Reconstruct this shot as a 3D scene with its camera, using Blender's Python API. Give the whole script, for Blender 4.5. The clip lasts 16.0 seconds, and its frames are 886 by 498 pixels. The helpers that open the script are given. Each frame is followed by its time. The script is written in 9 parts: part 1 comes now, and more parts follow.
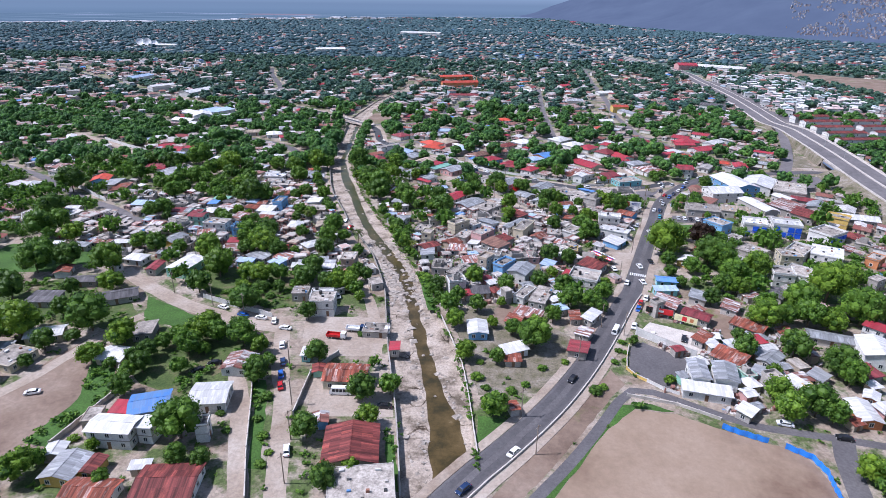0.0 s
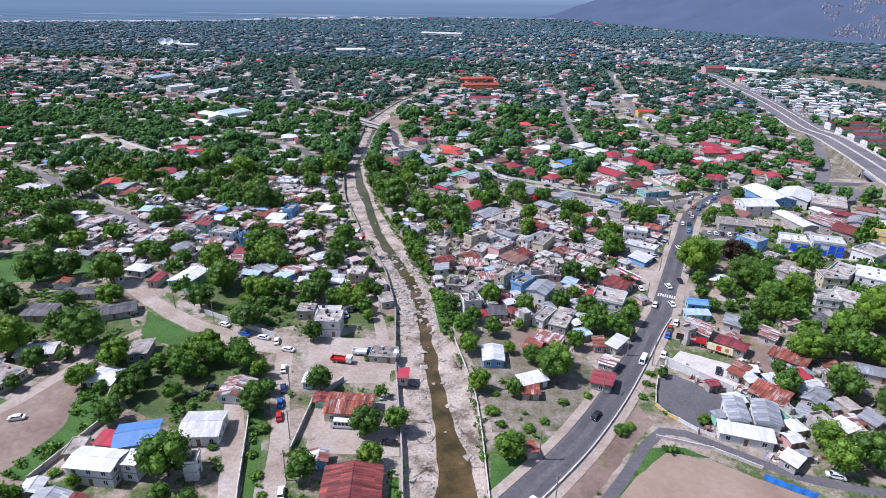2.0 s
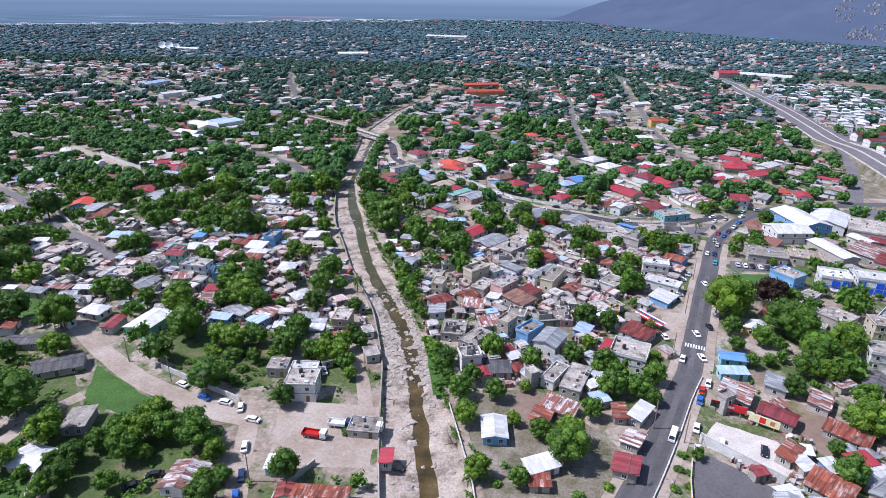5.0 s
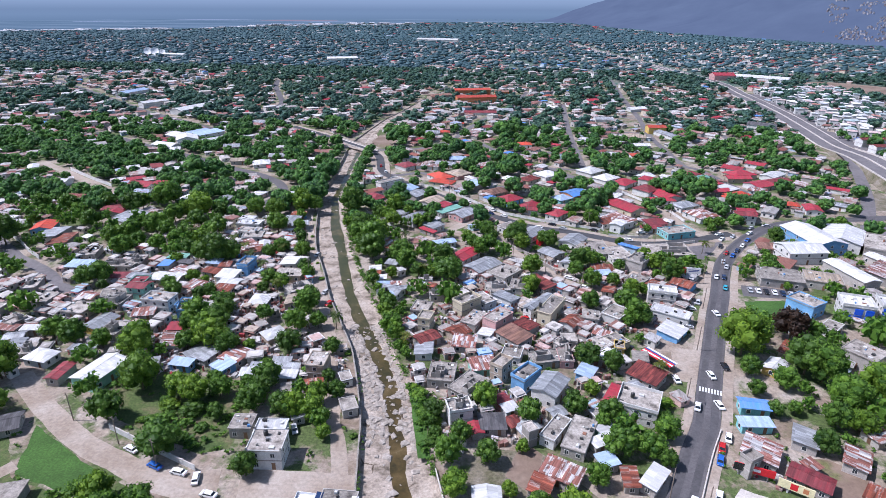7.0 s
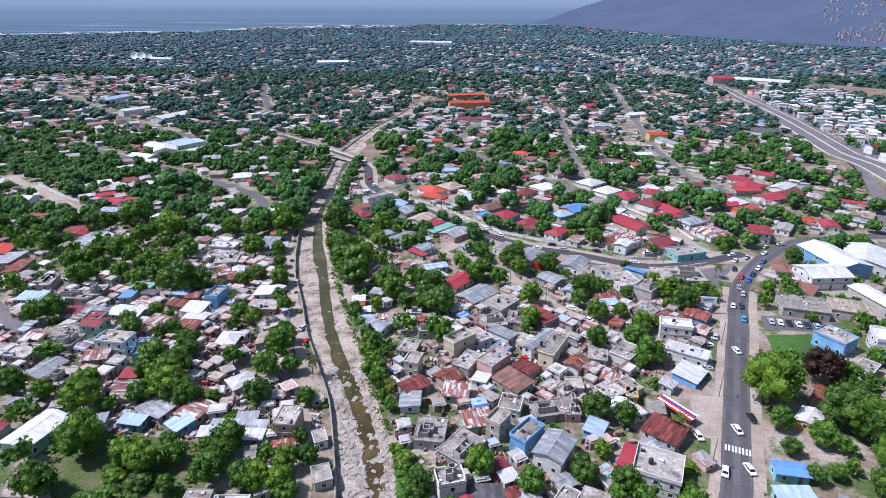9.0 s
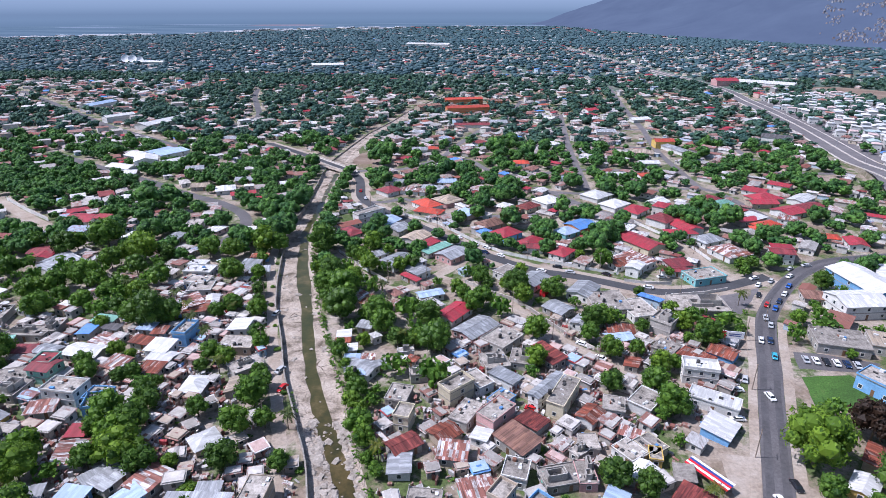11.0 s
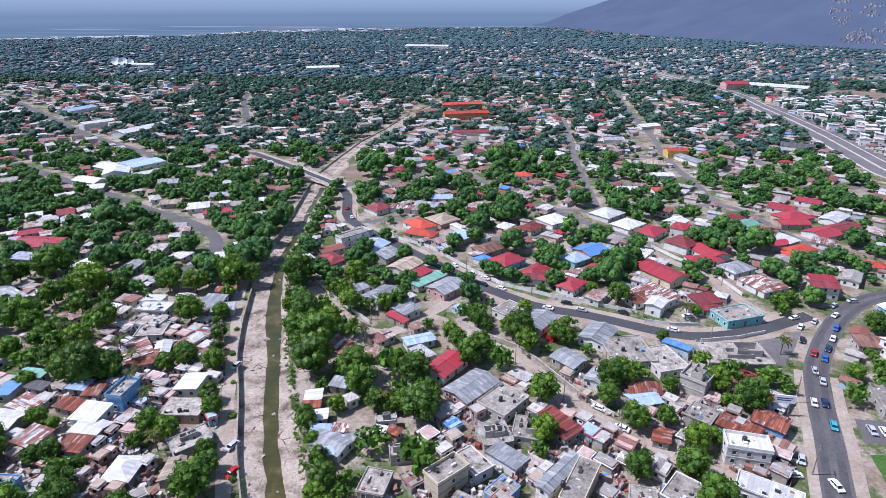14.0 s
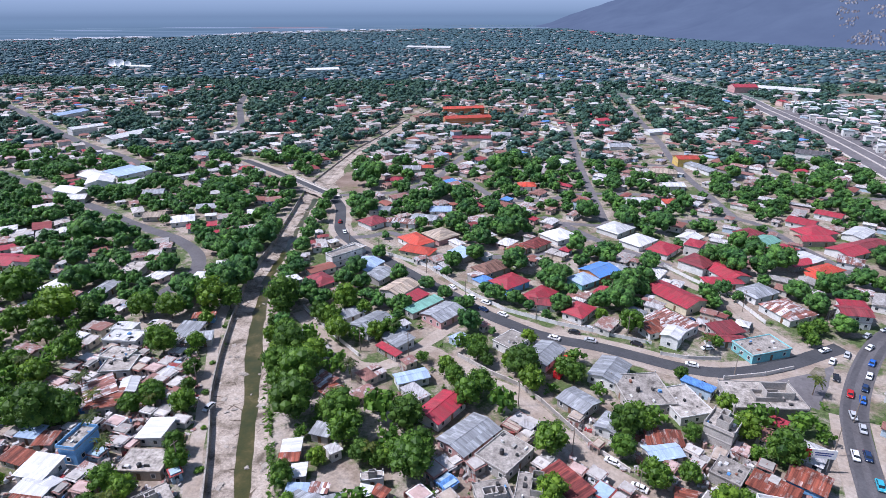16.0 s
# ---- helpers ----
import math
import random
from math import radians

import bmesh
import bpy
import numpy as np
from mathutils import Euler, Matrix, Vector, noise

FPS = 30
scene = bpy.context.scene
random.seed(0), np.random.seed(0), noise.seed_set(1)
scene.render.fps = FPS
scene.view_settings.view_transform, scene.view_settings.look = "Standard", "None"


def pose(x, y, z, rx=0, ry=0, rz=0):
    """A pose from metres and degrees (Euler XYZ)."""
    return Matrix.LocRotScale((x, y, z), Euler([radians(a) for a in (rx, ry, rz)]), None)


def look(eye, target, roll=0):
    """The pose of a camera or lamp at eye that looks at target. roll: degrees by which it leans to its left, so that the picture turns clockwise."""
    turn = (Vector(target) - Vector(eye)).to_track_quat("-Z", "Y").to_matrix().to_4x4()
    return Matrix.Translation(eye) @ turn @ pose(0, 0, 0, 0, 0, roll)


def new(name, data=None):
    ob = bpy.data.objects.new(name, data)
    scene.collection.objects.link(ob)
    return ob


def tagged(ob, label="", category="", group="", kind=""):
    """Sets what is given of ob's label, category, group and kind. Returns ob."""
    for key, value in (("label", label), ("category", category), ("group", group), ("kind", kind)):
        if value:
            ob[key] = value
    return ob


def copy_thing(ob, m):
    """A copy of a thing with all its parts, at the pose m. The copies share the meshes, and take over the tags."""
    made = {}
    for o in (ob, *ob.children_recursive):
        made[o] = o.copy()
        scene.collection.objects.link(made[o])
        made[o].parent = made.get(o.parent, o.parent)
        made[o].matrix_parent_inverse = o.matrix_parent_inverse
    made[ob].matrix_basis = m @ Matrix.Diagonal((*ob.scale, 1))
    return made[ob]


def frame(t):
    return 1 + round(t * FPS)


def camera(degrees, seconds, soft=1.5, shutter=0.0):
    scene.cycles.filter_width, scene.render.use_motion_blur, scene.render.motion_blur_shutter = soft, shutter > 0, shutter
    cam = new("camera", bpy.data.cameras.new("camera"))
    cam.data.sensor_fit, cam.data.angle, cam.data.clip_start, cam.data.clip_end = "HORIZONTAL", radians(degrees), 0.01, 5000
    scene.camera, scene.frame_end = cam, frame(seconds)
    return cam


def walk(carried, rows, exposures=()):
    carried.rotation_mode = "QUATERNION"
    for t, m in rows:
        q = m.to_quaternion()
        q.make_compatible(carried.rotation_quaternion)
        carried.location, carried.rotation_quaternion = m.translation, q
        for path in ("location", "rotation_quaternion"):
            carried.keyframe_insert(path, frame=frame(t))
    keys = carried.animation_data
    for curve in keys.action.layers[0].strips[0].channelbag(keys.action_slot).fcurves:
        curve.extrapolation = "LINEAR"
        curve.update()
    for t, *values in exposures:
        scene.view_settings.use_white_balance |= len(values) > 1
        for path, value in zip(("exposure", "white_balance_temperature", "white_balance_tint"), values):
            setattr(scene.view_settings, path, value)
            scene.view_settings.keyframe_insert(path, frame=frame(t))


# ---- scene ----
cam = camera(74.4, 16.0, soft=0.8)
PATH = [
    (0, (0.476, 8.354, 107.452), (0.352, 10.188, 106.664), 0.7),
    (0.5, (0.635, 11.403, 107.471), (0.507, 13.236, 106.682), 0.7),
    (1, (0.708, 14.913, 107.591), (0.551, 16.744, 106.801), 0.8),
    (1.5, (0.83, 19.113, 107.663), (0.653, 20.942, 106.874), 0.7),
    (2, (0.66, 23.78, 107.621), (0.473, 25.609, 106.833), 0.8),
    (2.5, (0.626, 28.846, 107.821), (0.421, 30.673, 107.033), 0.8),
    (3, (0.728, 33.852, 108.212), (0.517, 35.678, 107.424), 0.8),
    (3.5, (0.775, 39.142, 108.511), (0.568, 40.969, 107.724), 0.8),
    (4, (0.675, 44.921, 108.64), (0.468, 46.748, 107.853), 0.8),
    (4.2, (0.634, 47.292, 108.681), (0.426, 49.119, 107.895), 0.8),
    (6.5, (0.69, 74.424, 110.471), (0.497, 76.256, 109.692), 0.4),
    (7, (0.801, 80.621, 110.744), (0.613, 82.455, 109.967), 0.3),
    (7.5, (0.781, 86.914, 111.047), (0.597, 88.748, 110.271), 0.3),
    (8, (0.776, 93.266, 111.224), (0.595, 95.101, 110.449), 0.2),
    (8.5, (0.617, 99.846, 111.316), (0.44, 101.682, 110.542), 0.2),
    (9, (0.249, 106.357, 111.377), (0.077, 108.194, 110.606), 0.1),
    (11.5, (-1.234, 138.781, 111.395), (-1.399, 140.62, 110.628), -0.1),
    (12, (-1.45, 145.156, 111.037), (-1.614, 146.996, 110.27), -0.2),
    (12.5, (-1.299, 151.753, 110.736), (-1.463, 153.593, 109.969), -0.2),
    (13, (-1.08, 157.869, 110.333), (-1.247, 159.71, 109.568), -0.2),
    (13.5, (-0.994, 163.819, 109.987), (-1.161, 165.66, 109.224), -0.2),
    (14, (-0.842, 169.642, 109.909), (-1.011, 171.483, 109.146), -0.1),
    (14.5, (-0.658, 175.595, 109.954), (-0.828, 177.435, 109.19), -0.1),
    (15, (-0.543, 181.121, 110.147), (-0.715, 182.962, 109.384), -0.1),
    (15.5, (-0.679, 186.286, 110.464), (-0.855, 188.127, 109.702), -0.1),
    (16, (-0.628, 190.873, 110.49), (-0.805, 192.714, 109.729), -0.1),
]
walk(cam, [(t, look(eye, target, roll)) for t, eye, target, roll in PATH], [(0, 0.24, 5800, 20), (16, 0.24, 5800, 20)])
# END CAM

# ---- sun and sky ----
SUN_FROM = Vector((-0.82, -0.10, 1.2)).normalized()
world = bpy.data.worlds.new("sky")
scene.world = world
world.use_nodes = True
wn = world.node_tree.nodes
sky = wn.new("ShaderNodeTexSky")
sky.sky_type = "NISHITA"
sky.sun_disc = False
sky.sun_elevation = math.asin(SUN_FROM.z)
sky.sun_rotation = math.atan2(SUN_FROM.x, SUN_FROM.y)
sky.air_density, sky.dust_density = 1.3, 1.0
wn["Background"].inputs["Strength"].default_value = 0.103
world.node_tree.links.new(sky.outputs[0], wn["Background"].inputs["Color"])
sun = new("sun", bpy.data.lights.new("sun", "SUN"))
sun.data.energy, sun.data.angle, sun.data.color = 5.0, radians(0.6), (1.0, 0.975, 0.95)
sun.matrix_world = look((0, 0, 300), Vector((0, 0, 300)) - SUN_FROM)

# ---- materials ----


def graph(name):
    m = bpy.data.materials.new(name)
    m.use_nodes = True
    return m, m.node_tree.nodes, m.node_tree.links


def ramp(ns, stops, constant=False):
    r = ns.new("ShaderNodeValToRGB")
    r.color_ramp.interpolation = "CONSTANT" if constant else "LINEAR"
    while len(r.color_ramp.elements) < len(stops):
        r.color_ramp.elements.new(1.0)
    for e, (p, c) in zip(r.color_ramp.elements, stops):
        e.position, e.color = p, (*c, 1)
    return r


def noise_node(ns, ls, co, scale, detail=4.0, rough=0.6):
    n = ns.new("ShaderNodeTexNoise")
    n.inputs["Scale"].default_value = scale
    n.inputs["Detail"].default_value = detail
    n.inputs["Roughness"].default_value = rough
    ls.new(co, n.inputs["Vector"])
    return n


def mixed(ns, ls, kind, fac, a, b):
    x = ns.new("ShaderNodeMix")
    x.data_type, x.blend_type = "RGBA", kind
    for sock, v in ((x.inputs[0], fac), (x.inputs[6], a), (x.inputs[7], b)):
        if isinstance(v, bpy.types.NodeSocket):
            ls.new(v, sock)
        elif isinstance(v, (int, float)):
            sock.default_value = v
        else:
            sock.default_value = (*v, 1)
    return x.outputs[2]


def bumped(ns, ls, height, strength, distance):
    b = ns.new("ShaderNodeBump")
    b.inputs["Strength"].default_value, b.inputs["Distance"].default_value = strength, distance
    ls.new(height, b.inputs["Height"])
    ls.new(b.outputs[0], ns["Principled BSDF"].inputs["Normal"])


def surface(name, stops, scale, rough=0.9, fine=3.0, depth=0.35, bump=0.03, vary=0.0, world_space=True, spec=0.3):
    """Mottled matt surface: large patches from the stops, fine grain over them, a little difference from thing to thing."""
    m, ns, ls = graph(name)
    p = ns["Principled BSDF"]
    p.inputs["Roughness"].default_value = rough
    p.inputs["Specular IOR Level"].default_value = spec
    if world_space:
        co = ns.new("ShaderNodeNewGeometry").outputs["Position"]
    else:
        co = ns.new("ShaderNodeTexCoord").outputs["Object"]
    big = noise_node(ns, ls, co, scale, 6, 0.65)
    r = ramp(ns, stops)
    ls.new(big.outputs[0], r.inputs[0])
    grain = noise_node(ns, ls, co, fine, 5, 0.7)
    g = ramp(ns, [(0.3, (1 - depth,) * 3), (0.7, (1 + depth * 0.4,) * 3)])
    ls.new(grain.outputs[0], g.inputs[0])
    c = mixed(ns, ls, "MULTIPLY", 1.0, r.outputs[0], g.outputs[0])
    if vary:
        info = ns.new("ShaderNodeObjectInfo")
        v = ramp(ns, [(0.0, (1 - vary,) * 3), (1.0, (1 + vary * 0.5,) * 3)])
        ls.new(info.outputs["Random"], v.inputs[0])
        c = mixed(ns, ls, "MULTIPLY", 1.0, c, v.outputs[0])
    ls.new(c, p.inputs["Base Color"])
    if bump:
        bumped(ns, ls, grain.outputs[0], 0.6, bump)
    return m


def sheet_roof(name, fresh, worn, wear, metal=0.0, rough=0.6, patch_work=0.3):
    """Corrugated sheets in rows, some fresher and some more worn than their neighbours, with streaks down the slope."""
    m, ns, ls = graph(name)
    p = ns["Principled BSDF"]
    p.inputs["Roughness"].default_value, p.inputs["Metallic"].default_value = rough, metal
    p.inputs["Specular IOR Level"].default_value = 0.35
    tc = ns.new("ShaderNodeTexCoord").outputs["Object"]
    info = ns.new("ShaderNodeObjectInfo")
    snap = ns.new("ShaderNodeVectorMath")
    snap.operation = "SNAP"
    ls.new(tc, snap.inputs[0])
    snap.inputs[1].default_value = (0.82, 2.7, 40)
    wh = ns.new("ShaderNodeTexWhiteNoise")
    wh.noise_dimensions = "4D"
    ls.new(snap.outputs[0], wh.inputs["Vector"])
    ls.new(info.outputs["Random"], wh.inputs["W"])
    mp = ns.new("ShaderNodeMapping")
    mp.inputs["Scale"].default_value = (1.6, 0.35, 0.35)
    ls.new(tc, mp.inputs["Vector"])
    st = noise_node(ns, ls, mp.outputs[0], 1.0, 6, 0.7)
    pos = ns.new("ShaderNodeNewGeometry").outputs["Position"]
    patch = noise_node(ns, ls, pos, 0.22, 4, 0.6)
    add = ns.new("ShaderNodeMath")
    add.operation = "MULTIPLY_ADD"
    ls.new(wh.outputs["Value"], add.inputs[0])
    add.inputs[1].default_value = 0.42
    ls.new(st.outputs[0], add.inputs[2])
    add2 = ns.new("ShaderNodeMath")
    add2.operation = "MULTIPLY_ADD"
    ls.new(patch.outputs[0], add2.inputs[0])
    add2.inputs[1].default_value = 0.5
    ls.new(add.outputs[0], add2.inputs[2])
    r = ramp(ns, [(min(0.85, 1.24 - wear * 0.5 - 0.11), fresh), (min(0.98, 1.24 - wear * 0.5 + 0.11), worn)])
    ls.new(add2.outputs[0], r.inputs[0])
    grain = noise_node(ns, ls, tc, 9.0, 3, 0.7)
    g = ramp(ns, [(0.3, (0.8,) * 3), (0.7, (1.08,) * 3)])
    ls.new(grain.outputs[0], g.inputs[0])
    c = mixed(ns, ls, "MULTIPLY", 1.0, r.outputs[0], g.outputs[0])
    tone = ramp(ns, [(0.0, (1 - patch_work * 1.25,) * 3), (0.5, (1.0 - patch_work * 0.2,) * 3), (1.0, (1 + patch_work * 0.9,) * 3)])
    ls.new(wh.outputs["Color"], tone.inputs[0])
    c = mixed(ns, ls, "MULTIPLY", 0.85, c, tone.outputs[0])
    mp2 = ns.new("ShaderNodeMapping")
    mp2.inputs["Scale"].default_value = (1.5, 0.06, 0.06)
    ls.new(tc, mp2.inputs["Vector"])
    rib = ramp(ns, [(0.36, (1 - patch_work * 1.3,) * 3), (0.62, (1 + patch_work * 0.35,) * 3)])
    ls.new(noise_node(ns, ls, mp2.outputs[0], 1.0, 3, 0.6).outputs[0], rib.inputs[0])
    c = mixed(ns, ls, "MULTIPLY", 1.0, c, rib.outputs[0])
    own = ramp(ns, [(0.0, (0.8, 0.8, 0.8)), (1.0, (1.12, 1.1, 1.1))])
    ls.new(info.outputs["Random"], own.inputs[0])
    c = mixed(ns, ls, "MULTIPLY", 1.0, c, own.outputs[0])
    ls.new(c, p.inputs["Base Color"])
    wave = ns.new("ShaderNodeTexWave")
    wave.bands_direction = "X"
    wave.inputs["Scale"].default_value = 1.6
    ls.new(tc, wave.inputs["Vector"])
    bumped(ns, ls, wave.outputs[1], 0.5, 0.04)
    return m


def plain(name, colour, rough=0.5, metal=0.0, vary=0.0, spec=0.5):
    m, ns, ls = graph(name)
    p = ns["Principled BSDF"]
    p.inputs["Roughness"].default_value, p.inputs["Metallic"].default_value = rough, metal
    p.inputs["Specular IOR Level"].default_value = spec
    tc = ns.new("ShaderNodeTexCoord").outputs["Object"]
    n = noise_node(ns, ls, tc, 2.2, 5, 0.65)
    g = ramp(ns, [(0.3, tuple(v * 0.82 for v in colour)), (0.7, tuple(min(1, v * 1.08) for v in colour))])
    ls.new(n.outputs[0], g.inputs[0])
    c = g.outputs[0]
    if vary:
        info = ns.new("ShaderNodeObjectInfo")
        v = ramp(ns, [(0.0, (1 - vary,) * 3), (1.0, (1 + vary * 0.5,) * 3)])
        ls.new(info.outputs["Random"], v.inputs[0])
        c = mixed(ns, ls, "MULTIPLY", 1.0, c, v.outputs[0])
    ls.new(c, p.inputs["Base Color"])
    return m


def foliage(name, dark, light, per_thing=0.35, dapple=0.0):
    """Leaves: each clump a little different, each plant a little different; dapple: size in metres of leaf tufts on
    rounded clumps, with shade painted between them.
    """
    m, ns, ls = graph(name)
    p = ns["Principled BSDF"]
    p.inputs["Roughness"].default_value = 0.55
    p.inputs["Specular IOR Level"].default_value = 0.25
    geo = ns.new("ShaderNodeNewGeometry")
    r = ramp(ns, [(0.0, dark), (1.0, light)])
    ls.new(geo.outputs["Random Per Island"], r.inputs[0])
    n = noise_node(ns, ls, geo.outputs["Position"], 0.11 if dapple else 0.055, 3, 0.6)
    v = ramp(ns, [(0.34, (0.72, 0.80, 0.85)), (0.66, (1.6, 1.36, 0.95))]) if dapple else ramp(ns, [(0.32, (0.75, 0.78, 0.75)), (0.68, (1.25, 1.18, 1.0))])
    ls.new(n.outputs[0], v.inputs[0])
    c = mixed(ns, ls, "MULTIPLY", 1.0, r.outputs[0], v.outputs[0])
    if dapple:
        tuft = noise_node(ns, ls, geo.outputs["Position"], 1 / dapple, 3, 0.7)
        # Shade in the hollows between tufts goes into the colour, in step with the bump.
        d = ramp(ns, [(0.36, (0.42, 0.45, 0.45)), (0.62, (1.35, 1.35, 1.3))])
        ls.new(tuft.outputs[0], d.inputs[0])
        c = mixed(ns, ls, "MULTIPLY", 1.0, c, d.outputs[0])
        bumped(ns, ls, tuft.outputs[0], 1.0, dapple * 0.9)
    if per_thing:
        info = ns.new("ShaderNodeObjectInfo")
        o = ramp(ns, [(0.0, (1 - per_thing, 1 - per_thing, 1 - per_thing * 0.6)), (0.6, (1.0, 1.0, 1.0)), (1.0, (1.4, 1.18, 0.9))])
        ls.new(info.outputs["Random"], o.inputs[0])
        c = mixed(ns, ls, "MULTIPLY", 1.0, c, o.outputs[0])
    ls.new(c, p.inputs["Base Color"])
    tr = ns.new("ShaderNodeBsdfTranslucent")
    ls.new(c, tr.inputs["Color"])
    mx = ns.new("ShaderNodeMixShader")
    mx.inputs[0].default_value = 0.38
    ls.new(p.outputs[0], mx.inputs[1])
    ls.new(tr.outputs[0], mx.inputs[2])
    ls.new(mx.outputs[0], ns["Material Output"].inputs["Surface"])
    return m


def island_paint(name, stops, rough=0.75, rust=False):
    """One colour for each separate building of a joined group, with stains."""
    m, ns, ls = graph(name)
    p = ns["Principled BSDF"]
    p.inputs["Roughness"].default_value = rough
    p.inputs["Specular IOR Level"].default_value = 0.3
    geo = ns.new("ShaderNodeNewGeometry")
    r = ramp(ns, stops, constant=True)
    ls.new(geo.outputs["Random Per Island"], r.inputs[0])
    n = noise_node(ns, ls, geo.outputs["Position"], 0.5, 5, 0.7)
    g = ramp(ns, [(0.32, (0.7, 0.68, 0.66)), (0.66, (1.1, 1.1, 1.1))])
    ls.new(n.outputs[0], g.inputs[0])
    c = mixed(ns, ls, "MULTIPLY", 1.0, r.outputs[0], g.outputs[0])
    if rust:
        wob = ns.new("ShaderNodeMath")
        wob.operation = "MULTIPLY"
        wob.inputs[1].default_value = 17.3
        ls.new(geo.outputs["Random Per Island"], wob.inputs[0])
        frac = ns.new("ShaderNodeMath")
        frac.operation = "FRACT"
        ls.new(wob.outputs[0], frac.inputs[0])
        k = noise_node(ns, ls, geo.outputs["Position"], 0.5, 6, 0.72)
        a = ns.new("ShaderNodeMath")
        a.operation = "MULTIPLY_ADD"
        ls.new(frac.outputs[0], a.inputs[0])
        a.inputs[1].default_value = 0.36
        ls.new(k.outputs[0], a.inputs[2])
        turn = ns.new("ShaderNodeMapping")
        turn.inputs["Rotation"].default_value = (0, 0, -0.45)
        turn.inputs["Scale"].default_value = (1.9, 0.28, 0.28)
        ls.new(geo.outputs["Position"], turn.inputs["Vector"])
        streak = ramp(ns, [(0.36, (0.62, 0.60, 0.59)), (0.62, (1.1, 1.1, 1.1))])
        ls.new(noise_node(ns, ls, turn.outputs[0], 1.0, 4, 0.65).outputs[0], streak.inputs[0])
        c = mixed(ns, ls, "MULTIPLY", 1.0, c, streak.outputs[0])
        mask = ramp(ns, [(0.70, (0, 0, 0)), (0.80, (0.9, 0.9, 0.9))])
        ls.new(a.outputs[0], mask.inputs[0])
        c = mixed(ns, ls, "MIX", mask.outputs[0], c, (0.21, 0.085, 0.065))
    ls.new(c, p.inputs["Base Color"])
    return m


EARTH = surface("bare_earth", [(0.28, (0.093, 0.099, 0.043)), (0.40, (0.228, 0.173, 0.129)), (0.54, (0.342, 0.282, 0.229)), (0.7, (0.414, 0.366, 0.320))], 0.06, fine=0.8, depth=0.45)


def overgrown(m, colour, scale, low, high):
    """Weeds over a ground material: ragged patches."""
    ns, ls = m.node_tree.nodes, m.node_tree.links
    p = ns["Principled BSDF"].inputs["Base Color"]
    old = p.links[0].from_socket
    co = ns.new("ShaderNodeNewGeometry").outputs["Position"]
    a = noise_node(ns, ls, co, scale, 7, 0.72)
    r = ramp(ns, [(low, (0, 0, 0)), (high, (1, 1, 1))])
    ls.new(a.outputs[0], r.inputs[0])
    b = noise_node(ns, ls, co, 0.9, 4, 0.7)
    g = ramp(ns, [(0.35, tuple(v * 0.55 for v in colour)), (0.65, tuple(v * 1.35 for v in colour))])
    ls.new(b.outputs[0], g.inputs[0])
    ls.new(mixed(ns, ls, "MIX", r.outputs[0], old, g.outputs[0]), p)


overgrown(EARTH, (0.075, 0.105, 0.033), 0.055, 0.475, 0.56)
CONCRETE_BED = surface("river_concrete", [(0.34, (0.124, 0.099, 0.072)), (0.44, (0.290, 0.238, 0.191)), (0.53, (0.404, 0.337, 0.277)), (0.7, (0.486, 0.416, 0.353))], 0.16, fine=1.6, depth=0.45, bump=0.06)
_ns, _ls = CONCRETE_BED.node_tree.nodes, CONCRETE_BED.node_tree.links
_geo = _ns.new("ShaderNodeNewGeometry").outputs["Position"]
_warp = noise_node(_ns, _ls, _geo, 0.5, 5, 0.7)
_sh = mixed(_ns, _ls, "ADD", 1.0, _geo, _warp.outputs["Color"])
_vo = _ns.new("ShaderNodeTexVoronoi")
_vo.feature = "DISTANCE_TO_EDGE"
_vo.inputs["Scale"].default_value = 0.17
_ls.new(_sh, _vo.inputs["Vector"])
_cr = ramp(_ns, [(0.0, (0.2, 0.17, 0.14)), (0.022, (0.36, 0.32, 0.28)), (0.04, (1, 1, 1))])
_ls.new(_vo.outputs["Distance"], _cr.inputs[0])
_msk = ramp(_ns, [(0.54, (0, 0, 0)), (0.64, (1, 1, 1))])
_ls.new(noise_node(_ns, _ls, _geo, 0.09, 2).outputs[0], _msk.inputs[0])
_old = _ns["Principled BSDF"].inputs["Base Color"].links[0].from_socket
_mul = mixed(_ns, _ls, "MULTIPLY", _msk.outputs[0], _old, _cr.outputs[0])
_ls.new(_mul, _ns["Principled BSDF"].inputs["Base Color"])
OLD_ASPHALT = surface("weathered_asphalt", [(0.3, (0.115, 0.105, 0.108)), (0.7, (0.19, 0.175, 0.175))], 0.05, rough=0.85, fine=0.5, depth=0.3)
ASPHALT = surface("asphalt", [(0.3, (0.088, 0.082, 0.085)), (0.7, (0.140, 0.131, 0.135))], 0.08, rough=0.85, fine=1.2, depth=0.3)
ASPHALT_NEW = surface("fresh_asphalt", [(0.3, (0.045, 0.046, 0.05)), (0.7, (0.08, 0.08, 0.085))], 0.08, rough=0.8, fine=1.2, depth=0.25)
TRACK = surface("wheel_track", [(0.3, (0.068, 0.064, 0.068)), (0.7, (0.120, 0.112, 0.117))], 0.25, rough=0.8, fine=1.5, depth=0.4)
STREET = surface("worn_street", [(0.3, (0.248, 0.188, 0.141)), (0.5, (0.352, 0.290, 0.236)), (0.7, (0.424, 0.368, 0.317))], 0.07, fine=1.0, depth=0.3)
DIRT = surface("dirt_field", [(0.3, (0.135, 0.092, 0.068)), (0.5, (0.21, 0.15, 0.113)), (0.7, (0.28, 0.215, 0.17))], 0.05, fine=0.6, depth=0.25)
overgrown(DIRT, (0.13, 0.135, 0.05), 0.03, 0.56, 0.66)
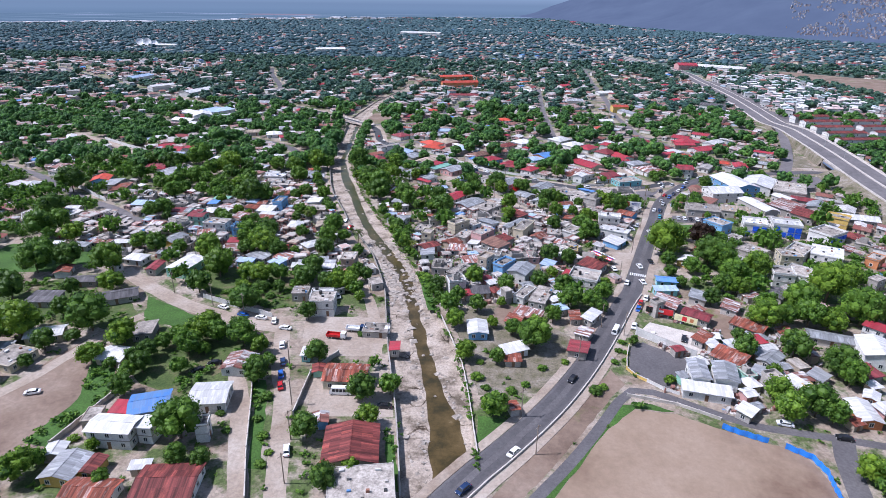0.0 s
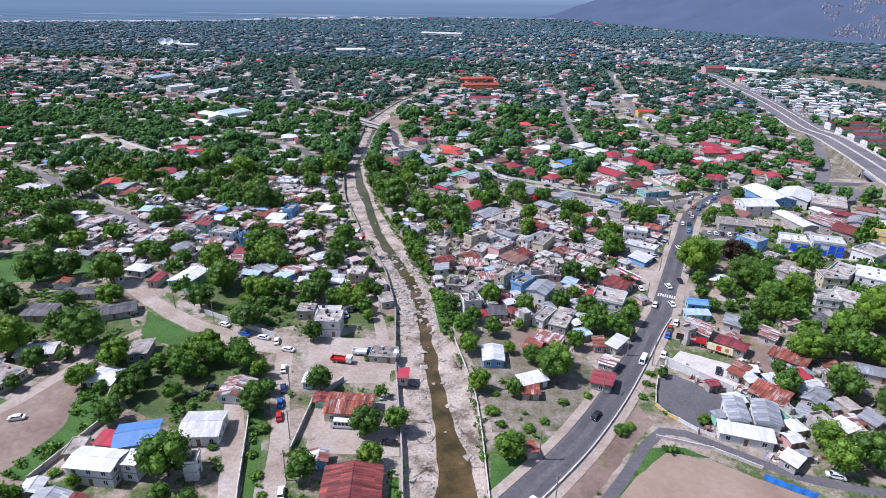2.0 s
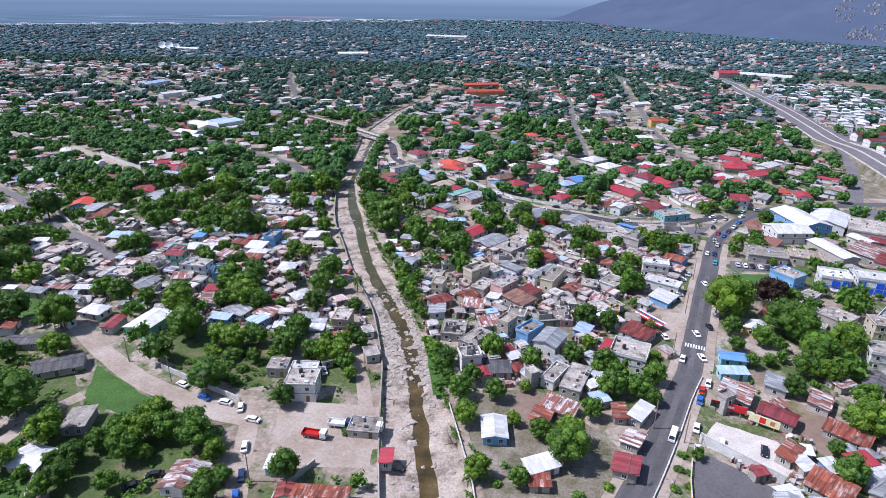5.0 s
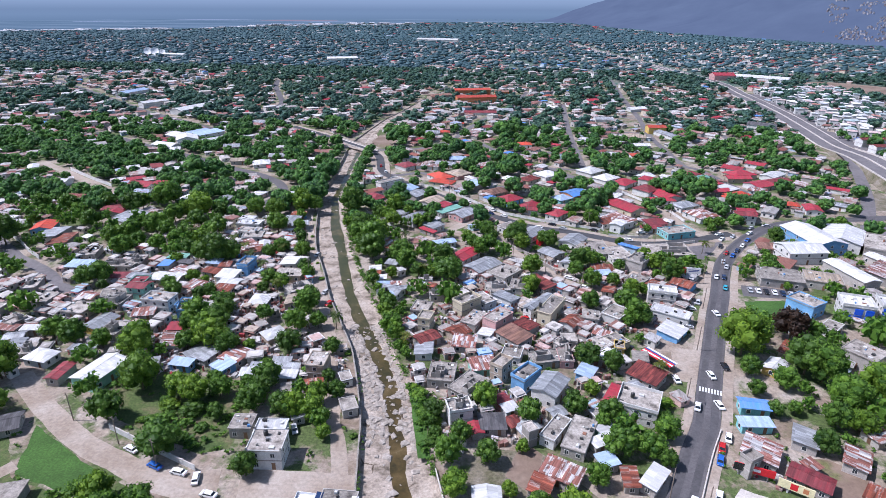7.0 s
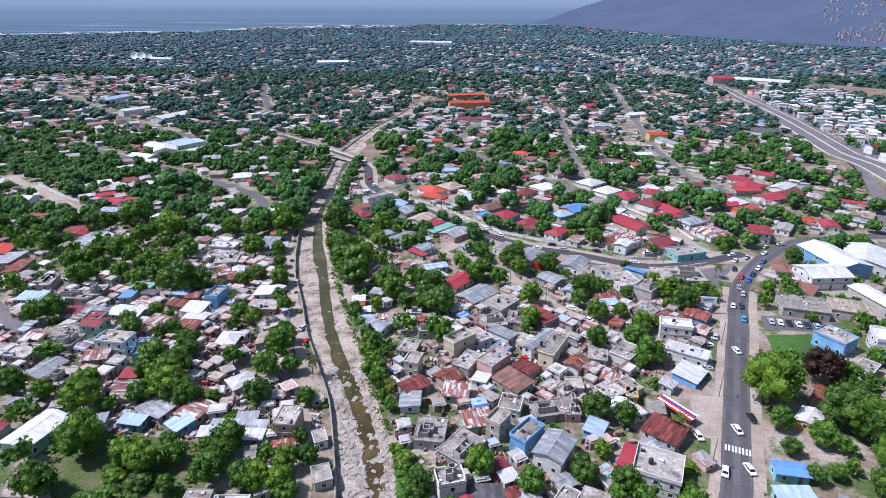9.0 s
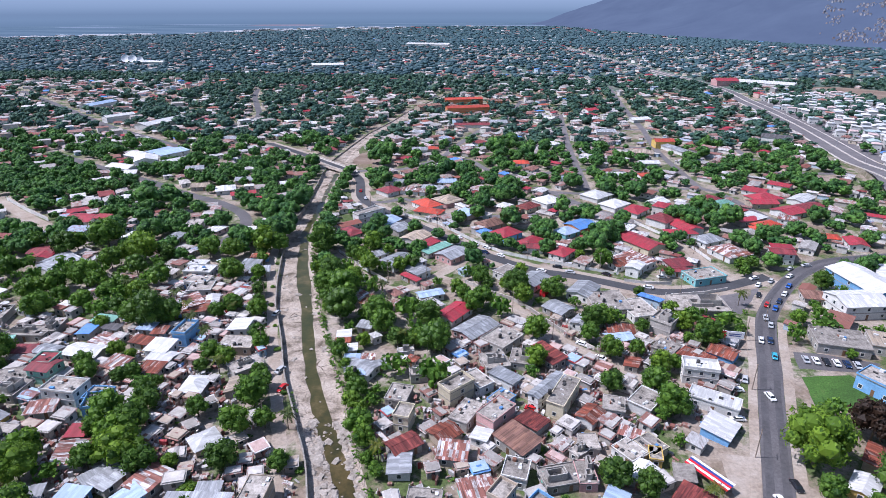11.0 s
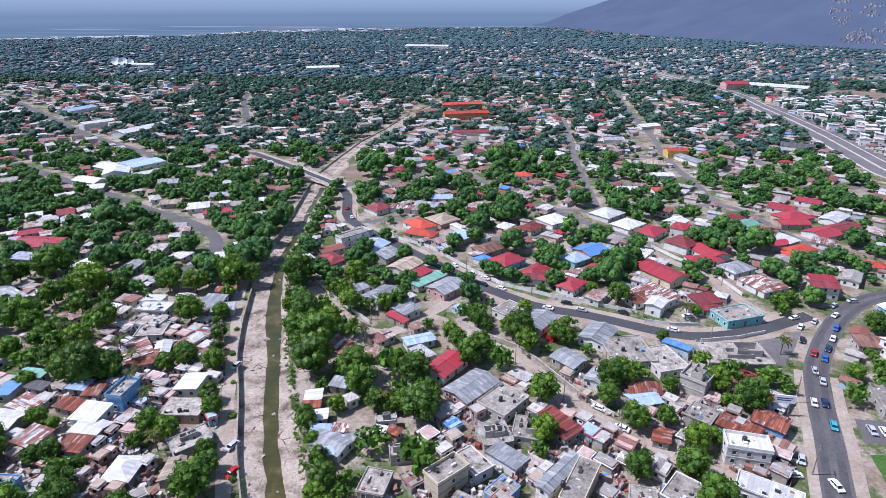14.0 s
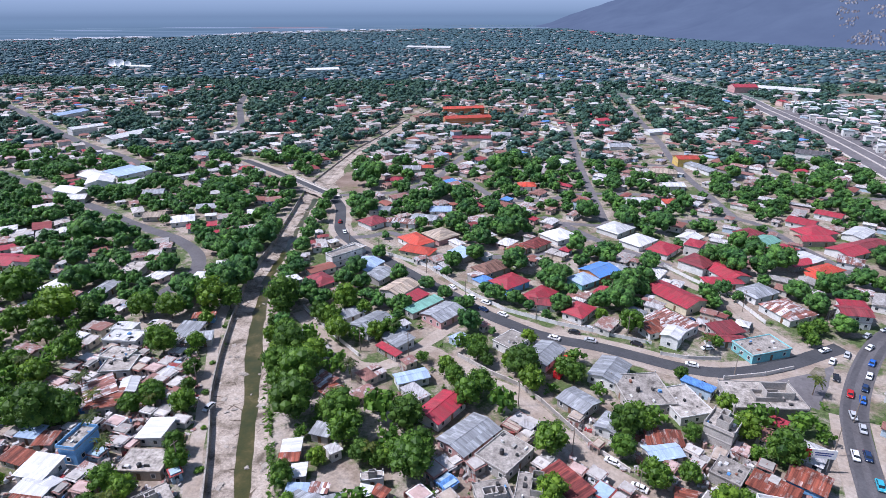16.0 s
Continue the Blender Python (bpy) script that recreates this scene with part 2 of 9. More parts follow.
FIELD = surface("sports_field_dirt", [(0.3, (0.165, 0.108, 0.075)), (0.45, (0.25, 0.18, 0.128)), (0.7, (0.33, 0.25, 0.188))], 0.03, fine=0.6, depth=0.14)
GRASS = surface("grass", [(0.3, (0.038, 0.085, 0.016)), (0.6, (0.065, 0.145, 0.026)), (0.75, (0.14, 0.15, 0.055))], 0.09, fine=1.6, depth=0.5, bump=0.1)
SCRUB = surface("dry_scrub", [(0.32, (0.075, 0.085, 0.035)), (0.43, (0.15, 0.135, 0.085)), (0.55, (0.22, 0.19, 0.145)), (0.7, (0.32, 0.285, 0.245))], 0.14, fine=1.4, depth=0.5, bump=0.1)
SLAB = surface("concrete_slab", [(0.34, (0.135, 0.118, 0.103)), (0.43, (0.288, 0.257, 0.226)), (0.54, (0.396, 0.358, 0.317)), (0.7, (0.486, 0.438, 0.393))], 0.3, fine=1.3, depth=0.5, vary=0.35)
BLOCK = surface("bare_blockwork", [(0.3, (0.331, 0.307, 0.282)), (0.7, (0.497, 0.460, 0.420))], 0.3, fine=3.0, depth=0.3, vary=0.3)
UNDERGROWTH = surface("undergrowth", [(0.32, (0.04, 0.075, 0.018)), (0.5, (0.085, 0.12, 0.035)), (0.62, (0.16, 0.135, 0.075)), (0.74, (0.27, 0.22, 0.165))], 0.11, fine=1.5, depth=0.5, bump=0.1)
KERB = surface("pale_kerb", [(0.3, (0.435, 0.396, 0.353)), (0.7, (0.600, 0.554, 0.506))], 0.3, fine=2.0, depth=0.3)
MARK = surface("road_paint", [(0.35, (0.45, 0.45, 0.44)), (0.6, (0.75, 0.75, 0.73))], 0.8, fine=4.0, depth=0.3)
ROCK = surface("river_rubble", [(0.3, (0.20, 0.17, 0.14)), (0.7, (0.46, 0.41, 0.36))], 0.6, fine=2.0, depth=0.3)
WATER, _ns, _ls = graph("muddy_water")
_p = _ns["Principled BSDF"]
_p.inputs["Roughness"].default_value = 0.3
_p.inputs["Specular IOR Level"].default_value = 0.3
_co = _ns.new("ShaderNodeNewGeometry").outputs["Position"]
_n = noise_node(_ns, _ls, _co, 0.16, 7, 0.72)
_r = ramp(_ns, [(0.35, (0.030, 0.037, 0.010)), (0.52, (0.058, 0.054, 0.016)), (0.68, (0.13, 0.10, 0.045))])
_ls.new(_n.outputs[0], _r.inputs[0])
_r2 = ramp(_ns, [(0.36, (0.032, 0.026, 0.009)), (0.5, (0.070, 0.048, 0.016)), (0.62, (0.105, 0.072, 0.028)), (0.74, (0.22, 0.17, 0.11))])
_ls.new(_n.outputs[0], _r2.inputs[0])
_sep = _ns.new("ShaderNodeSeparateXYZ")
_ls.new(_co, _sep.inputs[0])
_silt = _ns.new("ShaderNodeMapRange")
_silt.inputs["From Min"].default_value, _silt.inputs["From Max"].default_value = 220, 300
_ls.new(_sep.outputs["Y"], _silt.inputs["Value"])
_ls.new(mixed(_ns, _ls, "MIX", _silt.outputs[0], _r2.outputs[0], _r.outputs[0]), _p.inputs["Base Color"])
bumped(_ns, _ls, noise_node(_ns, _ls, _co, 1.5, 3).outputs[0], 0.25, 0.06)

ROOFS = {
    "zinc": sheet_roof("zinc_roof", (0.50, 0.52, 0.54), (0.30, 0.31, 0.32), 0.8, 0.1, 0.5, patch_work=0.22),
    "pale": sheet_roof("pale_metal_roof", (0.74, 0.74, 0.73), (0.55, 0.55, 0.54), 0.7, 0.0, 0.55, patch_work=0.1),
    "rust": sheet_roof("rusted_roof", (0.52, 0.42, 0.38), (0.27, 0.075, 0.045), 0.98, 0.0, 0.8, patch_work=0.45),
    "darkrust": sheet_roof("dark_rusted_roof", (0.37, 0.085, 0.065), (0.19, 0.045, 0.04), 0.9, 0.0, 0.75, patch_work=0.45),
    "mixed": sheet_roof("patched_roof", (0.64, 0.63, 0.62), (0.26, 0.105, 0.08), 0.62, 0.0, 0.7, patch_work=0.4),
    "red": sheet_roof("red_roof", (0.43, 0.035, 0.058), (0.32, 0.05, 0.06), 0.7, 0.0, 0.55, patch_work=0.14),
    "orange": sheet_roof("orange_red_roof", (0.62, 0.075, 0.04), (0.45, 0.08, 0.05), 0.7, 0.0, 0.55, patch_work=0.14),
    "maroon": sheet_roof("maroon_roof", (0.30, 0.045, 0.055), (0.22, 0.05, 0.055), 0.7, 0.0, 0.6, patch_work=0.25),
    "blue": sheet_roof("blue_roof", (0.10, 0.27, 0.66), (0.14, 0.27, 0.52), 0.6, 0.0, 0.5, patch_work=0.07),
    "sky": sheet_roof("pale_blue_roof", (0.42, 0.54, 0.72), (0.34, 0.44, 0.58), 0.6, 0.0, 0.5, patch_work=0.12),
    "green": sheet_roof("green_roof", (0.22, 0.45, 0.36), (0.18, 0.36, 0.29), 0.6, 0.0, 0.6, patch_work=0.14),
    "slab": SLAB,
    "dark": sheet_roof("dark_felt_roof", (0.17, 0.165, 0.17), (0.10, 0.095, 0.10), 0.8, 0.0, 0.8, patch_work=0.3),
    "brown": sheet_roof("brown_roof", (0.32, 0.17, 0.12), (0.24, 0.13, 0.10), 0.8, 0.0, 0.8, patch_work=0.35),
    "tan": sheet_roof("tan_roof", (0.50, 0.40, 0.29), (0.40, 0.33, 0.26), 0.8, 0.0, 0.8, patch_work=0.3),
}
ROOF_WORDS = {
    "zinc": "grey zinc sheet", "pale": "white-painted metal", "rust": "rusty corrugated", "darkrust": "dark red rusted sheet", "mixed": "patched rusty",
    "red": "bright red metal", "orange": "orange-red metal", "maroon": "dull maroon metal", "blue": "bright blue metal", "sky": "pale blue metal", "green": "sea-green metal",
    "slab": "stained flat concrete", "dark": "dark grey felt", "brown": "brown weathered", "tan": "tan weathered",
}


def wall_paint(name, colour):
    return surface(name, [(0.3, tuple(v * 0.72 for v in colour)), (0.7, colour)], 0.35, rough=0.85, fine=2.5, depth=0.22, bump=0.01, vary=0.15)


WALLS = {
    "white": wall_paint("white_wall", (0.74, 0.73, 0.70)), "cream": wall_paint("cream_wall", (0.66, 0.58, 0.42)), "grey": BLOCK,
    "blue": wall_paint("blue_wall", (0.20, 0.42, 0.70)), "pink": wall_paint("pink_wall", (0.62, 0.36, 0.34)), "yellow": wall_paint("yellow_wall", (0.68, 0.47, 0.14)),
    "green": wall_paint("mint_wall", (0.32, 0.60, 0.48)), "tan": wall_paint("tan_wall", (0.50, 0.41, 0.32)), "orange": wall_paint("orange_wall", (0.62, 0.25, 0.11)),
    "aqua": wall_paint("aqua_wall", (0.25, 0.58, 0.60)),
}
WALL_WORDS = {"white": "white", "cream": "cream", "grey": "bare block", "blue": "blue", "pink": "pink", "yellow": "yellow", "green": "mint green", "tan": "tan", "orange": "orange", "aqua": "aqua"}
PANE = plain("window_glass", (0.035, 0.045, 0.055), 0.15)
FRAME = plain("window_frame", (0.62, 0.61, 0.58), 0.6)
DOOR = plain("door_wood", (0.20, 0.11, 0.06), 0.6, vary=0.4)
BARK = plain("bark", (0.13, 0.10, 0.07), 0.9)
LEAF = foliage("leaves", (0.035, 0.098, 0.016), (0.162, 0.305, 0.042))
LEAF_STUFF = foliage("canopy_leaves", (0.034, 0.098, 0.018), (0.158, 0.30, 0.045), 0.0)
# Far leaf greens shifted towards blue: haze painted into the leaf colour.
LEAF_FAR = foliage("haze_tinted_canopy", (0.072, 0.142, 0.182), (0.100, 0.182, 0.226), 0.0)
LEAF_MID = foliage("haze_tinted_far_leaves", (0.054, 0.122, 0.110), (0.094, 0.190, 0.160), 0.0, 2.2)
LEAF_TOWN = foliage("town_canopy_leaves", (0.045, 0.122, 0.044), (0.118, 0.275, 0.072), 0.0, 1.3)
LEAF_WINE = foliage("copper_leaves", (0.018, 0.014, 0.012), (0.06, 0.035, 0.025), 0.0)
FROND = foliage("palm_fronds", (0.03, 0.07, 0.015), (0.13, 0.16, 0.035))
TANK = plain("black_tank", (0.02, 0.02, 0.022), 0.45)
TYRE = plain("tyre_rubber", (0.02, 0.02, 0.02), 0.8)
GLASS = plain("car_glass", (0.02, 0.025, 0.03), 0.08)
CHROME = plain("wheel_rim", (0.5, 0.5, 0.5), 0.35, 0.8)
WOODPOLE = plain("pole_wood", (0.24, 0.19, 0.15), 0.85)
STEEL = plain("painted_steel", (0.35, 0.35, 0.36), 0.5, 0.4)
TARP = plain("blue_tarp", (0.03, 0.22, 0.72), 0.5)

# ---- ground with the river channel cut into it ----
# y, foot of the retaining wall, water's two edges, right bank
RIVER = [
    (-400, -15, -8, 2, 8), (100, -13.5, -7, 3.5, 5), (128, -18.4, -10.9, -0.4, 0.8), (141, -20.9, -12.5, -3.4, -0.8), (151, -23.1, -14, -7.6, -2), (166, -26.7, -17.3, -12.2, -4.6),
    (182, -30, -21.2, -16.5, -9.2), (214, -36, -28.8, -24, -19.2), (232, -41.5, -34.5, -28.6, -26), (249, -47.5, -41.7, -35.6, -33.6), (266, -55.8, -51, -44.6, -40.3),
    (287, -66.5, -60, -55.2, -49.1), (312, -76.5, -69.5, -64.4, -59.9), (334, -86.5, -76.6, -71.6, -69.4), (355, -93.5, -85.6, -78.6, -76.5), (377, -99.5, -92.8, -86.8, -84.5),
    (395, -104.2, -97.4, -92.4, -90), (416, -109.3, -103.3, -98.8, -96.2), (455, -113, -106.5, -103.5, -100.6), (518, -121.3, -115, -111.8, -108.6),
]
RIVER_UP = [(541, -125, -117.5, -113.5, -108.5), (570, -128, -121, -116, -104), (605, -126, -122.5, -119, -115), (623, -125, -122, -119, -116), (680, -121, -119.5, -117, -113.5), (748, -109, -107.5, -105, -101.5), (810, -101.5, -100, -97.5, -95), (854, -92, -91, -88.5, -86.5), (1000, -60, -59, -57, -55.5)]
RV = np.array(RIVER + RIVER_UP)
BED = -1.6


def river_at(y):
    return [float(np.interp(y, RV[:, 0], RV[:, k])) for k in (1, 2, 3, 4)]


def depth_at(y):
    return float(np.interp(y, (-400, 560, 640, 1000, 1001), (BED, BED, -1.2, -0.8, 0)))


def link_mesh(name, verts, faces, mat, parent=None, smooth=False):
    me = bpy.data.meshes.new(name)
    me.from_pydata(verts, [], faces)
    me.materials.append(mat)
    if smooth:
        me.polygons.foreach_set("use_smooth", [True] * len(me.polygons))
    me.update()
    ob = new(name, me)
    if parent is not None:
        ob.parent = parent
    return ob


gv, gf, gm = [], [], []
stations = [-400.0] + [float(y) for y in range(60, 1001, 4)] + [1010.0, 1400.0, 2200.0, 3400.0, 4900.0]
for y in stations:
    a, wa, wb, b = river_at(y)
    d = depth_at(y)
    wob = 1.2 * noise.noise((0, y * 0.13, 0)) if 60 < y < 560 else 0
    wob2 = 1.2 * noise.noise((9, y * 0.11, 0)) if 60 < y < 560 else 0
    gv += [(-4900, y, 0), (-700, y, 0), (a - 0.35, y, 0), (a, y, d * 0.82), (wa + wob, y, d * 0.93), ((wa + wb) / 2, y, d * 1.25), (wb + wob2, y, d * 0.93), (b, y, d * 0.85), (b + 0.6, y, 0), (700, y, 0), (4900, y, 0)]
for s in range(len(stations) - 1):
    for k in range(10):
        p = s * 11 + k
        gf.append((p, p + 1, p + 12, p + 11))
        gm.append(2 if stations[s] >= 1000 else 1 if 2 <= k <= 7 else 0)
# The teal lift in this far ground colour stands in for haze.
FAR_GROUND = surface("hazed_wooded_plain", [(0.36, (0.06, 0.105, 0.085)), (0.52, (0.085, 0.13, 0.10)), (0.66, (0.18, 0.175, 0.145))], 0.02, fine=0.1, depth=0.4, bump=0.0)
ground = link_mesh("ground", gv, gf, EARTH)
ground.data.materials.append(CONCRETE_BED)
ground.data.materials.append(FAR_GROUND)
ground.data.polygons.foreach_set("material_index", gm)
tagged(ground, "pale dry earth with a paved river channel cut through it", "ground", kind="structure")

wv, wf = [], []
ys = [80 + 1.25 * k for k in range(368)]
for y in ys:
    a, wa, wb, b = river_at(y)
    wob = 1.9 * noise.noise((4, y * 0.12, 0)) + 1.1 * noise.noise((2, y * 0.45, 0)) - 0.5
    wob2 = 1.9 * noise.noise((7, y * 0.10, 0)) + 1.2 * noise.noise((5, y * 0.4, 0)) + 0.5
    wv += [(wa + wob - 0.2, y, BED * 0.955), (wb + wob2 + 0.2, y, BED * 0.955)]
for s in range(len(ys) - 1):
    wf.append((2 * s, 2 * s + 1, 2 * s + 3, 2 * s + 2))
tagged(link_mesh("water", wv, wf, WATER), "shallow muddy brown-green river water in a paved channel", "river", kind="structure")


def dense(pts, step=4.0):
    """Points along a smooth curve through pts."""
    p = [Vector(q) for q in pts]
    out = []
    for i in range(len(p) - 1):
        a, b = p[i], p[i + 1]
        t0 = (p[i + 1] - p[max(i - 1, 0)]) * 0.5
        t1 = (p[min(i + 2, len(p) - 1)] - a) * 0.5
        n = max(1, int((b - a).length / step))
        for k in range(n):
            s = k / n
            out.append((2 * s**3 - 3 * s**2 + 1) * a + (s**3 - 2 * s**2 + s) * t0 + (3 * s**2 - 2 * s**3) * b + (s**3 - s**2) * t1)
    return out + [p[-1]]


PATHS = []


def sides(line, half):
    rows = []
    for i, q in enumerate(line):
        t = (line[min(i + 1, len(line) - 1)] - line[max(i - 1, 0)]).normalized()
        n = Vector((-t.y, t.x))
        rows.append((q + n * half, q - n * half))
    return rows


def level(y):
    return 0.0


def road(label, pts, width, mat, z=0.04, name="road", lift=level, step=4.0, ragged=0.0):
    line = dense(pts, step)
    PATHS.append((np.array([(q.x, q.y) for q in line]), width / 2))
    v, f = [], []
    for i, (l, r) in enumerate(sides(line, width / 2)):
        e = ragged * noise.noise((l.x * 0.2, l.y * 0.2, 3))
        g = ragged * noise.noise((r.x * 0.2, r.y * 0.2, 8))
        t = (l - r).normalized()
        l, r = l + t * e, r - t * g
        v += [(l.x, l.y, z + lift(line[i].y)), (r.x, r.y, z + lift(line[i].y))]
        if i:
            f.append((2 * i - 2, 2 * i - 1, 2 * i + 1, 2 * i))
    return tagged(link_mesh(name, v, f, mat), label, name.replace("_", " "), kind="structure")


def ribbon(name, label, pts, width, height, mat, z=0.0, step=4.0, category="", shift=0.0, lift=level):
    """A kerb or wall of square section along a line."""
    line = dense(pts, step)
    if shift:
        line = [l for l, r in sides(line, shift)]
    v, f = [], []
    for i, (l, r) in enumerate(sides(line, width / 2)):
        u = z + lift(line[i].y)
        v += [(l.x, l.y, u), (r.x, r.y, u), (r.x, r.y, u + height), (l.x, l.y, u + height)]
        if i:
            o = 4 * i
            f += [(o - 4 + k, o - 4 + (k + 1) % 4, o + (k + 1) % 4, o + k) for k in range(4)]
    n = len(v)
    f += [(3, 2, 1, 0), (n - 4, n - 3, n - 2, n - 1)]
    return tagged(link_mesh(name, v, f, mat), label, category or name.replace("_", " "), kind="structure")


AREAS, WILD = [], []


def area(name, label, pts, mat, z=0.02):
    """A level patch of ground with an uneven edge."""
    AREAS.append(np.array(pts, float))
    if mat in (SCRUB, UNDERGROWTH) or name in ("grass_verge", "grass_strip"):
        WILD.append(AREAS[-1])
    v = []
    n = len(pts)
    for i in range(n):
        a, b = Vector(pts[i]), Vector(pts[(i + 1) % n])
        k = max(1, int((b - a).length / 3))
        for s in range(k):
            q = a.lerp(b, s / k)
            v.append((q.x + 0.6 * noise.noise((q.x * 0.3, q.y * 0.3, 1)), q.y + 0.6 * noise.noise((q.x * 0.3, q.y * 0.3, 5)), z))
    return tagged(link_mesh(name, v, [tuple(range(len(v)))], mat), label, name.replace("_", " "), kind="structure")


MAIN = [(-30, 75), (-2.4, 114), (7.4, 126.1), (18.3, 140.2), (27, 153), (36.5, 169.5), (46.5, 189.5), (55.5, 209), (62, 221.5), (68, 238.5), (77.5, 265), (86.5, 290), (92.5, 305.5), (98.5, 323), (105, 339.5), (113.5, 354), (123, 367.5), (134.5, 381.5), (146, 392), (158, 399.5), (173, 404.5), (191, 409), (208, 413), (224, 416.5), (251, 415), (285, 408), (330, 400)]
main_line = dense(MAIN, 4.0)
PATHS.append((np.array([(q.x, q.y) for q in main_line]), 3.7))
across = [(q + (l - q) * (u / 3.7)) for q, (l, r) in zip(main_line, sides(main_line, 3.7)) for u in (-3.7, -2.9, -0.9, 0.9, 2.9, 3.7)]
main_road = link_mesh("road", [(q.x, q.y, 0.06) for q in across], [(6 * i + k + 1, 6 * i + k, 6 * i + k + 6, 6 * i + k + 7) for i in range(len(main_line) - 1) for k in range(5)], ASPHALT)
main_road.data.materials.append(TRACK)
for p in main_road.data.polygons:
    p.material_index = 1 if p.index % 5 in (1, 3) else 0
tagged(main_road, "two-lane asphalt main road with dark worn wheel tracks", "road", kind="structure")
ribbon("pavement", "dusty pale concrete verge beside the main road", MAIN[:15], 2.6, 0.14, STREET, 0, shift=5.1)
ribbon("pavement", "dusty pale concrete verge beside the main road", MAIN[:15], 3.0, 0.14, STREET, 0, shift=-5.3)
ribbon("kerb", "low whitish kerb along the main road", MAIN[:9], 0.35, 0.75, KERB, 0, shift=-3.95)
HILL = [(-200, 628), (-161.7, 594.4), (-142.7, 576.1), (-121, 553), (-106.4, 540.5), (-95, 521), (-89, 499), (-84, 480), (-72.8, 462.3), (-53, 443), (-34.5, 424), (-17.7, 408), (-5.5, 395), (5.5, 386.5), (15.7, 379.5), (25.6, 375.5), (36, 373), (49.5, 367.5), (61.3, 362.5), (73.5, 360.2), (86.8, 362.6), (100, 368), (112, 374.7), (122, 380)]
road("pale dusty verges of the asphalt road", HILL, 12.5, STREET, 0.03, ragged=0.8)
road("narrow freshly laid dark asphalt road through the houses", HILL, 6.0, ASPHALT_NEW, 0.08)
road("dusty street along the river wall", [(-30, 175), (-36, 190), (-41, 205), (-43.8, 211), (-49, 226.6), (-56, 250.7), (-62.7, 268.8), (-71.5, 290.5), (-79, 308.9), (-84, 322.6), (-89, 335), (-94.5, 350), (-101, 366), (-106, 382), (-109, 402)], 4.0, STREET, 0.035, ragged=0.8)
road("pale worn street with parked cars", [(-150, 223), (-129.1, 207.6), (-109.1, 195.6), (-95.8, 190.1), (-80.4, 184.4), (-66, 182)], 6.5, STREET, 0.05, ragged=0.4)
road("pale dusty street", [(-70, 190), (-67, 180), (-61.9, 162), (-55.4, 145.1), (-51.1, 130.8), (-47.8, 118.5), (-43, 100), (-36, 75)], 5.2, STREET, 0.045, ragged=0.5)
road("tan dirt lane", [(-76, 160), (-73, 154), (-65.7, 139.1), (-59.4, 121.5), (-53.5, 106.8), (-46, 85)], 5.0, STREET, 0.03, ragged=0.5)
road("grey asphalt path around the sports field", [(10, 104), (16.2, 112.6), (25.6, 124.7), (34.9, 138.2), (43, 151), (48, 156.5), (54, 156), (66.8, 149), (77.3, 143.5), (87.1, 141.5), (100.8, 139.3), (125, 135), (160, 130)], 3.0, ASPHALT, 0.05)
road("grey asphalt side road by the sports field", [(100, 140), (96.5, 132), (94.2, 124), (91.6, 114), (88, 98)], 5.5, ASPHALT, 0.055)
road("pale dirt street between house walls", [(-77, 388), (-58.7, 366), (-43.5, 353), (-32.8, 357), (-19.4, 377), (-9.9, 393)], 5.2, STREET, 0.03, ragged=0.6)
road("pale dirt street between house walls", [(-26.6, 368.4), (-15.8, 360.3), (-3.9, 349.8), (5.2, 344), (11.9, 336.8), (19.3, 326), (25.9, 316.5), (33.4, 309.1), (44, 301), (58, 291), (76, 284)], 5.4, STREET, 0.035, ragged=0.6)
road("pale street with white garden walls", [(73.2, 446), (81.9, 429.7), (93.5, 414.6), (99, 394.2), (104.5, 380)], 5.0, STREET, 0.04, ragged=0.3)
road("straight worn grey residential street", [(142.1, 718), (133.5, 628.9), (134, 558.6), (134.4, 530), (136, 518), (144.2, 508), (151.6, 475.2), (159.3, 448.7), (168, 420)], 5.0, OLD_ASPHALT, 0.04)
road("worn grey residential street", [(-104, 541), (-87.2, 546), (-66.5, 552.8), (-45, 585), (-38.6, 613.6)], 4.6, OLD_ASPHALT, 0.05)
road("worn grey residential street", [(-50, 600), (-20.2, 580), (-0.2, 545), (27.8, 543), (58.3, 560), (134, 560)], 5.0, OLD_ASPHALT, 0.03)
road("worn grey residential street", [(25.9, 512), (34.7, 502), (48.9, 481.4), (59.4, 467.5), (72, 456), (80, 446)], 5.0, OLD_ASPHALT, 0.045)
road("worn grey residential street", [(134, 520), (97, 508), (60, 500), (34.7, 502)], 4.6, OLD_ASPHALT, 0.033)
road("worn grey residential street", [(200.8, 640), (201.4, 572), (211.4, 564), (255, 566)], 5.5, OLD_ASPHALT, 0.034)
road("worn grey residential street", [(-84, 469), (-67.4, 471.5), (-56.8, 478.5), (-44, 468), (-32.6, 455), (-21, 449.5), (20, 455), (48.9, 481.4)], 4.6, OLD_ASPHALT, 0.036)
road("worn grey residential street", [(-38.6, 613.6), (-20, 690), (10, 780), (30, 900)], 5, OLD_ASPHALT, 0.03)
road("worn grey residential street", [(133, 640), (60, 640), (-30, 650)], 5, OLD_ASPHALT, 0.028)
road("worn grey residential street", [(140, 718), (60, 725), (-10, 740)], 5, OLD_ASPHALT, 0.028)
road("worn grey residential street", [(142, 718), (150, 860), (165, 1050)], 6, OLD_ASPHALT, 0.03)
road("worn grey residential street", [(60, 500), (62, 640), (70, 800)], 5, OLD_ASPHALT, 0.026)
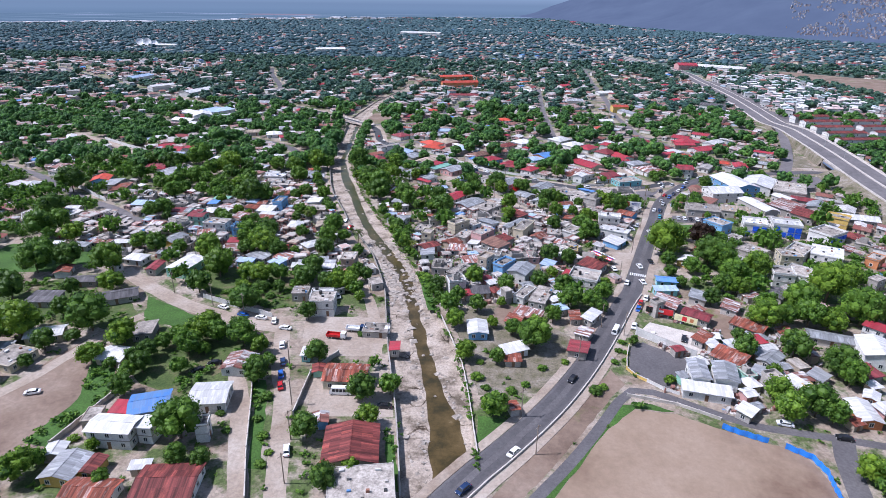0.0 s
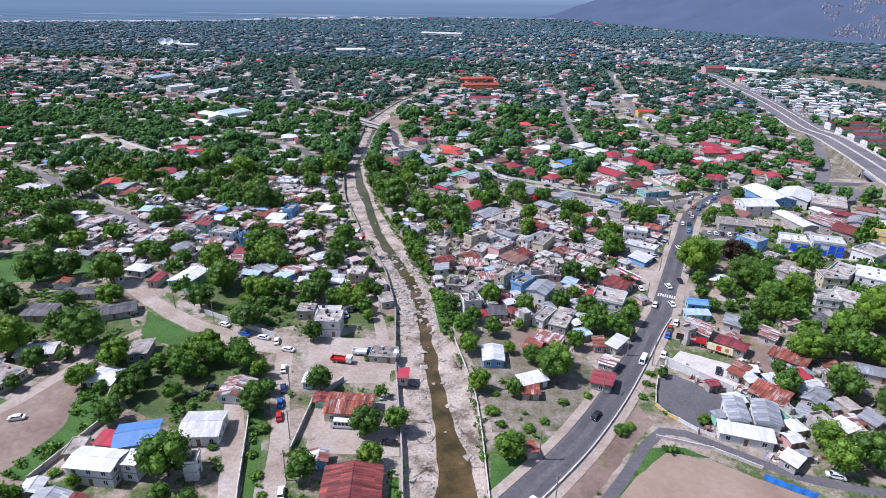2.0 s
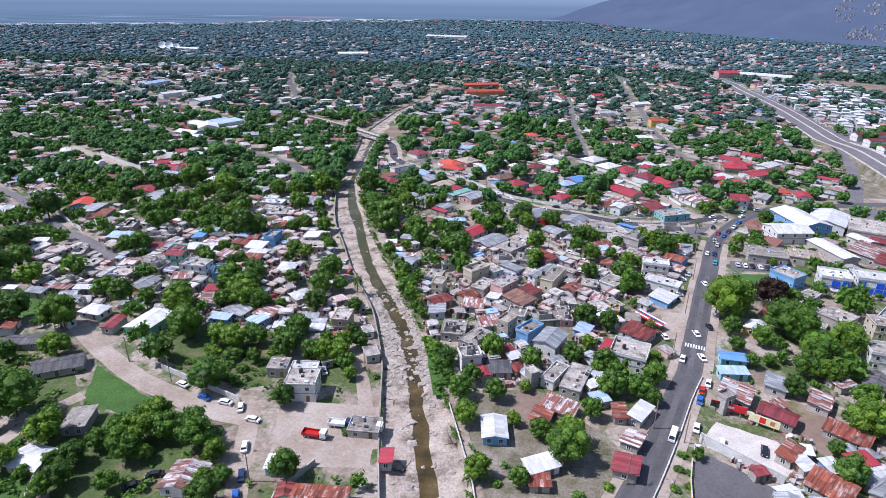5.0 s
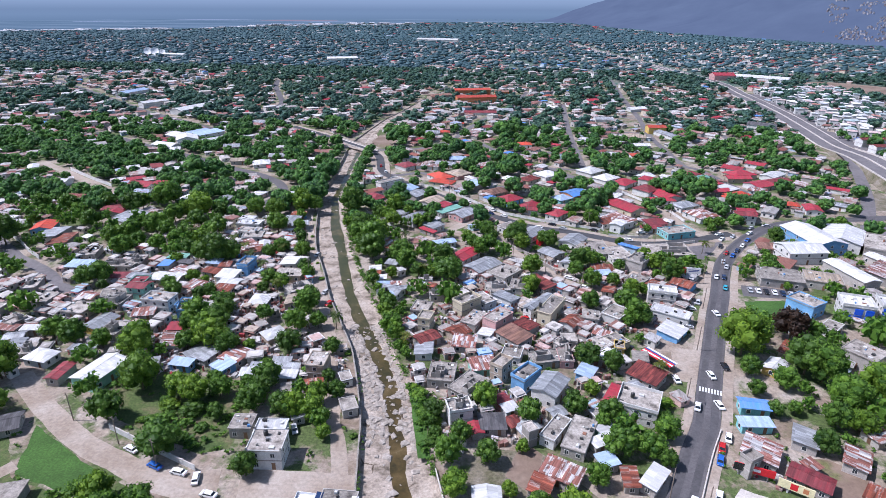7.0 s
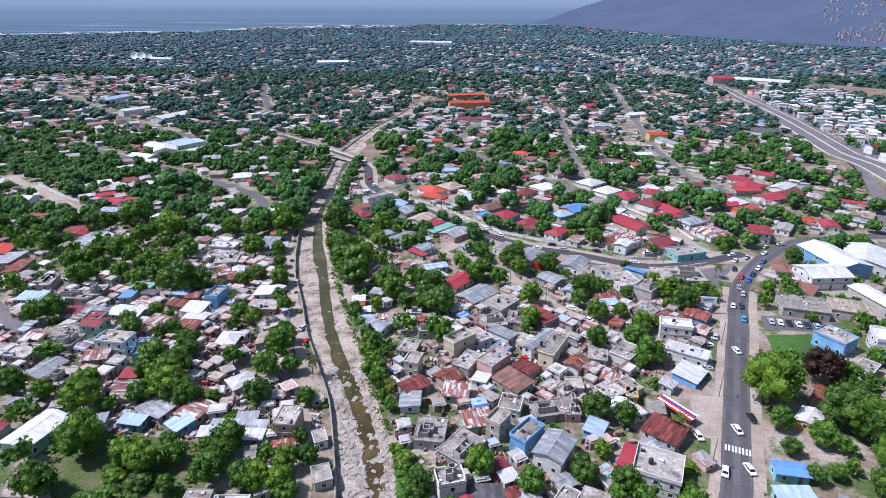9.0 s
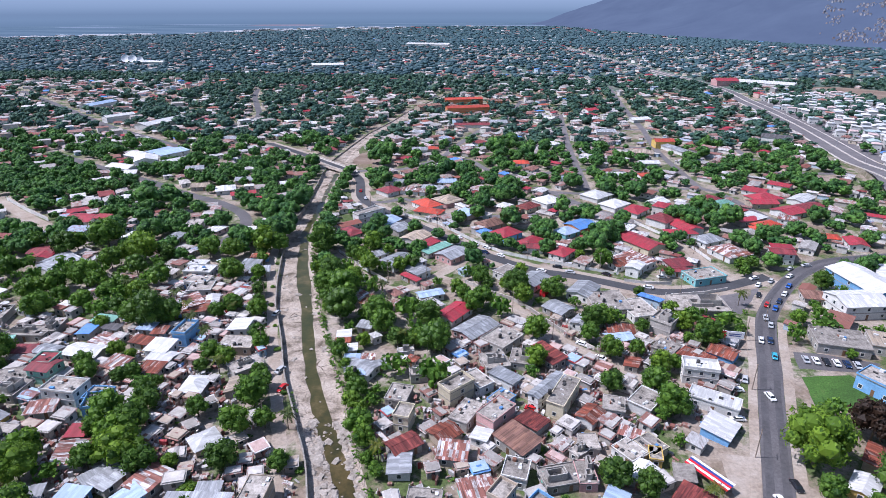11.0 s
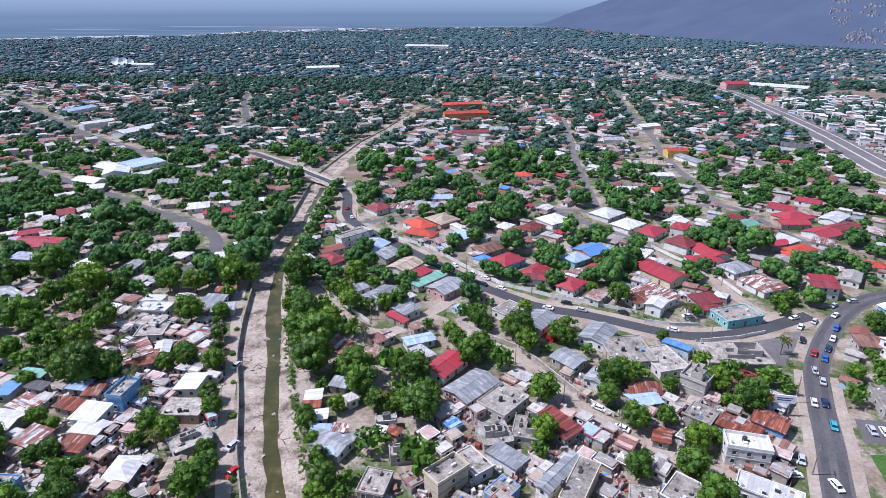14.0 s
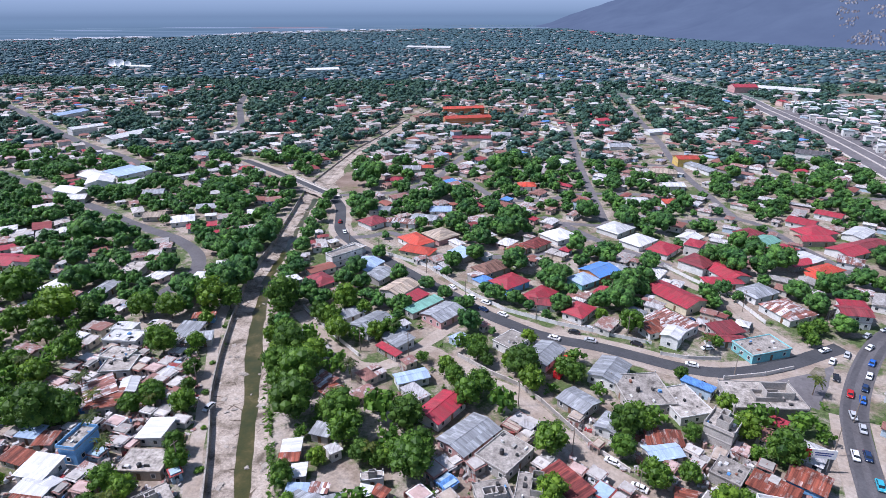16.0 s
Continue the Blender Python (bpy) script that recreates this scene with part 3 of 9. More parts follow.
road("grey town road", [(-680, 935), (-596, 864), (-529, 809), (-425.5, 720), (-367, 673.6), (-318.6, 640.4), (-283, 614.5), (-258, 597)], 8.0, ASPHALT, 0.04)
road("grey town road that winds up among trees", [(-350, 985), (-325.4, 910.3), (-290, 829), (-262.3, 763.5), (-263.8, 734), (-270.4, 706.6)], 7.0, ASPHALT, 0.036)
road("tan dirt lane among the trees", [(-190, 400), (-183.7, 420.4), (-180, 441), (-174, 453)], 3.5, STREET, 0.03, ragged=0.5)
road("grey town road that bends among the trees", [(-370, 580), (-281.5, 527.2), (-237.6, 502.3), (-213, 486), (-190, 472.5), (-167, 460), (-148, 444), (-138.5, 429), (-135.8, 414), (-140, 396)], 6.5, ASPHALT, 0.04)
road("grey street along a white wall", [(-420, 425), (-325, 373.6), (-291, 356.6), (-267, 341), (-243, 323.5), (-222, 308.6), (-209, 302), (-196, 294.4), (-184, 285), (-172, 278)], 5.6, OLD_ASPHALT, 0.042, ragged=0.3)
road("pale street along a white wall", [(-340, 474), (-314, 456.7), (-299, 447.5), (-275, 431), (-249, 415), (-236, 403)], 6.0, STREET, 0.042, ragged=0.3)
HWY = [(140, 2600), (200, 1900), (255, 1497), (318, 1090), (313, 915), (305, 790), (296, 711), (279, 594), (269, 522), (262, 472), (255.5, 433), (246, 380), (239.5, 337), (231, 280), (218, 200)]


def bank(y):
    """The highway's height over the plain: it climbs to cross the main road."""
    t = min(1.0, max(0.0, (615 - y) / 85))
    return 5.4 * t * t * (3 - 2 * t)


def slip(y):
    return bank(y) * min(1.0, max(0.0, (y - 432) / 105)) ** 1.5


road("pale concrete shoulders of the highway", HWY, 25.4, KERB, 0.03, step=12, lift=bank)
road("wide grey divided highway", HWY, 22.5, OLD_ASPHALT, 0.06, step=12, lift=bank)
ribbon("median", "pale concrete median of the highway", HWY, 0.9, 0.8, KERB, 0.0, step=12, lift=bank)
ribbon("kerb", "pale concrete kerb of the highway", HWY, 0.5, 0.35, KERB, 0.0, step=12, shift=11.4, lift=bank)
ribbon("kerb", "pale concrete kerb of the highway", HWY, 0.5, 0.35, KERB, 0.0, step=12, shift=-11.4, lift=bank)
ribbon("parapet", "pale concrete parapet at the highway's edge", HWY[7:], 0.3, 0.9, KERB, 0.0, step=12, shift=12.6, lift=bank)
ribbon("parapet", "pale concrete parapet at the highway's edge", HWY[7:], 0.3, 0.9, KERB, 0.0, step=12, shift=-12.6, lift=bank)
bank_line = [q for q in dense(HWY, 6) if q.y < 615]
PATHS.append((np.array([(q.x, q.y) for q in bank_line]), 19.0))
for side in (-1, 1):
    v, f = [], []
    for i, q in enumerate(bank_line):
        t = (bank_line[min(i + 1, len(bank_line) - 1)] - bank_line[max(i - 1, 0)]).normalized()
        n = Vector((-t.y, t.x)) * side
        z, far = bank(q.y), 12.7 + bank(q.y) * (0.5 if q.y > 425 else 2.2)
        a, b = q + n * 12.7, q + n * (far + 1.5 * noise.noise((q.x * 0.1, q.y * 0.1, side)))
        v += [(a.x, a.y, z + 0.02), (b.x, b.y, -0.05)]
        if i and not 401 < q.y < 430:
            f.append((2 * i - 2, 2 * i - 1, 2 * i + 1, 2 * i) if side > 0 else (2 * i, 2 * i + 1, 2 * i - 1, 2 * i - 2))
    tagged(link_mesh("embankment", v, f, SCRUB), "dry grassy earth embankment of the highway", "embankment", kind="structure")
overpass = tagged(new("overpass"), "concrete road overpass with blue-grey girders carrying the highway", "bridge")
overpass.matrix_basis = pose(251.5, 415, 0, 0, 0, -100)
road("grey asphalt slip road to the highway", [(206, 412), (214, 426), (226, 450), (237, 476), (247.5, 504), (256, 530), (265, 562)], 7.5, OLD_ASPHALT, 0.058, lift=slip)
area("forecourt", "grey asphalt apron beside the crossing road", [(190, 388), (204, 378), (214, 380), (224, 392), (229, 407), (212, 405), (197, 402)], OLD_ASPHALT, 0.03)
area("scrub_ground", "dry tan waste ground between the slip road and the overpass", [(219, 428), (235, 430), (241, 450), (243, 472), (236, 462), (227, 443)], SCRUB, 0.03)
area("dirt_field", "bare brown dirt field with tyre tracks", [(-165, 118), (-136.9, 138), (-134.5, 158.8), (-129.4, 173.2), (-111, 154), (-105, 140.7), (-108.5, 119.3), (-117, 100), (-160, 95)], DIRT)
area("sports_field", "bare reddish-tan dirt sports field", [(46.1, 147.5), (58.4, 146.1), (76.4, 137.2), (86.5, 133.8), (89, 120.5), (84, 100), (10, 95), (17.3, 108), (24.5, 118.8), (35.6, 135.9)], FIELD, 0.025)
area("grass_strip", "green grass strip at the edge of the sports field", [(41.5, 149), (52, 150.5), (58, 147), (47, 148), (35.6, 136), (24.5, 119), (14, 104), (11, 105), (21, 117), (31.5, 132.5)], GRASS, 0.03)
area("grass_strip", "green weedy edge of the dirt field along a wall", [(-131, 172), (-119, 162), (-111, 153), (-105.5, 140), (-108.8, 119), (-116, 120), (-113.5, 138), (-119, 152)], GRASS, 0.032)
area("car_park", "dark tarred car park before a long building", [(102, 306.5), (125, 305.5), (131, 312), (113, 316.5), (105, 317)], ASPHALT, 0.03)
road("tan dirt lane past the dirt field", [(-146, 118), (-139.3, 135.3), (-135.1, 144.8), (-131.3, 156.9), (-128.7, 166.9), (-126.6, 176), (-121, 186)], 4.2, STREET, 0.036, ragged=0.6)
area("lawn", "bright green unmown grass beside the river", [(2, 141), (13, 139.5), (8, 132), (1.5, 128)], GRASS)
area("lawn", "green grass plot by the street", [(-127, 201), (-108, 191), (-94, 184), (-99, 178), (-119, 183)], GRASS)
area("lawn", "green grass field ringed by trees", [(-217, 245), (-175, 246), (-165, 232), (-180, 218), (-220, 212)], GRASS)
area("lawn", "rough green field beside the main road", [(101, 302), (117, 304), (123, 294), (118, 284), (97.5, 285)], GRASS)
area("scrub_ground", "dry scrubby waste ground", [(-3, 205), (14, 206), (33, 186), (37, 176), (20, 153), (2, 150), (-1, 165), (-6, 185)], SCRUB)
area("scrub_ground", "dry scrubby bank with bushes", [(-121, 226), (-103, 229), (-70, 227), (-69, 198), (-76, 195), (-106, 206)], UNDERGROWTH)
area("undergrowth", "rough green undergrowth beneath the trees", [(-131, 196), (-119, 182), (-99, 177), (-93, 184), (-73, 177), (-70, 165), (-79, 154), (-85, 142), (-100, 147), (-112, 158), (-128, 175), (-140, 180), (-144, 187)], UNDERGROWTH, 0.015)
area("undergrowth", "rough green undergrowth beside the dirt yard", [(-190, 200), (-168, 213), (-148, 201), (-136, 176), (-153, 178), (-175, 180)], UNDERGROWTH, 0.015)
area("yard", "dusty concrete yard with parked trucks", [(-62, 192), (-32, 192), (-30, 168), (-56, 166)], STREET, 0.025)
area("yard", "grey paved bus yard", [(-49, 155), (-24, 155), (-22, 138), (-46, 137)], STREET, 0.028)
area("car_park", "dark tarred car park", [(53, 181), (57.5, 184.5), (70, 174.2), (64.4, 162.3), (58, 157), (54.5, 160), (49, 166.5)], ASPHALT, 0.03)
area("yard", "pale concrete yard beside the shops", [(57.8, 190.5), (63.1, 198.1), (77.5, 192.1), (80, 184), (72.6, 176.5), (58, 187.5)], KERB, 0.026)
area("yard", "bare tan dirt yard among the shacks", [(84, 211), (90, 211), (97, 206), (93, 190), (88, 187), (85, 195)], DIRT, 0.024)
area("lawn", "rough green field among the trees", [(113, 242), (129, 252), (139, 242), (125, 233)], GRASS)
area("yard", "bare brown dirt yard beside a house", [(5, 196), (10, 209), (15, 205), (12, 190)], DIRT, 0.034)
area("yard", "pale forecourt beside the main road", [(62, 263), (76, 262), (70, 240), (60, 243)], STREET, 0.024)
area("scrub_ground", "sandy river bank with scrub above the bridge", [(-102, 552), (-88, 551), (-92, 580), (-110, 598), (-112, 572)], DIRT, 0.028)
area("forecourt", "pale worn concrete forecourt at the road junction", [(97, 343), (104, 353), (115, 370), (121, 376), (108, 370), (96, 364.5), (86, 359), (90, 350)], OLD_ASPHALT, 0.026)
area("traffic_island", "small bare traffic island with dry grass at the junction", [(103, 362.5), (107, 366.5), (109.5, 366), (107.5, 361), (104.5, 358.5)], SCRUB, 0.14)
area("dry_field", "tan dry field beyond the highway", [(446, 1075), (464, 1000), (494, 895), (500, 800), (620, 760), (690, 900), (570, 1015), (500, 1080)], DIRT, 0.03)

# ---- builders ----
rng = random.Random(7)
TAKEN = []  # x, y, radius of what stands already


class Shape:
    """Collects boxes and slabs into one mesh."""

    def __init__(self):
        self.v, self.f = [], []

    def add(self, verts, faces):
        o = len(self.v)
        self.v += [tuple(q) for q in verts]
        self.f += [tuple(o + i for i in f) for f in faces]
        return self

    def box(self, x0, x1, y0, y1, z0, z1):
        return self.add([(x0, y0, z0), (x1, y0, z0), (x1, y1, z0), (x0, y1, z0), (x0, y0, z1), (x1, y0, z1), (x1, y1, z1), (x0, y1, z1)],
                        [(3, 2, 1, 0), (4, 5, 6, 7), (0, 1, 5, 4), (1, 2, 6, 5), (2, 3, 7, 6), (3, 0, 4, 7)])

    def sheet(self, corners, thick):
        """A slab: corners in order, seen from above anticlockwise, and its underside."""
        n = len(corners)
        low = [(x, y, z - thick) for x, y, z in corners]
        return self.add(list(corners) + low, [tuple(range(n)), tuple(range(2 * n - 1, n - 1, -1))] + [(i, n + i, n + (i + 1) % n, (i + 1) % n) for i in range(n)])

    def rod(self, a, b, r0, r1=None, n=6):
        a, b = Vector(a), Vector(b)
        r1 = r0 if r1 is None else r1
        q = (b - a).to_track_quat("Z", "Y")
        ring = [q @ Vector((math.cos(2 * math.pi * i / n), math.sin(2 * math.pi * i / n), 0)) for i in range(n)]
        return self.add([a + c * r0 for c in ring] + [b + c * r1 for c in ring],
                        [(i, (i + 1) % n, n + (i + 1) % n, n + i) for i in range(n)] + [tuple(range(n - 1, -1, -1)), tuple(range(n, 2 * n))])

    def mesh(self, name, mat, smooth=False):
        me = bpy.data.meshes.new(name)
        me.from_pydata(self.v, [], self.f)
        me.materials.append(mat)
        if smooth:
            me.polygons.foreach_set("use_smooth", [True] * len(me.polygons))
        me.update()
        return me


def part(name, shape, mat, parent, label="", m=None, smooth=False):
    me = shape if isinstance(shape, bpy.types.Mesh) else shape.mesh(name, mat, smooth)
    ob = new(name, me)
    ob.parent = parent
    if m is not None:
        ob.matrix_basis = m
    if label:
        ob["label"] = label
    return ob


def window_mesh():
    s = Shape()
    for x0, x1, z0, z1 in ((-0.62, -0.5, -0.6, 0.6), (0.5, 0.62, -0.6, 0.6), (-0.62, 0.62, 0.6, 0.72), (-0.72, 0.72, -0.72, -0.6), (-0.04, 0.04, -0.6, 0.6)):
        s.box(x0, x1, -0.10, 0.02, z0, z1)
    return s.mesh("window", FRAME)


def glazed_window_mesh():
    """A frame of one piece round a sunk pane, for windows seen from afar."""
    s = Shape()
    rings = [(0.66, 0.72, 0.02), (0.66, 0.72, -0.10), (0.5, 0.6, -0.10), (0.5, 0.6, -0.03)]
    v = [(a * p, y, b * q) for a, b, y in rings for p, q in ((-1, -1), (1, -1), (1, 1), (-1, 1))]
    s.add(v, [(4 * k + i, 4 * k + (i + 1) % 4, 4 * k + 4 + (i + 1) % 4, 4 * k + 4 + i) for k in range(3) for i in range(4)] + [(12, 13, 14, 15)])
    me = s.mesh("window", FRAME)
    me.materials.append(PANE)
    me.polygons.foreach_set("material_index", [0] * 12 + [1])
    return me


CLUTTER = island_paint("roof_clutter", [(0, (0.3, 0.29, 0.27)), (0.3, (0.5, 0.48, 0.45)), (0.5, (0.05, 0.05, 0.05)), (0.65, (0.25, 0.12, 0.08)), (0.8, (0.6, 0.6, 0.6)), (0.93, (0.1, 0.25, 0.5))])
WINDOW, GLAZED = window_mesh(), glazed_window_mesh()
PANE_MESH = Shape().box(-0.5, 0.5, -0.045, 0.02, -0.6, 0.6).mesh("pane", PANE)
DOOR_MESH = Shape().box(-0.48, 0.48, -0.07, 0.02, 0.0, 2.05).box(-0.58, 0.58, -0.05, 0.02, 2.05, 2.15).box(0.32, 0.38, -0.12, -0.07, 0.95, 1.05).mesh("door", DOOR)


def gable_roof(w, d, h, rise, over, thick=0.12):
    s = Shape()
    x, y = w / 2 + over, d / 2 + over
    e = h - rise * over / (d / 2)
    s.sheet([(-x, -y, e), (x, -y, e), (x, 0, h + rise), (-x, 0, h + rise)], thick)
    s.sheet([(-x, 0, h + rise), (x, 0, h + rise), (x, y, e), (-x, y, e)], thick)
    s.box(-x, x, -0.18, 0.18, h + rise - 0.04, h + rise + 0.05)
    return s


def hip_roof(w, d, h, rise, over, thick=0.12):
    s = Shape()
    x, y = w / 2 + over, d / 2 + over
    r = max(0.2, x - y) if x >= y else 0.0
    q = 0.0 if x >= y else y - x
    e = h - 0.15
    a, b = (-r, -q, h + rise), (r, q, h + rise)
    c = [(-x, -y, e), (x, -y, e), (x, y, e), (-x, y, e)]
    if x >= y:
        fs = [[c[0], c[1], b, a], [c[1], c[2], b], [c[2], c[3], a, b], [c[3], c[0], a]]
    else:
        fs = [[c[0], c[1], a], [c[1], c[2], b, a], [c[2], c[3], b], [c[3], c[0], a, b]]
    for f in fs:
        s.sheet(f, thick)
    return s


SHOP_BLUE = plain("bright_blue_paint", (0.015, 0.10, 0.62), 0.5)


def house(x, y, w, d, rot, h=3.2, roof="gable", cover="zinc", wall="white", extra="", most=3):
    """A building whose long side w lies along its own x axis, turned by rot degrees."""
    storeys = 2 if h > 5 else 1
    kind = "shack" if most == 1 and h < 4 else "house" if w * d < 260 else "building"
    root = new(kind)
    root.matrix_basis = pose(x, y, 0, 0, 0, rot)
    words = {"gable": "gabled", "hip": "hipped", "shed": "sloping", "flat": "flat"}[roof]
    lab = f"{'two-storey ' if storeys == 2 else ''}{WALL_WORDS[wall]} {kind} with a {'' if roof == 'flat' else words + ' '}{ROOF_WORDS[cover]} roof"
    tagged(root, lab, kind, "buildings of the town")
    TAKEN.append((x, y, w / 2 + 0.4, d / 2 + 0.4, radians(rot)))
    wm = WALLS[wall]
    wx, wy = w / 2, d / 2
    s = Shape()
    rise = {"gable": d * rng.uniform(0.10, 0.14), "hip": min(w, d) * 0.17, "shed": d * 0.08, "flat": 0}[roof]
    if roof == "shed":
        s.add([(-wx, -wy, -0.3), (wx, -wy, -0.3), (wx, wy, -0.3), (-wx, wy, -0.3), (-wx, -wy, h), (wx, -wy, h), (wx, wy, h + rise), (-wx, wy, h + rise)],
              [(3, 2, 1, 0), (4, 5, 6, 7), (0, 1, 5, 4), (1, 2, 6, 5), (2, 3, 7, 6), (3, 0, 4, 7)])
    else:
        s.box(-wx, wx, -wy, wy, -0.3, h - 0.02)
    if roof == "gable":
        for sx in (-wx, wx - 0.15):
            s.add([(sx, -wy, h - 0.02), (sx, wy, h - 0.02), (sx, 0, h + rise - 0.1), (sx + 0.15, -wy, h - 0.02), (sx + 0.15, wy, h - 0.02), (sx + 0.15, 0, h + rise - 0.1)], [(0, 2, 1), (3, 4, 5), (0, 3, 5, 2), (1, 2, 5, 4)])
    part("wall", s, wm, root)
    rm = ROOFS[cover]
    over = 0.5
    if roof == "gable":
        part("roof", gable_roof(w, d, h, rise, over), rm, root)
    elif roof == "hip":
        part("roof", hip_roof(w, d, h, rise, over), rm, root)
    elif roof == "shed":
        g = rise / d
        part("roof", Shape().sheet([(-wx - over, -wy - over, h + 0.14 - g * over), (wx + over, -wy - over, h + 0.14 - g * over), (wx + over, wy + over, h + 0.14 + rise + g * over), (-wx - over, wy + over, h + 0.14 + rise + g * over)], 0.12), rm, root)
    else:
        part("roof", Shape().box(-wx - 0.25, wx + 0.25, -wy - 0.25, wy + 0.25, h, h + 0.2), rm, root)
        ph = rng.choice((0.25, 0.5, 0.9) if h > 4 else (0.12, 0.2, 0.35))
        p = Shape()
        for x0, x1, y0, y1 in ((-wx - 0.2, wx + 0.2, -wy - 0.2, -wy), (-wx - 0.2, wx + 0.2, wy, wy + 0.2), (-wx - 0.2, -wx, -wy, wy), (wx, wx + 0.2, -wy, wy)):
            p.box(x0, x1, y0, y1, h + 0.2, h + 0.2 + ph)
        part("parapet", p, wm, root)
        if extra == "rooms":  # unfinished upper rooms with bare block walls
            for k in range(2):
                cx, cy = rng.uniform(-wx * 0.5, wx * 0.5), rng.uniform(-wy * 0.5, wy * 0.5)
                a, b, hh = wx * rng.uniform(0.25, 0.45), wy * rng.uniform(0.25, 0.45), rng.uniform(1.2, 2.6)
                q = Shape()
                for x0, x1, y0, y1 in ((cx - a, cx + a, cy - b, cy - b + 0.2), (cx - a, cx + a, cy + b - 0.2, cy + b), (cx - a, cx - a + 0.2, cy - b, cy + b), (cx + a - 0.2, cx + a, cy - b, cy + b)):
                    q.box(x0, x1, y0, y1, h + 0.2, h + 0.2 + hh)
                part("unfinished_room", q, BLOCK, root, "roofless bare block room")
        if w * d > 30 and y < 420:  # drums, block piles and scrap lying on the slab
            q = Shape()
            for k in range(rng.randint(3, 8)):
                cx, cy, a, b = rng.uniform(-wx * 0.85, wx * 0.85), rng.uniform(-wy * 0.85, wy * 0.85), rng.uniform(0.15, 0.7), rng.uniform(0.15, 0.5)
                q.box(cx - a, cx + a, cy - b, cy + b, h + 0.2, h + 0.2 + rng.uniform(0.1, 0.8))
            part("roof_clutter", q, CLUTTER, root)["kind"] = "stuff"
        if extra in ("rooms", "bars"):
            for sx in (-1, 1):
                for sy in (-1, 1):
                    part("column_stub", Shape().box(sx * wx - 0.15, sx * wx + 0.15, sy * wy - 0.15, sy * wy + 0.15, h + 0.2 + ph, h + 0.9 + ph), BLOCK, root)
    if extra == "fronts":  # bright blue shop fronts between white piers, in two rows
        n = int(w / 3.2)
        for k in range(n):
            u = ((k + 0.5) / n - 0.5) * w
            for z0, z1 in ((0.15, h * 0.42), (h * 0.5, h - 0.7)):
                if rng.random() < 0.75:
                    part("shop_front", Shape().box(u - 1.3, u + 1.3, -wy - 0.35, -wy, z0, z1), SHOP_BLUE, root, "bright blue painted shop front")
    step = 3.0
    for k in range(storeys):
        z = h / storeys * k + min(1.6, h / storeys * 0.55)
        for side, length, off in ((0, w, wy), (90, d, wx), (-90, d, wx)):
            n = max(1, min(most if y < 400 else 2, int(length / step)))
            if extra == "fronts" and not side:
                continue
            if y > 600 or (y > 420 and side) or (most == 1 and side < 0):
                continue
            for i in range(n):
                u = (i + 0.5) / n * length - length / 2
                m = pose(0, 0, 0, 0, 0, side) @ pose(u, -off, z)
                if k == 0 and side == 0 and i == n // 2:
                    part("door", DOOR_MESH, None, root, "", pose(u, -off, 0.05))
                elif y < 215 and most > 1:
                    part("pane", PANE_MESH, None, part("window", WINDOW, None, root, "", m))
                else:
                    part("window", GLAZED, None, root, "", m)
        if storeys == 2 and k:
            part("floor_band", Shape().box(-wx - 0.12, wx + 0.12, -wy - 0.12, wy + 0.12, h / 2 - 0.1, h / 2 + 0.12), BLOCK, root)
    return root


def icosphere_points(sub):
    bm = bmesh.new()
    bmesh.ops.create_icosphere(bm, subdivisions=sub, radius=1)
    v = [q.co.copy() for q in bm.verts]
    f = [tuple(q.index for q in p.verts) for p in bm.faces]
    bm.free()
    return v, f


ICO1 = icosphere_points(1)


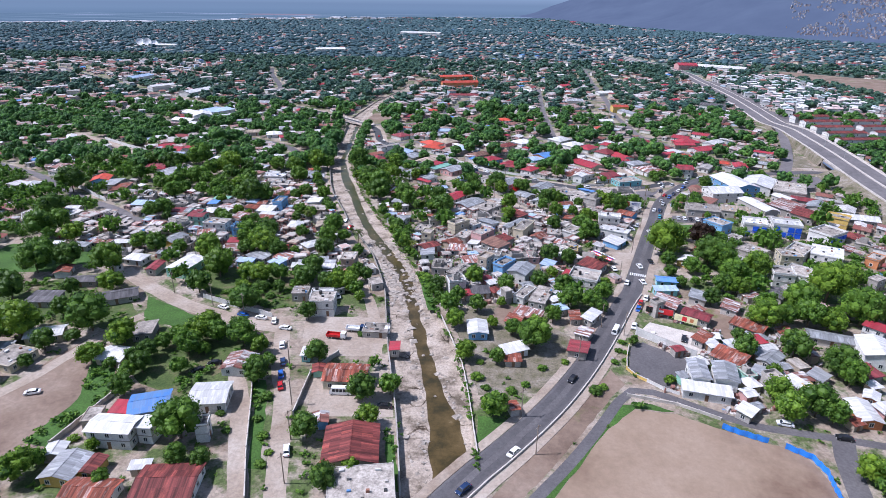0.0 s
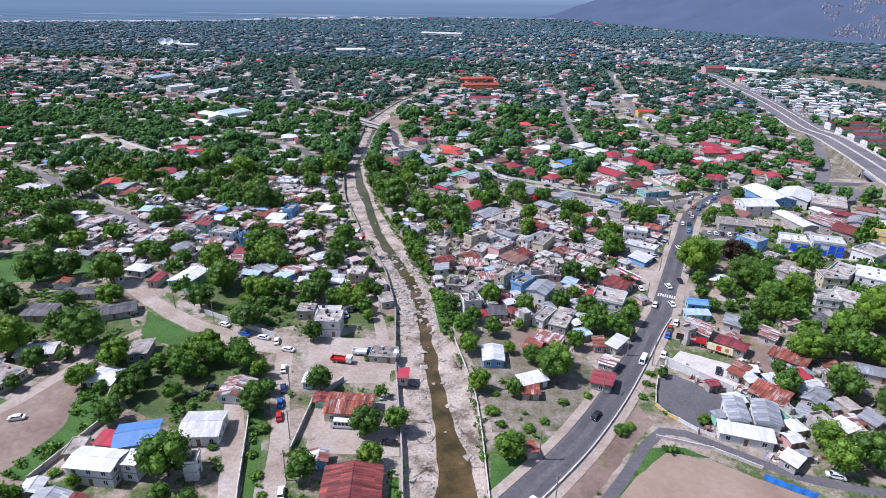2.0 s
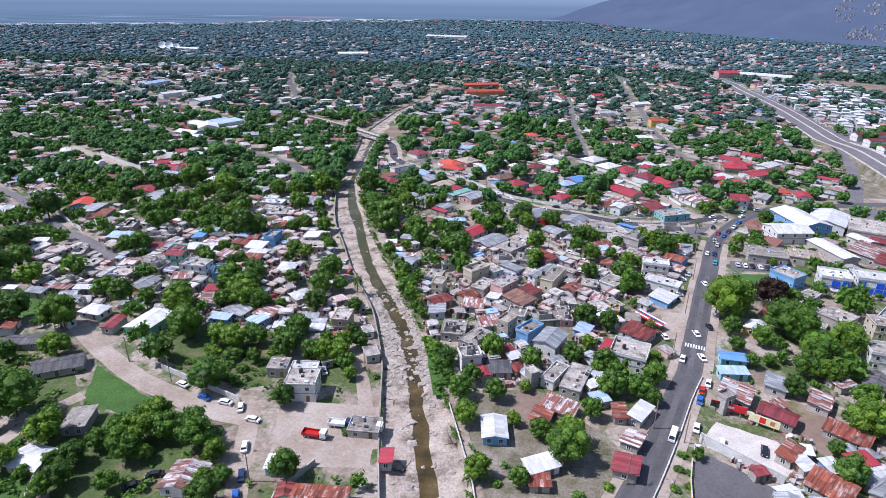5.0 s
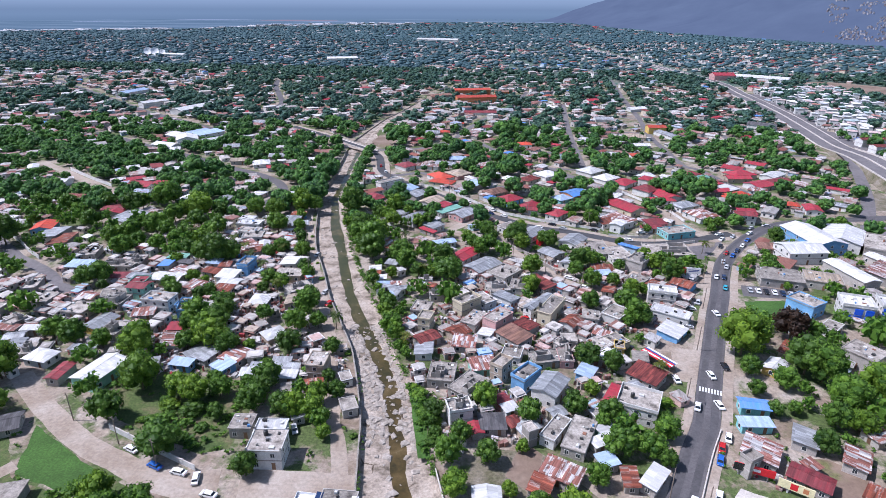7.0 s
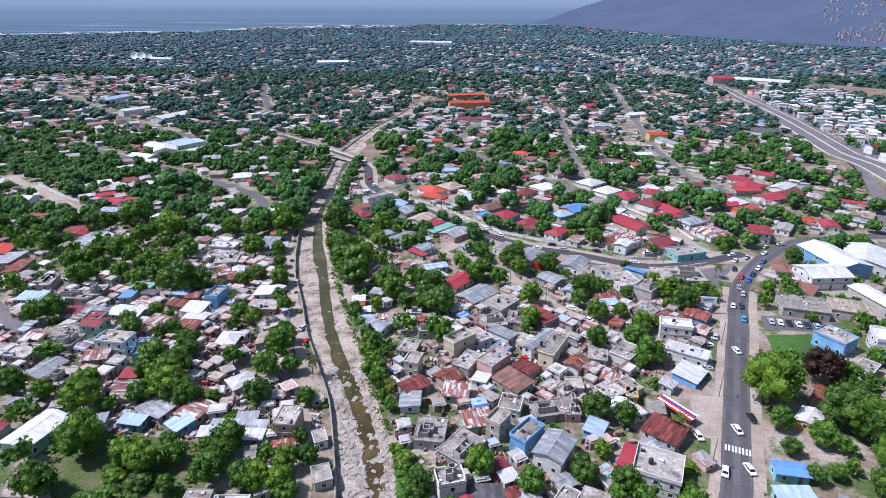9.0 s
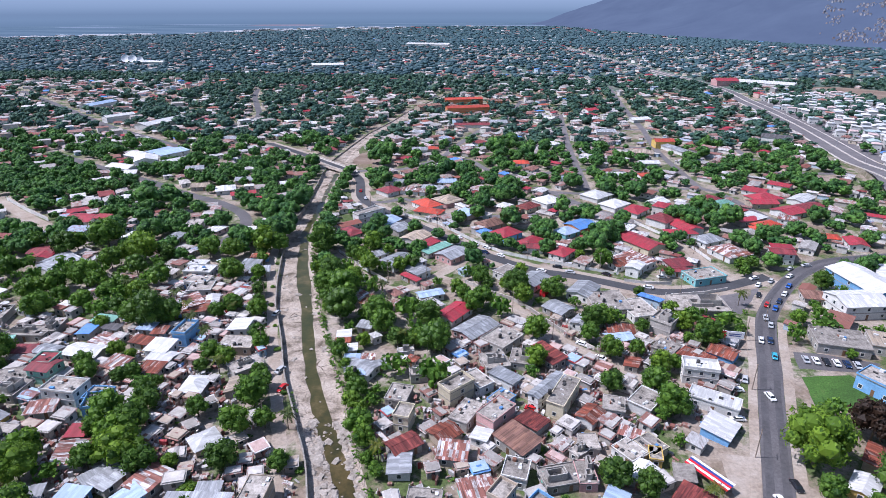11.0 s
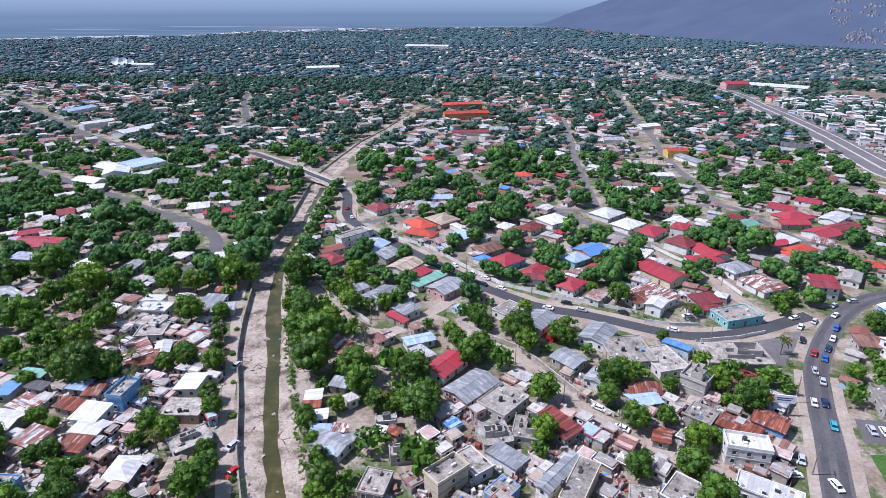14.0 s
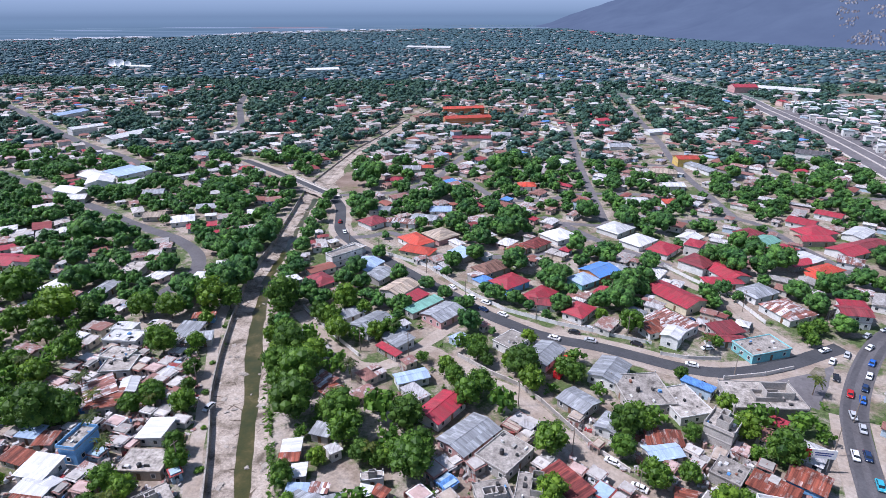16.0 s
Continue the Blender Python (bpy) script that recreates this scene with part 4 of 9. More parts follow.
def crown_arrays(seed, lumps, leaves, leaf, simple=False):
    """A crown of unit radius, from -0.6 to 0.6 high: lumps with dark hearts, wrapped in many small leaf sprays."""
    r = random.Random(seed)
    nr = np.random.RandomState(seed)
    cs = [(0, 0, 0.0, 0.62)]
    for i in range(lumps):
        a, z = i * 2.39996 + r.uniform(-0.5, 0.5), 1 - 1.8 * (i + 0.5) / lumps
        q = math.sqrt(max(0.05, 1 - z * z))
        k = r.uniform(0.50, 0.72)
        cs.append((q * math.cos(a) * k, q * math.sin(a) * k, z * k * 0.82, r.uniform(0.27, 0.40)))
    v, f = [], []
    for x, y, z, s in cs:
        o = len(v)
        if simple:
            k = s * 0.55
            v += [(x + a * k * e, y + b * k * e, z + c * k) for c, e in ((-0.8, 0.8), (0.9, 0.7)) for a, b in ((-1.2, 0), (0, -1.2), (1.2, 0), (0, 1.2))]
            f += [tuple(o + i for i in t) for t in ((4, 5, 6, 7), (0, 1, 5, 4), (1, 2, 6, 5), (2, 3, 7, 6), (3, 0, 4, 7))]
            continue
        ring = ICO1
        v += [(x + p.x * s * 0.78, y + p.y * s * 0.78, z + p.z * s * 0.68) for p in ring[0]]
        f += [tuple(o + i for i in t) for t in ring[1]]
    n = leaves
    pick = nr.randint(1, len(cs), n)
    c = np.array(cs)[pick]
    d = nr.normal(size=(n, 3))
    d[:, 2] = d[:, 2] * 0.9 + 0.25
    d /= np.linalg.norm(d, axis=1)[:, None]
    pos = c[:, :3] + d * c[:, 3:4] * np.array([1, 1, 0.8]) * nr.uniform(0.85, 1.12, (n, 1))
    nrm = d + nr.normal(size=(n, 3)) * 0.55
    nrm /= np.linalg.norm(nrm, axis=1)[:, None]
    t = np.cross(nrm, nr.normal(size=(n, 3)))
    t /= np.linalg.norm(t, axis=1)[:, None]
    b = np.cross(nrm, t)
    s = leaf * nr.uniform(0.6, 1.3, (n, 1))
    quad = np.stack([pos - t * s, pos - b * s * 0.6, pos + t * s, pos + b * s * 0.6 + nrm * s * 0.3], 1).reshape(-1, 3)
    o = len(v)
    v += [tuple(q) for q in quad.tolist()]
    f += [(o + 4 * i, o + 4 * i + 1, o + 4 * i + 2, o + 4 * i + 3) for i in range(n)]
    return v, f


def crown_mesh(seed, lumps, leaves, leaf, mat):
    me = bpy.data.meshes.new("crown")
    v, f = crown_arrays(seed, lumps, leaves, leaf)
    me.from_pydata(v, [], f)
    me.materials.append(mat)
    me.update()
    return me


CROWNS = [crown_mesh(s, 19 + s % 7, 960, 0.074, LEAF) for s in range(11, 19)]
CROWNS_BROAD = [crown_mesh(s, 30 + s % 5, 2100, 0.05, LEAF) for s in range(91, 96)]
CROWNS_SMALL = [crown_mesh(s, 15 + s % 7, 480, 0.105, LEAF) for s in range(71, 77)]
WINE = crown_mesh(31, 18, 1150, 0.070, LEAF_WINE)


def trunk_mesh():
    s = Shape()
    s.rod((0, 0, -0.2), (0.03, 0.02, 0.5), 0.055, 0.04, 7)
    for i in range(5):
        a = i * 1.26
        s.rod((0.03, 0.02, 0.45), (0.36 * math.cos(a), 0.36 * math.sin(a), 0.8 + 0.08 * math.sin(i * 2.1)), 0.03, 0.012, 5)
    return s.mesh("trunk", BARK)


TRUNK = trunk_mesh()


STREET_TREES = []


def tree(x, y, r, h=0.0, wine=False, bush=False):
    """A broadleaf tree or, with bush, a shrub that reaches the ground."""
    h = h or r * (1.15 if bush else 2.15)
    if y > 392 and not bush and not wine:  # too far off to pick out: joined with the rest of the canopy
        STREET_TREES.append((x, y, r, h * 0.9))
        TAKEN.append((x, y, r * 0.55, r * 0.55, 0.0))
        return None
    root = new("shrub" if bush else "tree")
    root.matrix_basis = pose(x, y, 0, 0, 0, rng.uniform(0, 360))
    tone = "dark copper-leaved" if wine else rng.choice(("dense dark green", "leafy green", "bright green", "broad spreading green"))
    tagged(root, f"{tone} {'shrub on dry ground' if bush else 'tree with an uneven rounded crown'}", "shrub" if bush else "tree", "shrubs" if bush else "trees among the houses")
    TAKEN.append((x, y, r * 0.55, r * 0.55, 0.0))
    ch = h * 0.9
    if not bush:
        part("trunk", TRUNK, None, root, "", Matrix.Diagonal((r, r, h - ch * 0.4, 1)))
    zc = ch * 0.38 if bush else h - ch * 0.52
    part("crown", WINE if wine else rng.choice(CROWNS_SMALL if (y > 370 and r < 4.5) or r < 2.2 else CROWNS_BROAD if r > 5.6 and y < 370 else CROWNS), None, root, "", Matrix.Translation((0, 0, zc)) @ Matrix.Diagonal((r * 1.08, r * rng.uniform(0.95, 1.2), ch * 0.62, 1)))
    return root


def palm_meshes():
    s = Shape()
    q = Vector((0, 0, -0.2))
    for k in range(6):
        n = Vector((0.10 * (k + 1) ** 1.4 * 0.25, 0.03 * k, (k + 1) * 1.15))
        s.rod(q, n, 0.19 - 0.012 * k, 0.18 - 0.012 * k, 7)
        q = n
    t = s.mesh("trunk", BARK)
    fr = Shape()
    r = random.Random(5)
    for i in range(17):
        a, lift = i * 2.4, r.uniform(0.15, 0.95)
        pts = []
        for k in range(6):
            u = k / 5
            out = 3.1 * u
            pts.append(Vector((math.cos(a) * out, math.sin(a) * out, 3.0 * lift * u - 3.1 * u * u * (0.6 + 0.4 * (1 - lift)))))
        side = Vector((-math.sin(a), math.cos(a), 0))
        for k in range(5):
            w0, w1 = 0.55 * math.sin(math.pi * (0.15 + 0.8 * k / 5)), 0.55 * math.sin(math.pi * (0.15 + 0.8 * (k + 1) / 5))
            for sg in (-1, 1):
                for half in (0, 0.5):
                    p0, p1 = pts[k].lerp(pts[k + 1], half), pts[k].lerp(pts[k + 1], half + 0.38)
                    fr.add([p0 + q, p1 + q, p1 + q + side * sg * w1 + Vector((0, 0, -0.25)), p0 + q + side * sg * w0 + Vector((0, 0, -0.22))], [(0, 1, 2, 3)])
    return t, fr.mesh("fronds", FROND)


PALM_TRUNK, PALM_FRONDS = palm_meshes()


def palm(x, y, s=1.0):
    root = new("palm_tree")
    root.matrix_basis = pose(x, y, 0, 0, 0, rng.uniform(0, 360)) @ Matrix.Scale(s, 4)
    tagged(root, "coconut palm with drooping yellow-green fronds", "palm tree", "palm trees")
    part("trunk", PALM_TRUNK, None, root)
    part("fronds", PALM_FRONDS, None, root)
    TAKEN.append((x, y, 1.5, 1.5, 0.0))
    return root


def car_meshes():
    s = Shape()
    prof = [(-2.15, 0.35), (-2.2, 0.62), (-2.05, 0.86), (-1.2, 0.92), (1.0, 0.95), (1.95, 0.92), (2.15, 0.8), (2.18, 0.4), (2.0, 0.28), (-2.0, 0.28)]
    n = len(prof)
    v = [(px, sy * (0.84 if 0.3 < pz < 0.9 else 0.78), pz) for sy in (-1, 1) for px, pz in prof]
    s.add(v, [tuple(range(n)), tuple(range(2 * n - 1, n - 1, -1))] + [(i, n + i, n + (i + 1) % n, (i + 1) % n) for i in range(n)])
    s.add([(-0.75, -0.62, 1.43), (0.95, -0.62, 1.43), (0.95, 0.62, 1.43), (-0.75, 0.62, 1.43), (-0.9, -0.66, 1.36), (1.15, -0.66, 1.36), (1.15, 0.66, 1.36), (-0.9, 0.66, 1.36)],
          [(0, 1, 2, 3), (4, 5, 1, 0), (5, 6, 2, 1), (6, 7, 3, 2), (7, 4, 0, 3)])
    for px, qx in ((-0.9, -1.45), (0.15, 0.15), (1.15, 1.6)):
        for sy in (-1, 1):
            s.rod((px, sy * 0.66, 1.36), (qx, sy * 0.76, 0.92), 0.045, 0.045, 4)
    body = s.mesh("body", BARK)
    body.materials.clear()
    g = Shape().add([(-1.42, -0.74, 0.92), (1.55, -0.74, 0.92), (1.55, 0.74, 0.92), (-1.42, 0.74, 0.92), (-0.9, -0.64, 1.37), (1.12, -0.64, 1.37), (1.12, 0.64, 1.37), (-0.9, 0.64, 1.37)],
                    [(0, 1, 5, 4), (1, 2, 6, 5), (2, 3, 7, 6), (3, 0, 4, 7)]).mesh("glazing", GLASS)
    w = Shape().rod((0, -0.1, 0), (0, 0.1, 0), 0.32, 0.32, 12).mesh("wheel", TYRE)
    rim = Shape().rod((0, -0.115, 0), (0, 0.115, 0), 0.19, 0.19, 8).mesh("rim", CHROME)
    lamp = Shape().box(-0.06, 0.06, -0.16, 0.16, -0.07, 0.07).mesh("lamp", plain("lamp_glass", (0.7, 0.7, 0.68), 0.2))
    tail = Shape().box(-0.06, 0.06, -0.14, 0.14, -0.08, 0.08).mesh("lamp", plain("tail_lamp_red", (0.45, 0.02, 0.02), 0.25))
    return body, g, w, rim, lamp, tail


CAR_BODY, CAR_GLASS, WHEEL, RIM, LAMP, TAIL = car_meshes()
CAR_PAINT = {k: plain(f"{k}_car_paint", c, 0.25) for k, c in {"white": (0.78, 0.78, 0.77), "silver": (0.45, 0.46, 0.47), "black": (0.02, 0.02, 0.025), "red": (0.45, 0.02, 0.02), "blue": (0.03, 0.12, 0.42), "navy": (0.02, 0.04, 0.10), "teal": (0.05, 0.35, 0.45)}.items()}
CAR_FIRST = {}


def car(x, y, rot, paint="white", z=0.06):
    m = pose(x, y, z, 0, 0, rot)
    if paint in CAR_FIRST:
        return copy_thing(CAR_FIRST[paint], m)
    root = new("car")
    tagged(root, f"{paint} saloon car standing on the street", "car", "cars in the streets")
    body = CAR_BODY.copy()
    body.materials.append(CAR_PAINT[paint])
    b = part("body", body, None, root)
    part("glazing", CAR_GLASS, None, root, "dark tinted car windows")
    for px in (-1.35, 1.35):
        for sy in (-0.76, 0.76):
            part("rim", RIM, None, part("wheel", WHEEL, None, root, "", pose(px, sy, 0.32)))
    for sy in (-0.6, 0.6):
        part("headlight", LAMP, None, b, "", pose(-2.17, sy, 0.68))
        part("tail_light", TAIL, None, b, "", pose(2.14, sy, 0.72))
    root.matrix_basis = m
    CAR_FIRST[paint] = root
    return root


def van(x, y, rot, length=5.4, paint="white", z=0.06, word="minibus"):
    root = new(word)
    tagged(root, f"{paint} {word} parked with a row of dark windows", word)
    root.matrix_basis = pose(x, y, z, 0, 0, rot)
    l = length / 2
    h = 2.05 if length < 6 else 2.5
    s = Shape().add([(-l, -0.9, 0.35), (l, -0.9, 0.35), (l, 0.9, 0.35), (-l, 0.9, 0.35), (-l, -0.9, 1.1), (l, -0.9, 1.2), (l, 0.9, 1.2), (-l, 0.9, 1.1), (-l + 0.75, -0.8, h), (l - 0.1, -0.8, h), (l - 0.1, 0.8, h), (-l + 0.75, 0.8, h)],
                    [(3, 2, 1, 0), (0, 1, 5, 4), (1, 2, 6, 5), (2, 3, 7, 6), (3, 0, 4, 7), (4, 5, 9, 8), (5, 6, 10, 9), (6, 7, 11, 10), (7, 4, 8, 11), (8, 9, 10, 11)])
    part("body", s, CAR_PAINT[paint], root)
    for sy in (-1, 1):
        n = int(length / 1.3)
        for i in range(n):
            u = -l + 0.95 + i * (length - 1.3) / n
            z0, z1 = 1.25, h - 0.28
            part("side_window", Shape().add([(u, sy * 0.905, z0), (u + 0.9, sy * 0.905, z0), (u + 0.9, sy * 0.845, z1), (u, sy * 0.845, z1)], [(0, 1, 2, 3)]), GLASS, root)
    part("windscreen", Shape().add([(-l + 0.03, -0.75, 1.2), (-l + 0.03, 0.75, 1.2), (-l + 0.62, 0.68, h - 0.15), (-l + 0.62, -0.68, h - 0.15)], [(0, 1, 2, 3)]), GLASS, root)
    for px in (-l + 1.0, l - 1.0):
        for sy in (-0.82, 0.82):
            part("rim", RIM, None, part("wheel", WHEEL, None, root, "", pose(px, sy, 0.32)))
    return root


def lorry(x, y, rot, cab="red", load="red"):
    root = new("truck")
    tagged(root, f"{cab} truck with an open cargo bed parked in a yard", "truck")
    root.matrix_basis = pose(x, y, 0.05, 0, 0, rot)
    part("cab", Shape().box(-3.4, -1.7, -1.05, 1.05, 0.6, 2.5), CAR_PAINT[cab], root)
    part("windscreen", Shape().box(-3.43, -3.38, -0.9, 0.9, 1.6, 2.3), GLASS, root)
    b = Shape().box(-1.5, 3.4, -1.1, 1.1, 0.9, 1.05)
    for x0, x1, y0, y1 in ((-1.5, 3.4, -1.15, -1.05), (-1.5, 3.4, 1.05, 1.15), (-1.5, -1.4, -1.05, 1.05), (3.3, 3.4, -1.05, 1.05)):
        b.box(x0, x1, y0, y1, 0.9, 1.75)
    part("cargo_bed", b, CAR_PAINT[load], root)
    part("chassis", Shape().box(-3.2, 3.3, -0.4, 0.4, 0.5, 0.88), TANK, root)
    for px in (-2.6, 1.4, 2.5):
        for sy in (-0.9, 0.9):
            part("rim", RIM, None, part("wheel", WHEEL, None, root, "", pose(px, sy, 0.5) @ Matrix.Scale(1.5, 4)))
    return root


def water_tank(x, y, z):
    root = new("water_tank")
    tagged(root, "black ribbed plastic water tank standing on a roof", "water tank", "water tanks")
    root.matrix_basis = pose(x, y, z)
    rows = [(0.62 if k % 2 else 0.57, k * 0.17) for k in range(9)]
    s = Shape()
    n = 12
    v = [(q * math.cos(2 * math.pi * i / n), q * math.sin(2 * math.pi * i / n), z1) for q, z1 in rows for i in range(n)]
    s.add(v, [(a * n + i, a * n + (i + 1) % n, (a + 1) * n + (i + 1) % n, (a + 1) * n + i) for a in range(len(rows) - 1) for i in range(n)] + [tuple(range(n - 1, -1, -1)), tuple(range(8 * n, 9 * n))])
    part("body", s, TANK, root)
    part("lid", Shape().rod((0, 0, 1.36), (0, 0, 1.55), 0.55, 0.25, 12), TANK, root)
    return root


def utility_pole(x, y, rot=0.0, h=9.5):
    root = new("utility_pole")
    tagged(root, "weathered wooden utility pole with a crossarm", "utility pole", "utility poles")
    root.matrix_basis = pose(x, y, 0, 0, 0, rot)
    part("pole", Shape().rod((0, 0, -0.3), (0, 0, h), 0.16, 0.11, 8), WOODPOLE, root)
    arm = Shape().box(-1.1, 1.1, -0.06, 0.06, h - 0.8, h - 0.66)
    for u in (-0.95, -0.35, 0.35, 0.95):
        arm.rod((u, 0, h - 0.66), (u, 0, h - 0.48), 0.05, 0.04, 6)
    part("crossarm", arm, WOODPOLE, root, "wooden crossarm with four insulators")
    return root


def wall_line(label, pts, height=1.8, thick=0.2, mat=None, name="garden_wall"):
    """A boundary wall with piers along a line of points."""
    root = new(name)
    tagged(root, label, "wall", "boundary walls")
    mat = mat or WALLS["white"]
    for (x0, y0), (x1, y1) in zip(pts, pts[1:]):
        l = math.hypot(x1 - x0, y1 - y0)
        a = math.degrees(math.atan2(y1 - y0, x1 - x0))
        m = pose(x0, y0, 0, 0, 0, a)
        part("wall_panel", Shape().box(0, l, -thick / 2, thick / 2, -0.2, height), mat, root, "", m)
        part("coping", Shape().box(-0.05, l + 0.05, -thick / 2 - 0.05, thick / 2 + 0.05, height, height + 0.08), KERB, root, "", m)
        n = max(1, int(l / 4))
        for i in range(n):
            part("pier", Shape().box(-0.17, 0.17, -0.17, 0.17, -0.2, height + 0.25), mat, root, "", m @ pose(l * i / n, 0, 0))
    return root

# ---- placed buildings, trees and cars ----
NEAR_FILL, NEAR_TREES = 120, 30
# shacks and yards on the river bank
house(-53.1, 340.8, 7.2, 5.7, -34, 2.6, "shed", "mixed", "grey")
house(-48.4, 336.1, 6.3, 5.6, -32, 2.6, "gable", "rust", "grey")
house(-46.4, 317.5, 5.0, 4.3, -11, 2.8, "shed", "zinc", "grey")
house(-52.8, 310.6, 4.7, 4.6, -79, 2.6, "shed", "pale", "grey")
house(-52.1, 306.3, 4.7, 2.4, 10, 2.6, "shed", "rust", "grey")
house(-48.1, 302.0, 4.1, 3.4, -79, 2.6, "shed", "pale", "grey")
house(-46.4, 296.0, 4.7, 2.4, 3, 2.8, "shed", "sky", "grey")
house(-41.1, 296.6, 3.9, 2.4, -2, 2.8, "shed", "mixed", "grey")
house(-37.8, 293.1, 6.5, 2.4, 22, 3.0, "gable", "zinc", "grey")
house(-42.9, 287.1, 4.7, 2.4, 17, 2.8, "shed", "sky", "grey")
house(-29.1, 301.5, 5.5, 2.4, 13, 3.0, "flat", "slab", "white", "rooms")
house(-29.9, 297.1, 2.6, 2.4, -9, 2.6, "shed", "pale", "grey")
house(-26.1, 297.1, 3.2, 2.4, -25, 2.6, "shed", "rust", "grey")
house(-21.8, 289.5, 8.1, 4.0, 14, 3.0, "flat", "slab", "grey", "rooms")
house(-25.6, 345.2, 10.0, 5.1, 27, 3.0, "gable", "sky", "white")
house(-35.7, 360.3, 9.8, 2.4, -38, 2.6, "shed", "red", "grey")
# roofs among the trees of the western quarter and the blue-fronted market blocks
house(138.3, 294.1, 10.8, 9.8, -15, 6.0, "flat", "pale", "white", "fronts")
house(153.6, 294.1, 12.8, 9.6, -14, 6.0, "flat", "pale", "white", "fronts")
house(169.9, 286.4, 13.3, 11.0, 34, 5.0, "flat", "slab", "white", "fronts")
house(155.6, 259.3, 13.1, 12.1, 61, 5.5, "flat", "pale", "white", "fronts")
house(186.8, 362.5, 23.4, 17.2, 65, 4.5, "flat", "slab", "grey")
house(122.0, 322.0, 16.4, 13.0, -11, 3.6, "flat", "slab", "grey")
house(139.2, 321.0, 14.1, 11.1, -17, 3.6, "flat", "tan", "grey")
house(188.9, 343.0, 18.1, 7.8, -31, 3.4, "gable", "maroon", "grey")
house(174.3, 317.4, 14.1, 11.0, 51, 3.6, "shed", "darkrust", "grey")
house(199.8, 314.6, 18.5, 9.7, -16, 3.6, "gable", "pale", "grey")
house(-266.7, 322.5, 12.7, 10.0, -75, 3.2, "gable", "pale", "grey")
house(-234.6, 342.3, 11.9, 9.7, -70, 3.2, "gable", "orange", "blue")
house(-223.6, 333.8, 13.3, 11.0, -86, 2.8, "shed", "zinc", "grey")
house(-213.2, 326.8, 14.1, 9.0, -78, 2.6, "shed", "rust", "grey")
house(-195.3, 358.7, 15.7, 12.4, 66, 3.2, "shed", "zinc", "white")
house(-213.0, 370.1, 11.2, 8.3, -77, 3.0, "gable", "red", "grey")
house(-231.2, 274.5, 10.6, 5.4, -52, 3.0, "flat", "slab", "white")
house(-218.8, 263.6, 6.9, 5.8, -78, 3.0, "flat", "slab", "white")
house(-241.7, 302.7, 8.0, 5.4, -75, 3.0, "shed", "pale", "white")
house(-216.6, 289.2, 6.6, 4.7, 6, 3.0, "gable", "pale", "white")
house(-188.9, 258.1, 7.9, 5.1, -86, 2.8, "flat", "slab", "grey")
house(-190.2, 278.9, 9.4, 5.3, -70, 2.8, "flat", "slab", "grey", "rooms")
house(-175.8, 268.0, 8.3, 6.1, 87, 3.0, "flat", "slab", "grey")
house(-192.1, 242.0, 4.1, 2.4, 4, 2.8, "shed", "pale", "grey")
house(-180.8, 241.5, 7.1, 3.7, -4, 2.6, "shed", "zinc", "grey")
house(-174.1, 245.9, 9.4, 3.4, -4, 2.6, "shed", "mixed", "grey")
house(-163.0, 246.7, 9.4, 2.9, 9, 2.6, "shed", "pale", "grey")
house(-148.0, 230.3, 8.5, 6.2, -8, 3.0, "hip", "pale", "white")
house(-135.5, 222.8, 8.7, 3.9, -89, 3.0, "gable", "maroon", "grey")
house(-122.9, 224.1, 13.8, 8.7, 78, 4.0, "gable", "pale", "green")
house(-137.1, 235.7, 8.3, 2.6, 0, 3.0, "shed", "zinc", "grey")
house(-152.9, 222.4, 5.0, 2.9, -23, 3.0, "shed", "zinc", "white")
house(-144.9, 282.5, 6.3, 6.1, 3, 5.4, "flat", "maroon", "green")
house(-138.4, 292.0, 12.5, 7.3, -5, 3.0, "gable", "pale", "grey")
house(-131.1, 274.0, 10.4, 4.2, 0, 3.0, "flat", "slab", "white")
house(-157.5, 262.0, 9.2, 8.5, -5, 2.8, "flat", "slab", "grey")
house(-148.2, 270.0, 9.2, 8.3, -2, 2.8, "flat", "slab", "grey", "rooms")
house(-135.1, 249.2, 9.1, 7.3, 89, 2.8, "flat", "slab", "grey", "rooms")
house(-161.1, 307.4, 9.8, 4.8, -78, 2.8, "flat", "slab", "grey", "rooms")
house(-188.1, 314.7, 11.0, 4.3, -74, 2.8, "flat", "slab", "grey")
house(-277.6, 561.5, 24.7, 14.5, -24, 4.0, "gable", "pale", "white")
house(-266.5, 573.8, 21.0, 14.1, 66, 4.0, "shed", "sky", "white")
house(-273.5, 529.4, 21.4, 11.6, -18, 3.2, "gable", "pale", "white")
house(-326.8, 448.4, 18.4, 6.2, -55, 3.2, "gable", "pale", "white")
house(-286.0, 420.7, 12.8, 8.4, 5, 3.2, "gable", "pale", "white")
house(-227.9, 419.8, 14.7, 12.6, -2, 3.2, "gable", "red", "white")
house(-215.8, 373.9, 11.7, 9.6, 5, 3.2, "gable", "maroon", "grey")
house(-183.6, 395.1, 11.1, 10.9, 80, 3.2, "gable", "pale", "grey")
house(-162.6, 395.9, 11.6, 6.4, 89, 3.2, "gable", "zinc", "grey")
house(-162.2, 416.6, 12.0, 8.3, -83, 3.0, "flat", "slab", "grey")
house(-134.6, 366.0, 8.1, 5.6, -2, 3.0, "flat", "pale", "white")
house(-190.3, 315.5, 8.2, 5.1, 88, 2.8, "flat", "slab", "grey")
house(-139.0, 307.7, 6.4, 3.1, -9, 2.8, "shed", "dark", "grey")
house(-126.1, 309.2, 5.7, 4.4, -4, 2.8, "shed", "sky", "grey")
